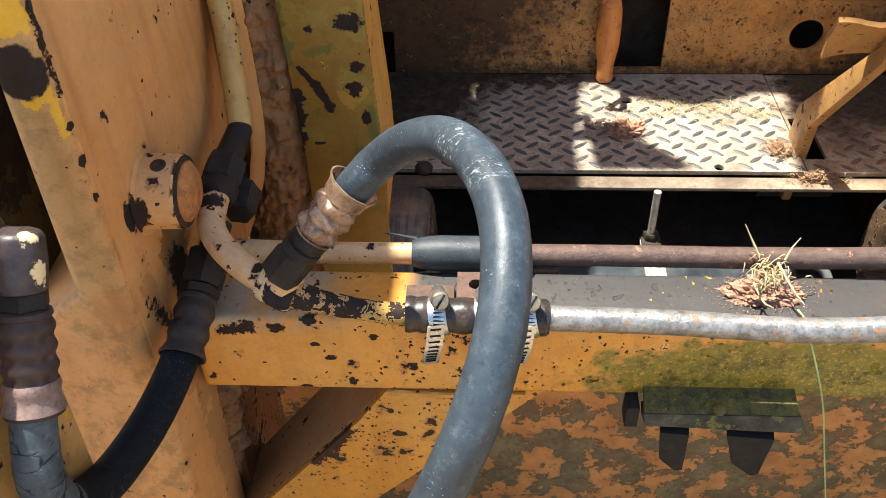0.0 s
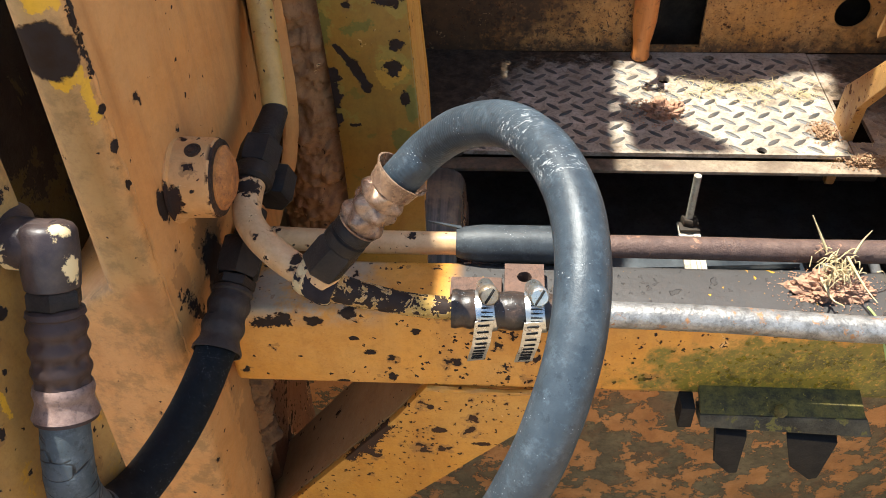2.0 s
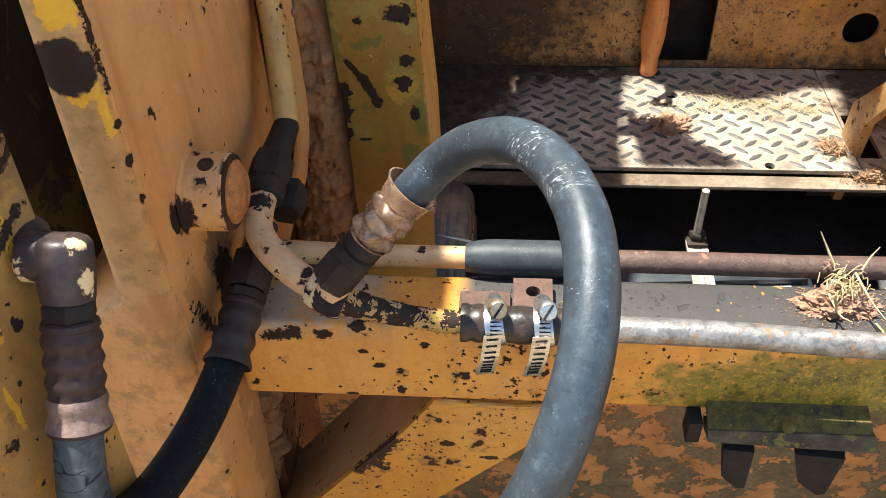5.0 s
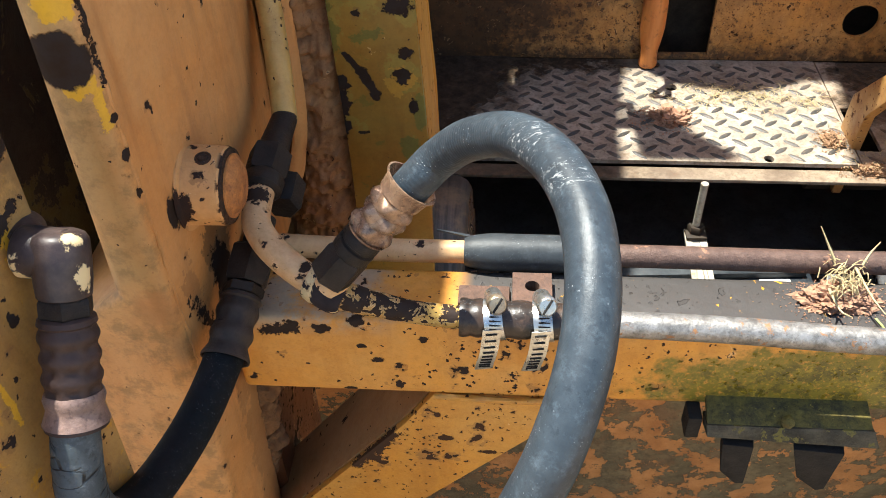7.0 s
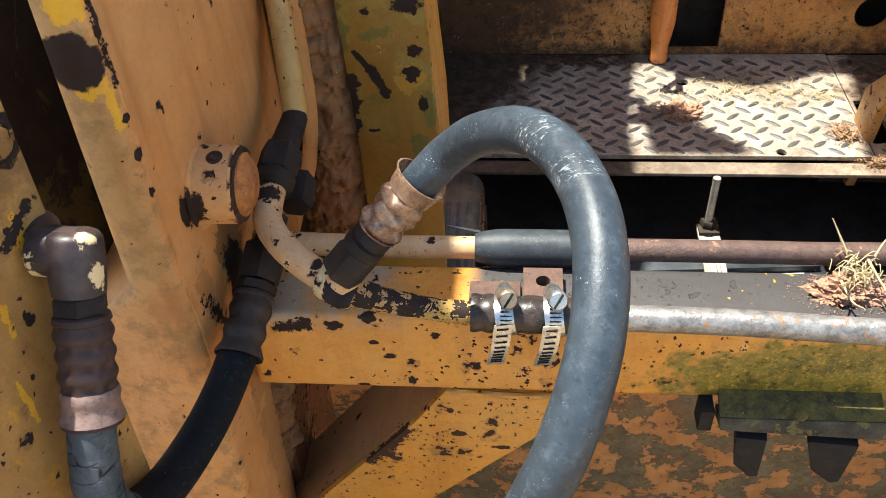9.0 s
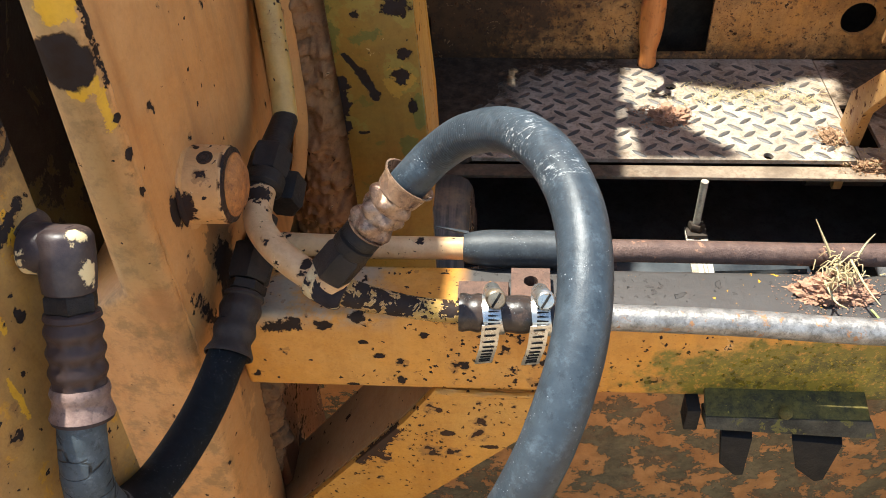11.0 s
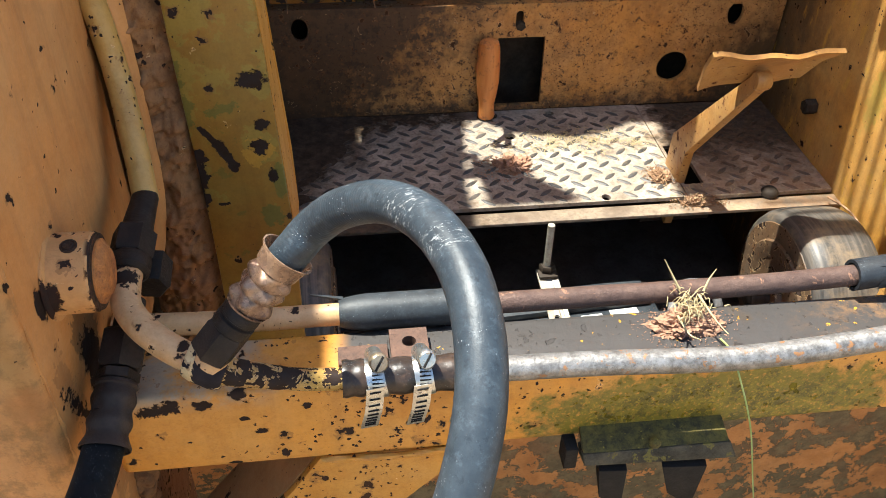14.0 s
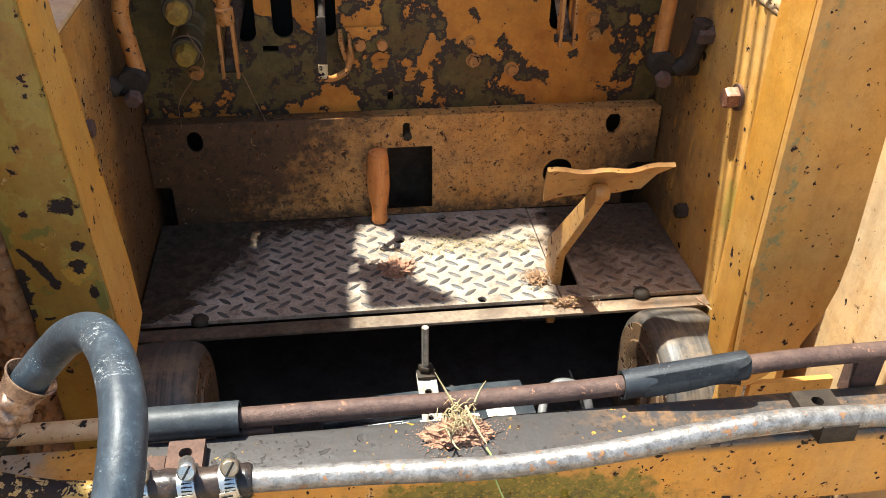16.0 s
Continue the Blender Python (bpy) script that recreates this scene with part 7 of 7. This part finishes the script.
# ---------------------------------------------------------------- dirt, straw, grass
clod = Thing("grass_clod", (0.045, 0.566, 0.6145), "lump of red clay and dry grass on the beam", "clod")
part("clay", crumble((0.038, 0.560, 0.613), (0.026, 0.015, 0.013), 7), M_CLAY, clod)
part("loose_soil", crumbs((0.038, 0.560, 0.6145), (0.028, 0.017, 0.010), 420, 5, 0.0004, 0.0010), M_CLAY, clod, "loose clay grains", kind="stuff")
gr = random.Random(12)
runs = []
for i in range(90):
    a = gr.uniform(0, 6.28)
    r = gr.uniform(0.003, 0.011)
    p0 = Vector((0.040 + gr.gauss(0, 0.006), 0.563 + gr.gauss(0, 0.005), 0.624 + gr.uniform(-0.002, 0.010)))
    p2 = p0 + Vector((math.cos(a) * r, math.sin(a) * r, gr.uniform(-0.007, 0.004)))
    runs.append([p0, (p0 + p2) / 2 + Vector((0, 0, 0.003)), p2])
part("straw", blades(runs, width=0.00045), M_STRAW, clod, "tangled dry straw")
part("stem", blades([[(0.034, 0.556, 0.622), (0.029, 0.548, 0.634), (0.022, 0.540, 0.640)], [(0.036, 0.575, 0.632), (0.031, 0.580, 0.641), (0.026, 0.584, 0.650)], [(0.052, 0.574, 0.630), (0.056, 0.578, 0.637), (0.060, 0.580, 0.643)],
                      [(0.044, 0.565, 0.636), (0.050, 0.548, 0.630), (0.054, 0.536, 0.629)], [(0.030, 0.558, 0.626), (0.034, 0.545, 0.622), (0.036, 0.534, 0.628)]], width=0.0010), M_STRAW, clod)
blade = Thing("hanging_grass", (0.062, 0.531, 0.60), "long green stalk of grass hanging over the beam", "grass stalk")
part("blade", tube(spline([(0.056, 0.546, 0.6150), (0.058, 0.536, 0.6155), (0.0575, 0.520, 0.613), (0.0735, 0.513, 0.569), (0.0905, 0.512, 0.508), (0.110, 0.511, 0.438), (0.122, 0.511, 0.400)], 8), lambda s: 0.0007 * (1 - 0.4 * s), 6), M_GREENBLADE, blade)

for name, q, size, count, seed in (("clay_crumbs", (0.028, 1.062, 0.401), (0.036, 0.026, 0.010), 70, 21), ("dirt_heap", (0.212, 1.022, 0.401), (0.020, 0.022, 0.010), 40, 22), ("dirt_heap", (0.243, 0.975, 0.396), (0.034, 0.013, 0.009), 50, 23)):
    t = Thing(name, q, "loose reddish clay crumbs on the tread plate", "dirt", group="dirt on the floor", kind="stuff")
    clay = name == "clay_crumbs"
    part("heap", crumble((q[0] + (0.008 if clay else 0.0), q[1], q[2] - 0.001), (size[0] * 0.72, size[1] * 0.85, 0.017 if clay else 0.010), seed), M_CLAY if clay else M_DIRT, t)
    part("crumbs", crumbs(q, size, count * 5, seed, 0.0005, 0.0022), M_CLAY if name == "clay_crumbs" else M_DIRT, t)
st = Thing("straw_litter", (0.13, 1.11, 0.401), "dry straw and chaff scattered on the tread plate", "straw", kind="stuff")
runs = []
for i in range(300):
    x, y = gr.gauss(0.125, 0.052), gr.gauss(1.108, 0.017)
    if not (-0.05 < x < 0.225 and 1.0 < y < 1.19):
        continue
    a, r = gr.uniform(0, 6.28), gr.uniform(0.002, 0.007)
    z = 0.4015 + gr.uniform(0, 0.002)
    runs.append([(x, y, z), (x + r * math.cos(a), y + r * math.sin(a), z + 0.002), (x + 2 * r * math.cos(a + 0.3), y + 2 * r * math.sin(a + 0.3), z)])
for i in range(40):
    x, y = gr.gauss(0.235, 0.03), max(0.972, gr.gauss(0.985, 0.014))
    a, r = gr.uniform(0, 6.28), gr.uniform(0.002, 0.005)
    runs.append([(x, y, 0.404), (x + r * math.cos(a), y + r * math.sin(a), 0.406), (x + 2 * r * math.cos(a), y + 2 * r * math.sin(a), 0.404)])
part("straw", blades(runs, width=0.0004), M_STRAW, st)
for x, y, w, h in ((0.100, 1.118, 0.024, 0.014), (0.150, 1.112, 0.030, 0.012), (0.205, 1.10, 0.02, 0.014)):
    part("chaff", crumbs((x, y, 0.4012), (w, h, 0.0015), 420, int(1000 * x), 0.0004, 0.0011), M_STRAW, st, "tan chaff and dust")
wire = Thing("thin_wire", (-0.21, 1.2, 0.55), "thin bent straw-like wire hanging before the panel", "wire")
part("wire", tube(spline([(-0.195, 1.150, 0.690), (-0.180, 1.150, 0.655), (-0.200, 1.165, 0.625), (-0.222, 1.180, 0.590), (-0.226, 1.190, 0.552)], 8), 0.0005, 6), M_DIRT, wire)
part("wire", tube(spline([(-0.140, 1.150, 0.645), (-0.130, 1.170, 0.600), (-0.120, 1.192, 0.555)], 8), 0.0005, 6), M_DIRT, wire)

weeds = Thing("weeds", (0.3, 0.6, 0.0), "dark green weeds on the ground under the machine", "weeds", kind="stuff")
wd = random.Random(31)
bm = bmesh.new()
for i in range(10000):
    x, y = wd.uniform(-0.5, 1.7), wd.uniform(0.30, 0.95)
    h, a = wd.uniform(0.015, 0.085), wd.uniform(0, 6.28)
    lean = Vector((math.cos(a), math.sin(a), 0)) * h * wd.uniform(0.2, 0.9)
    across = Vector((-math.sin(a), math.cos(a), 0)) * wd.uniform(0.002, 0.010)
    q = Vector((x, y, -0.01))
    m1, m2 = q + lean * 0.45 + Vector((0, 0, h * 0.6)), q + lean + Vector((0, 0, h))
    v = [bm.verts.new(p) for p in (q - across * 0.4, q + across * 0.4, m1 - across, m1 + across, m2)]
    bm.faces.new((v[0], v[1], v[3], v[2]))
    bm.faces.new((v[2], v[3], v[4]))
part("leaves", bm, M_LEAF, weeds)

for x, y, w, d, turn in ((-0.302, 1.190, 0.028, 0.026, 0.4), (0.440, 1.220, 0.034, 0.036, -0.3)):
    flap_t = Thing("rubber_flap", (x, y, 0.765), "crumpled torn piece of dark rubber on the fender corner", "rubber scrap", group="torn rubber on the fenders")
    fb = bmesh.new()
    bmesh.ops.create_grid(fb, x_segments=22, y_segments=16, size=0.5)
    for v in fb.verts:
        u, k = v.co.x * 2, v.co.y * 2
        edge_ = 1.0 - 0.28 * abs(noise.noise(Vector((u * 2.3, k * 2.3, x * 9))))
        px, py = u * w * edge_, k * d * edge_
        v.co = (x + px * math.cos(turn) - py * math.sin(turn), y + px * math.sin(turn) + py * math.cos(turn), 0.7668 + 0.012 * max(0.0, noise.noise(Vector((u * 1.7, k * 1.7, x * 5))) + 0.25) * (1 - 0.5 * u * u))
    bmesh.ops.solidify(fb, geom=fb.faces[:], thickness=0.002)
    part("rubber_sheet", fb, M_CABLE if x < 0 else M_SLEEVE, flap_t)
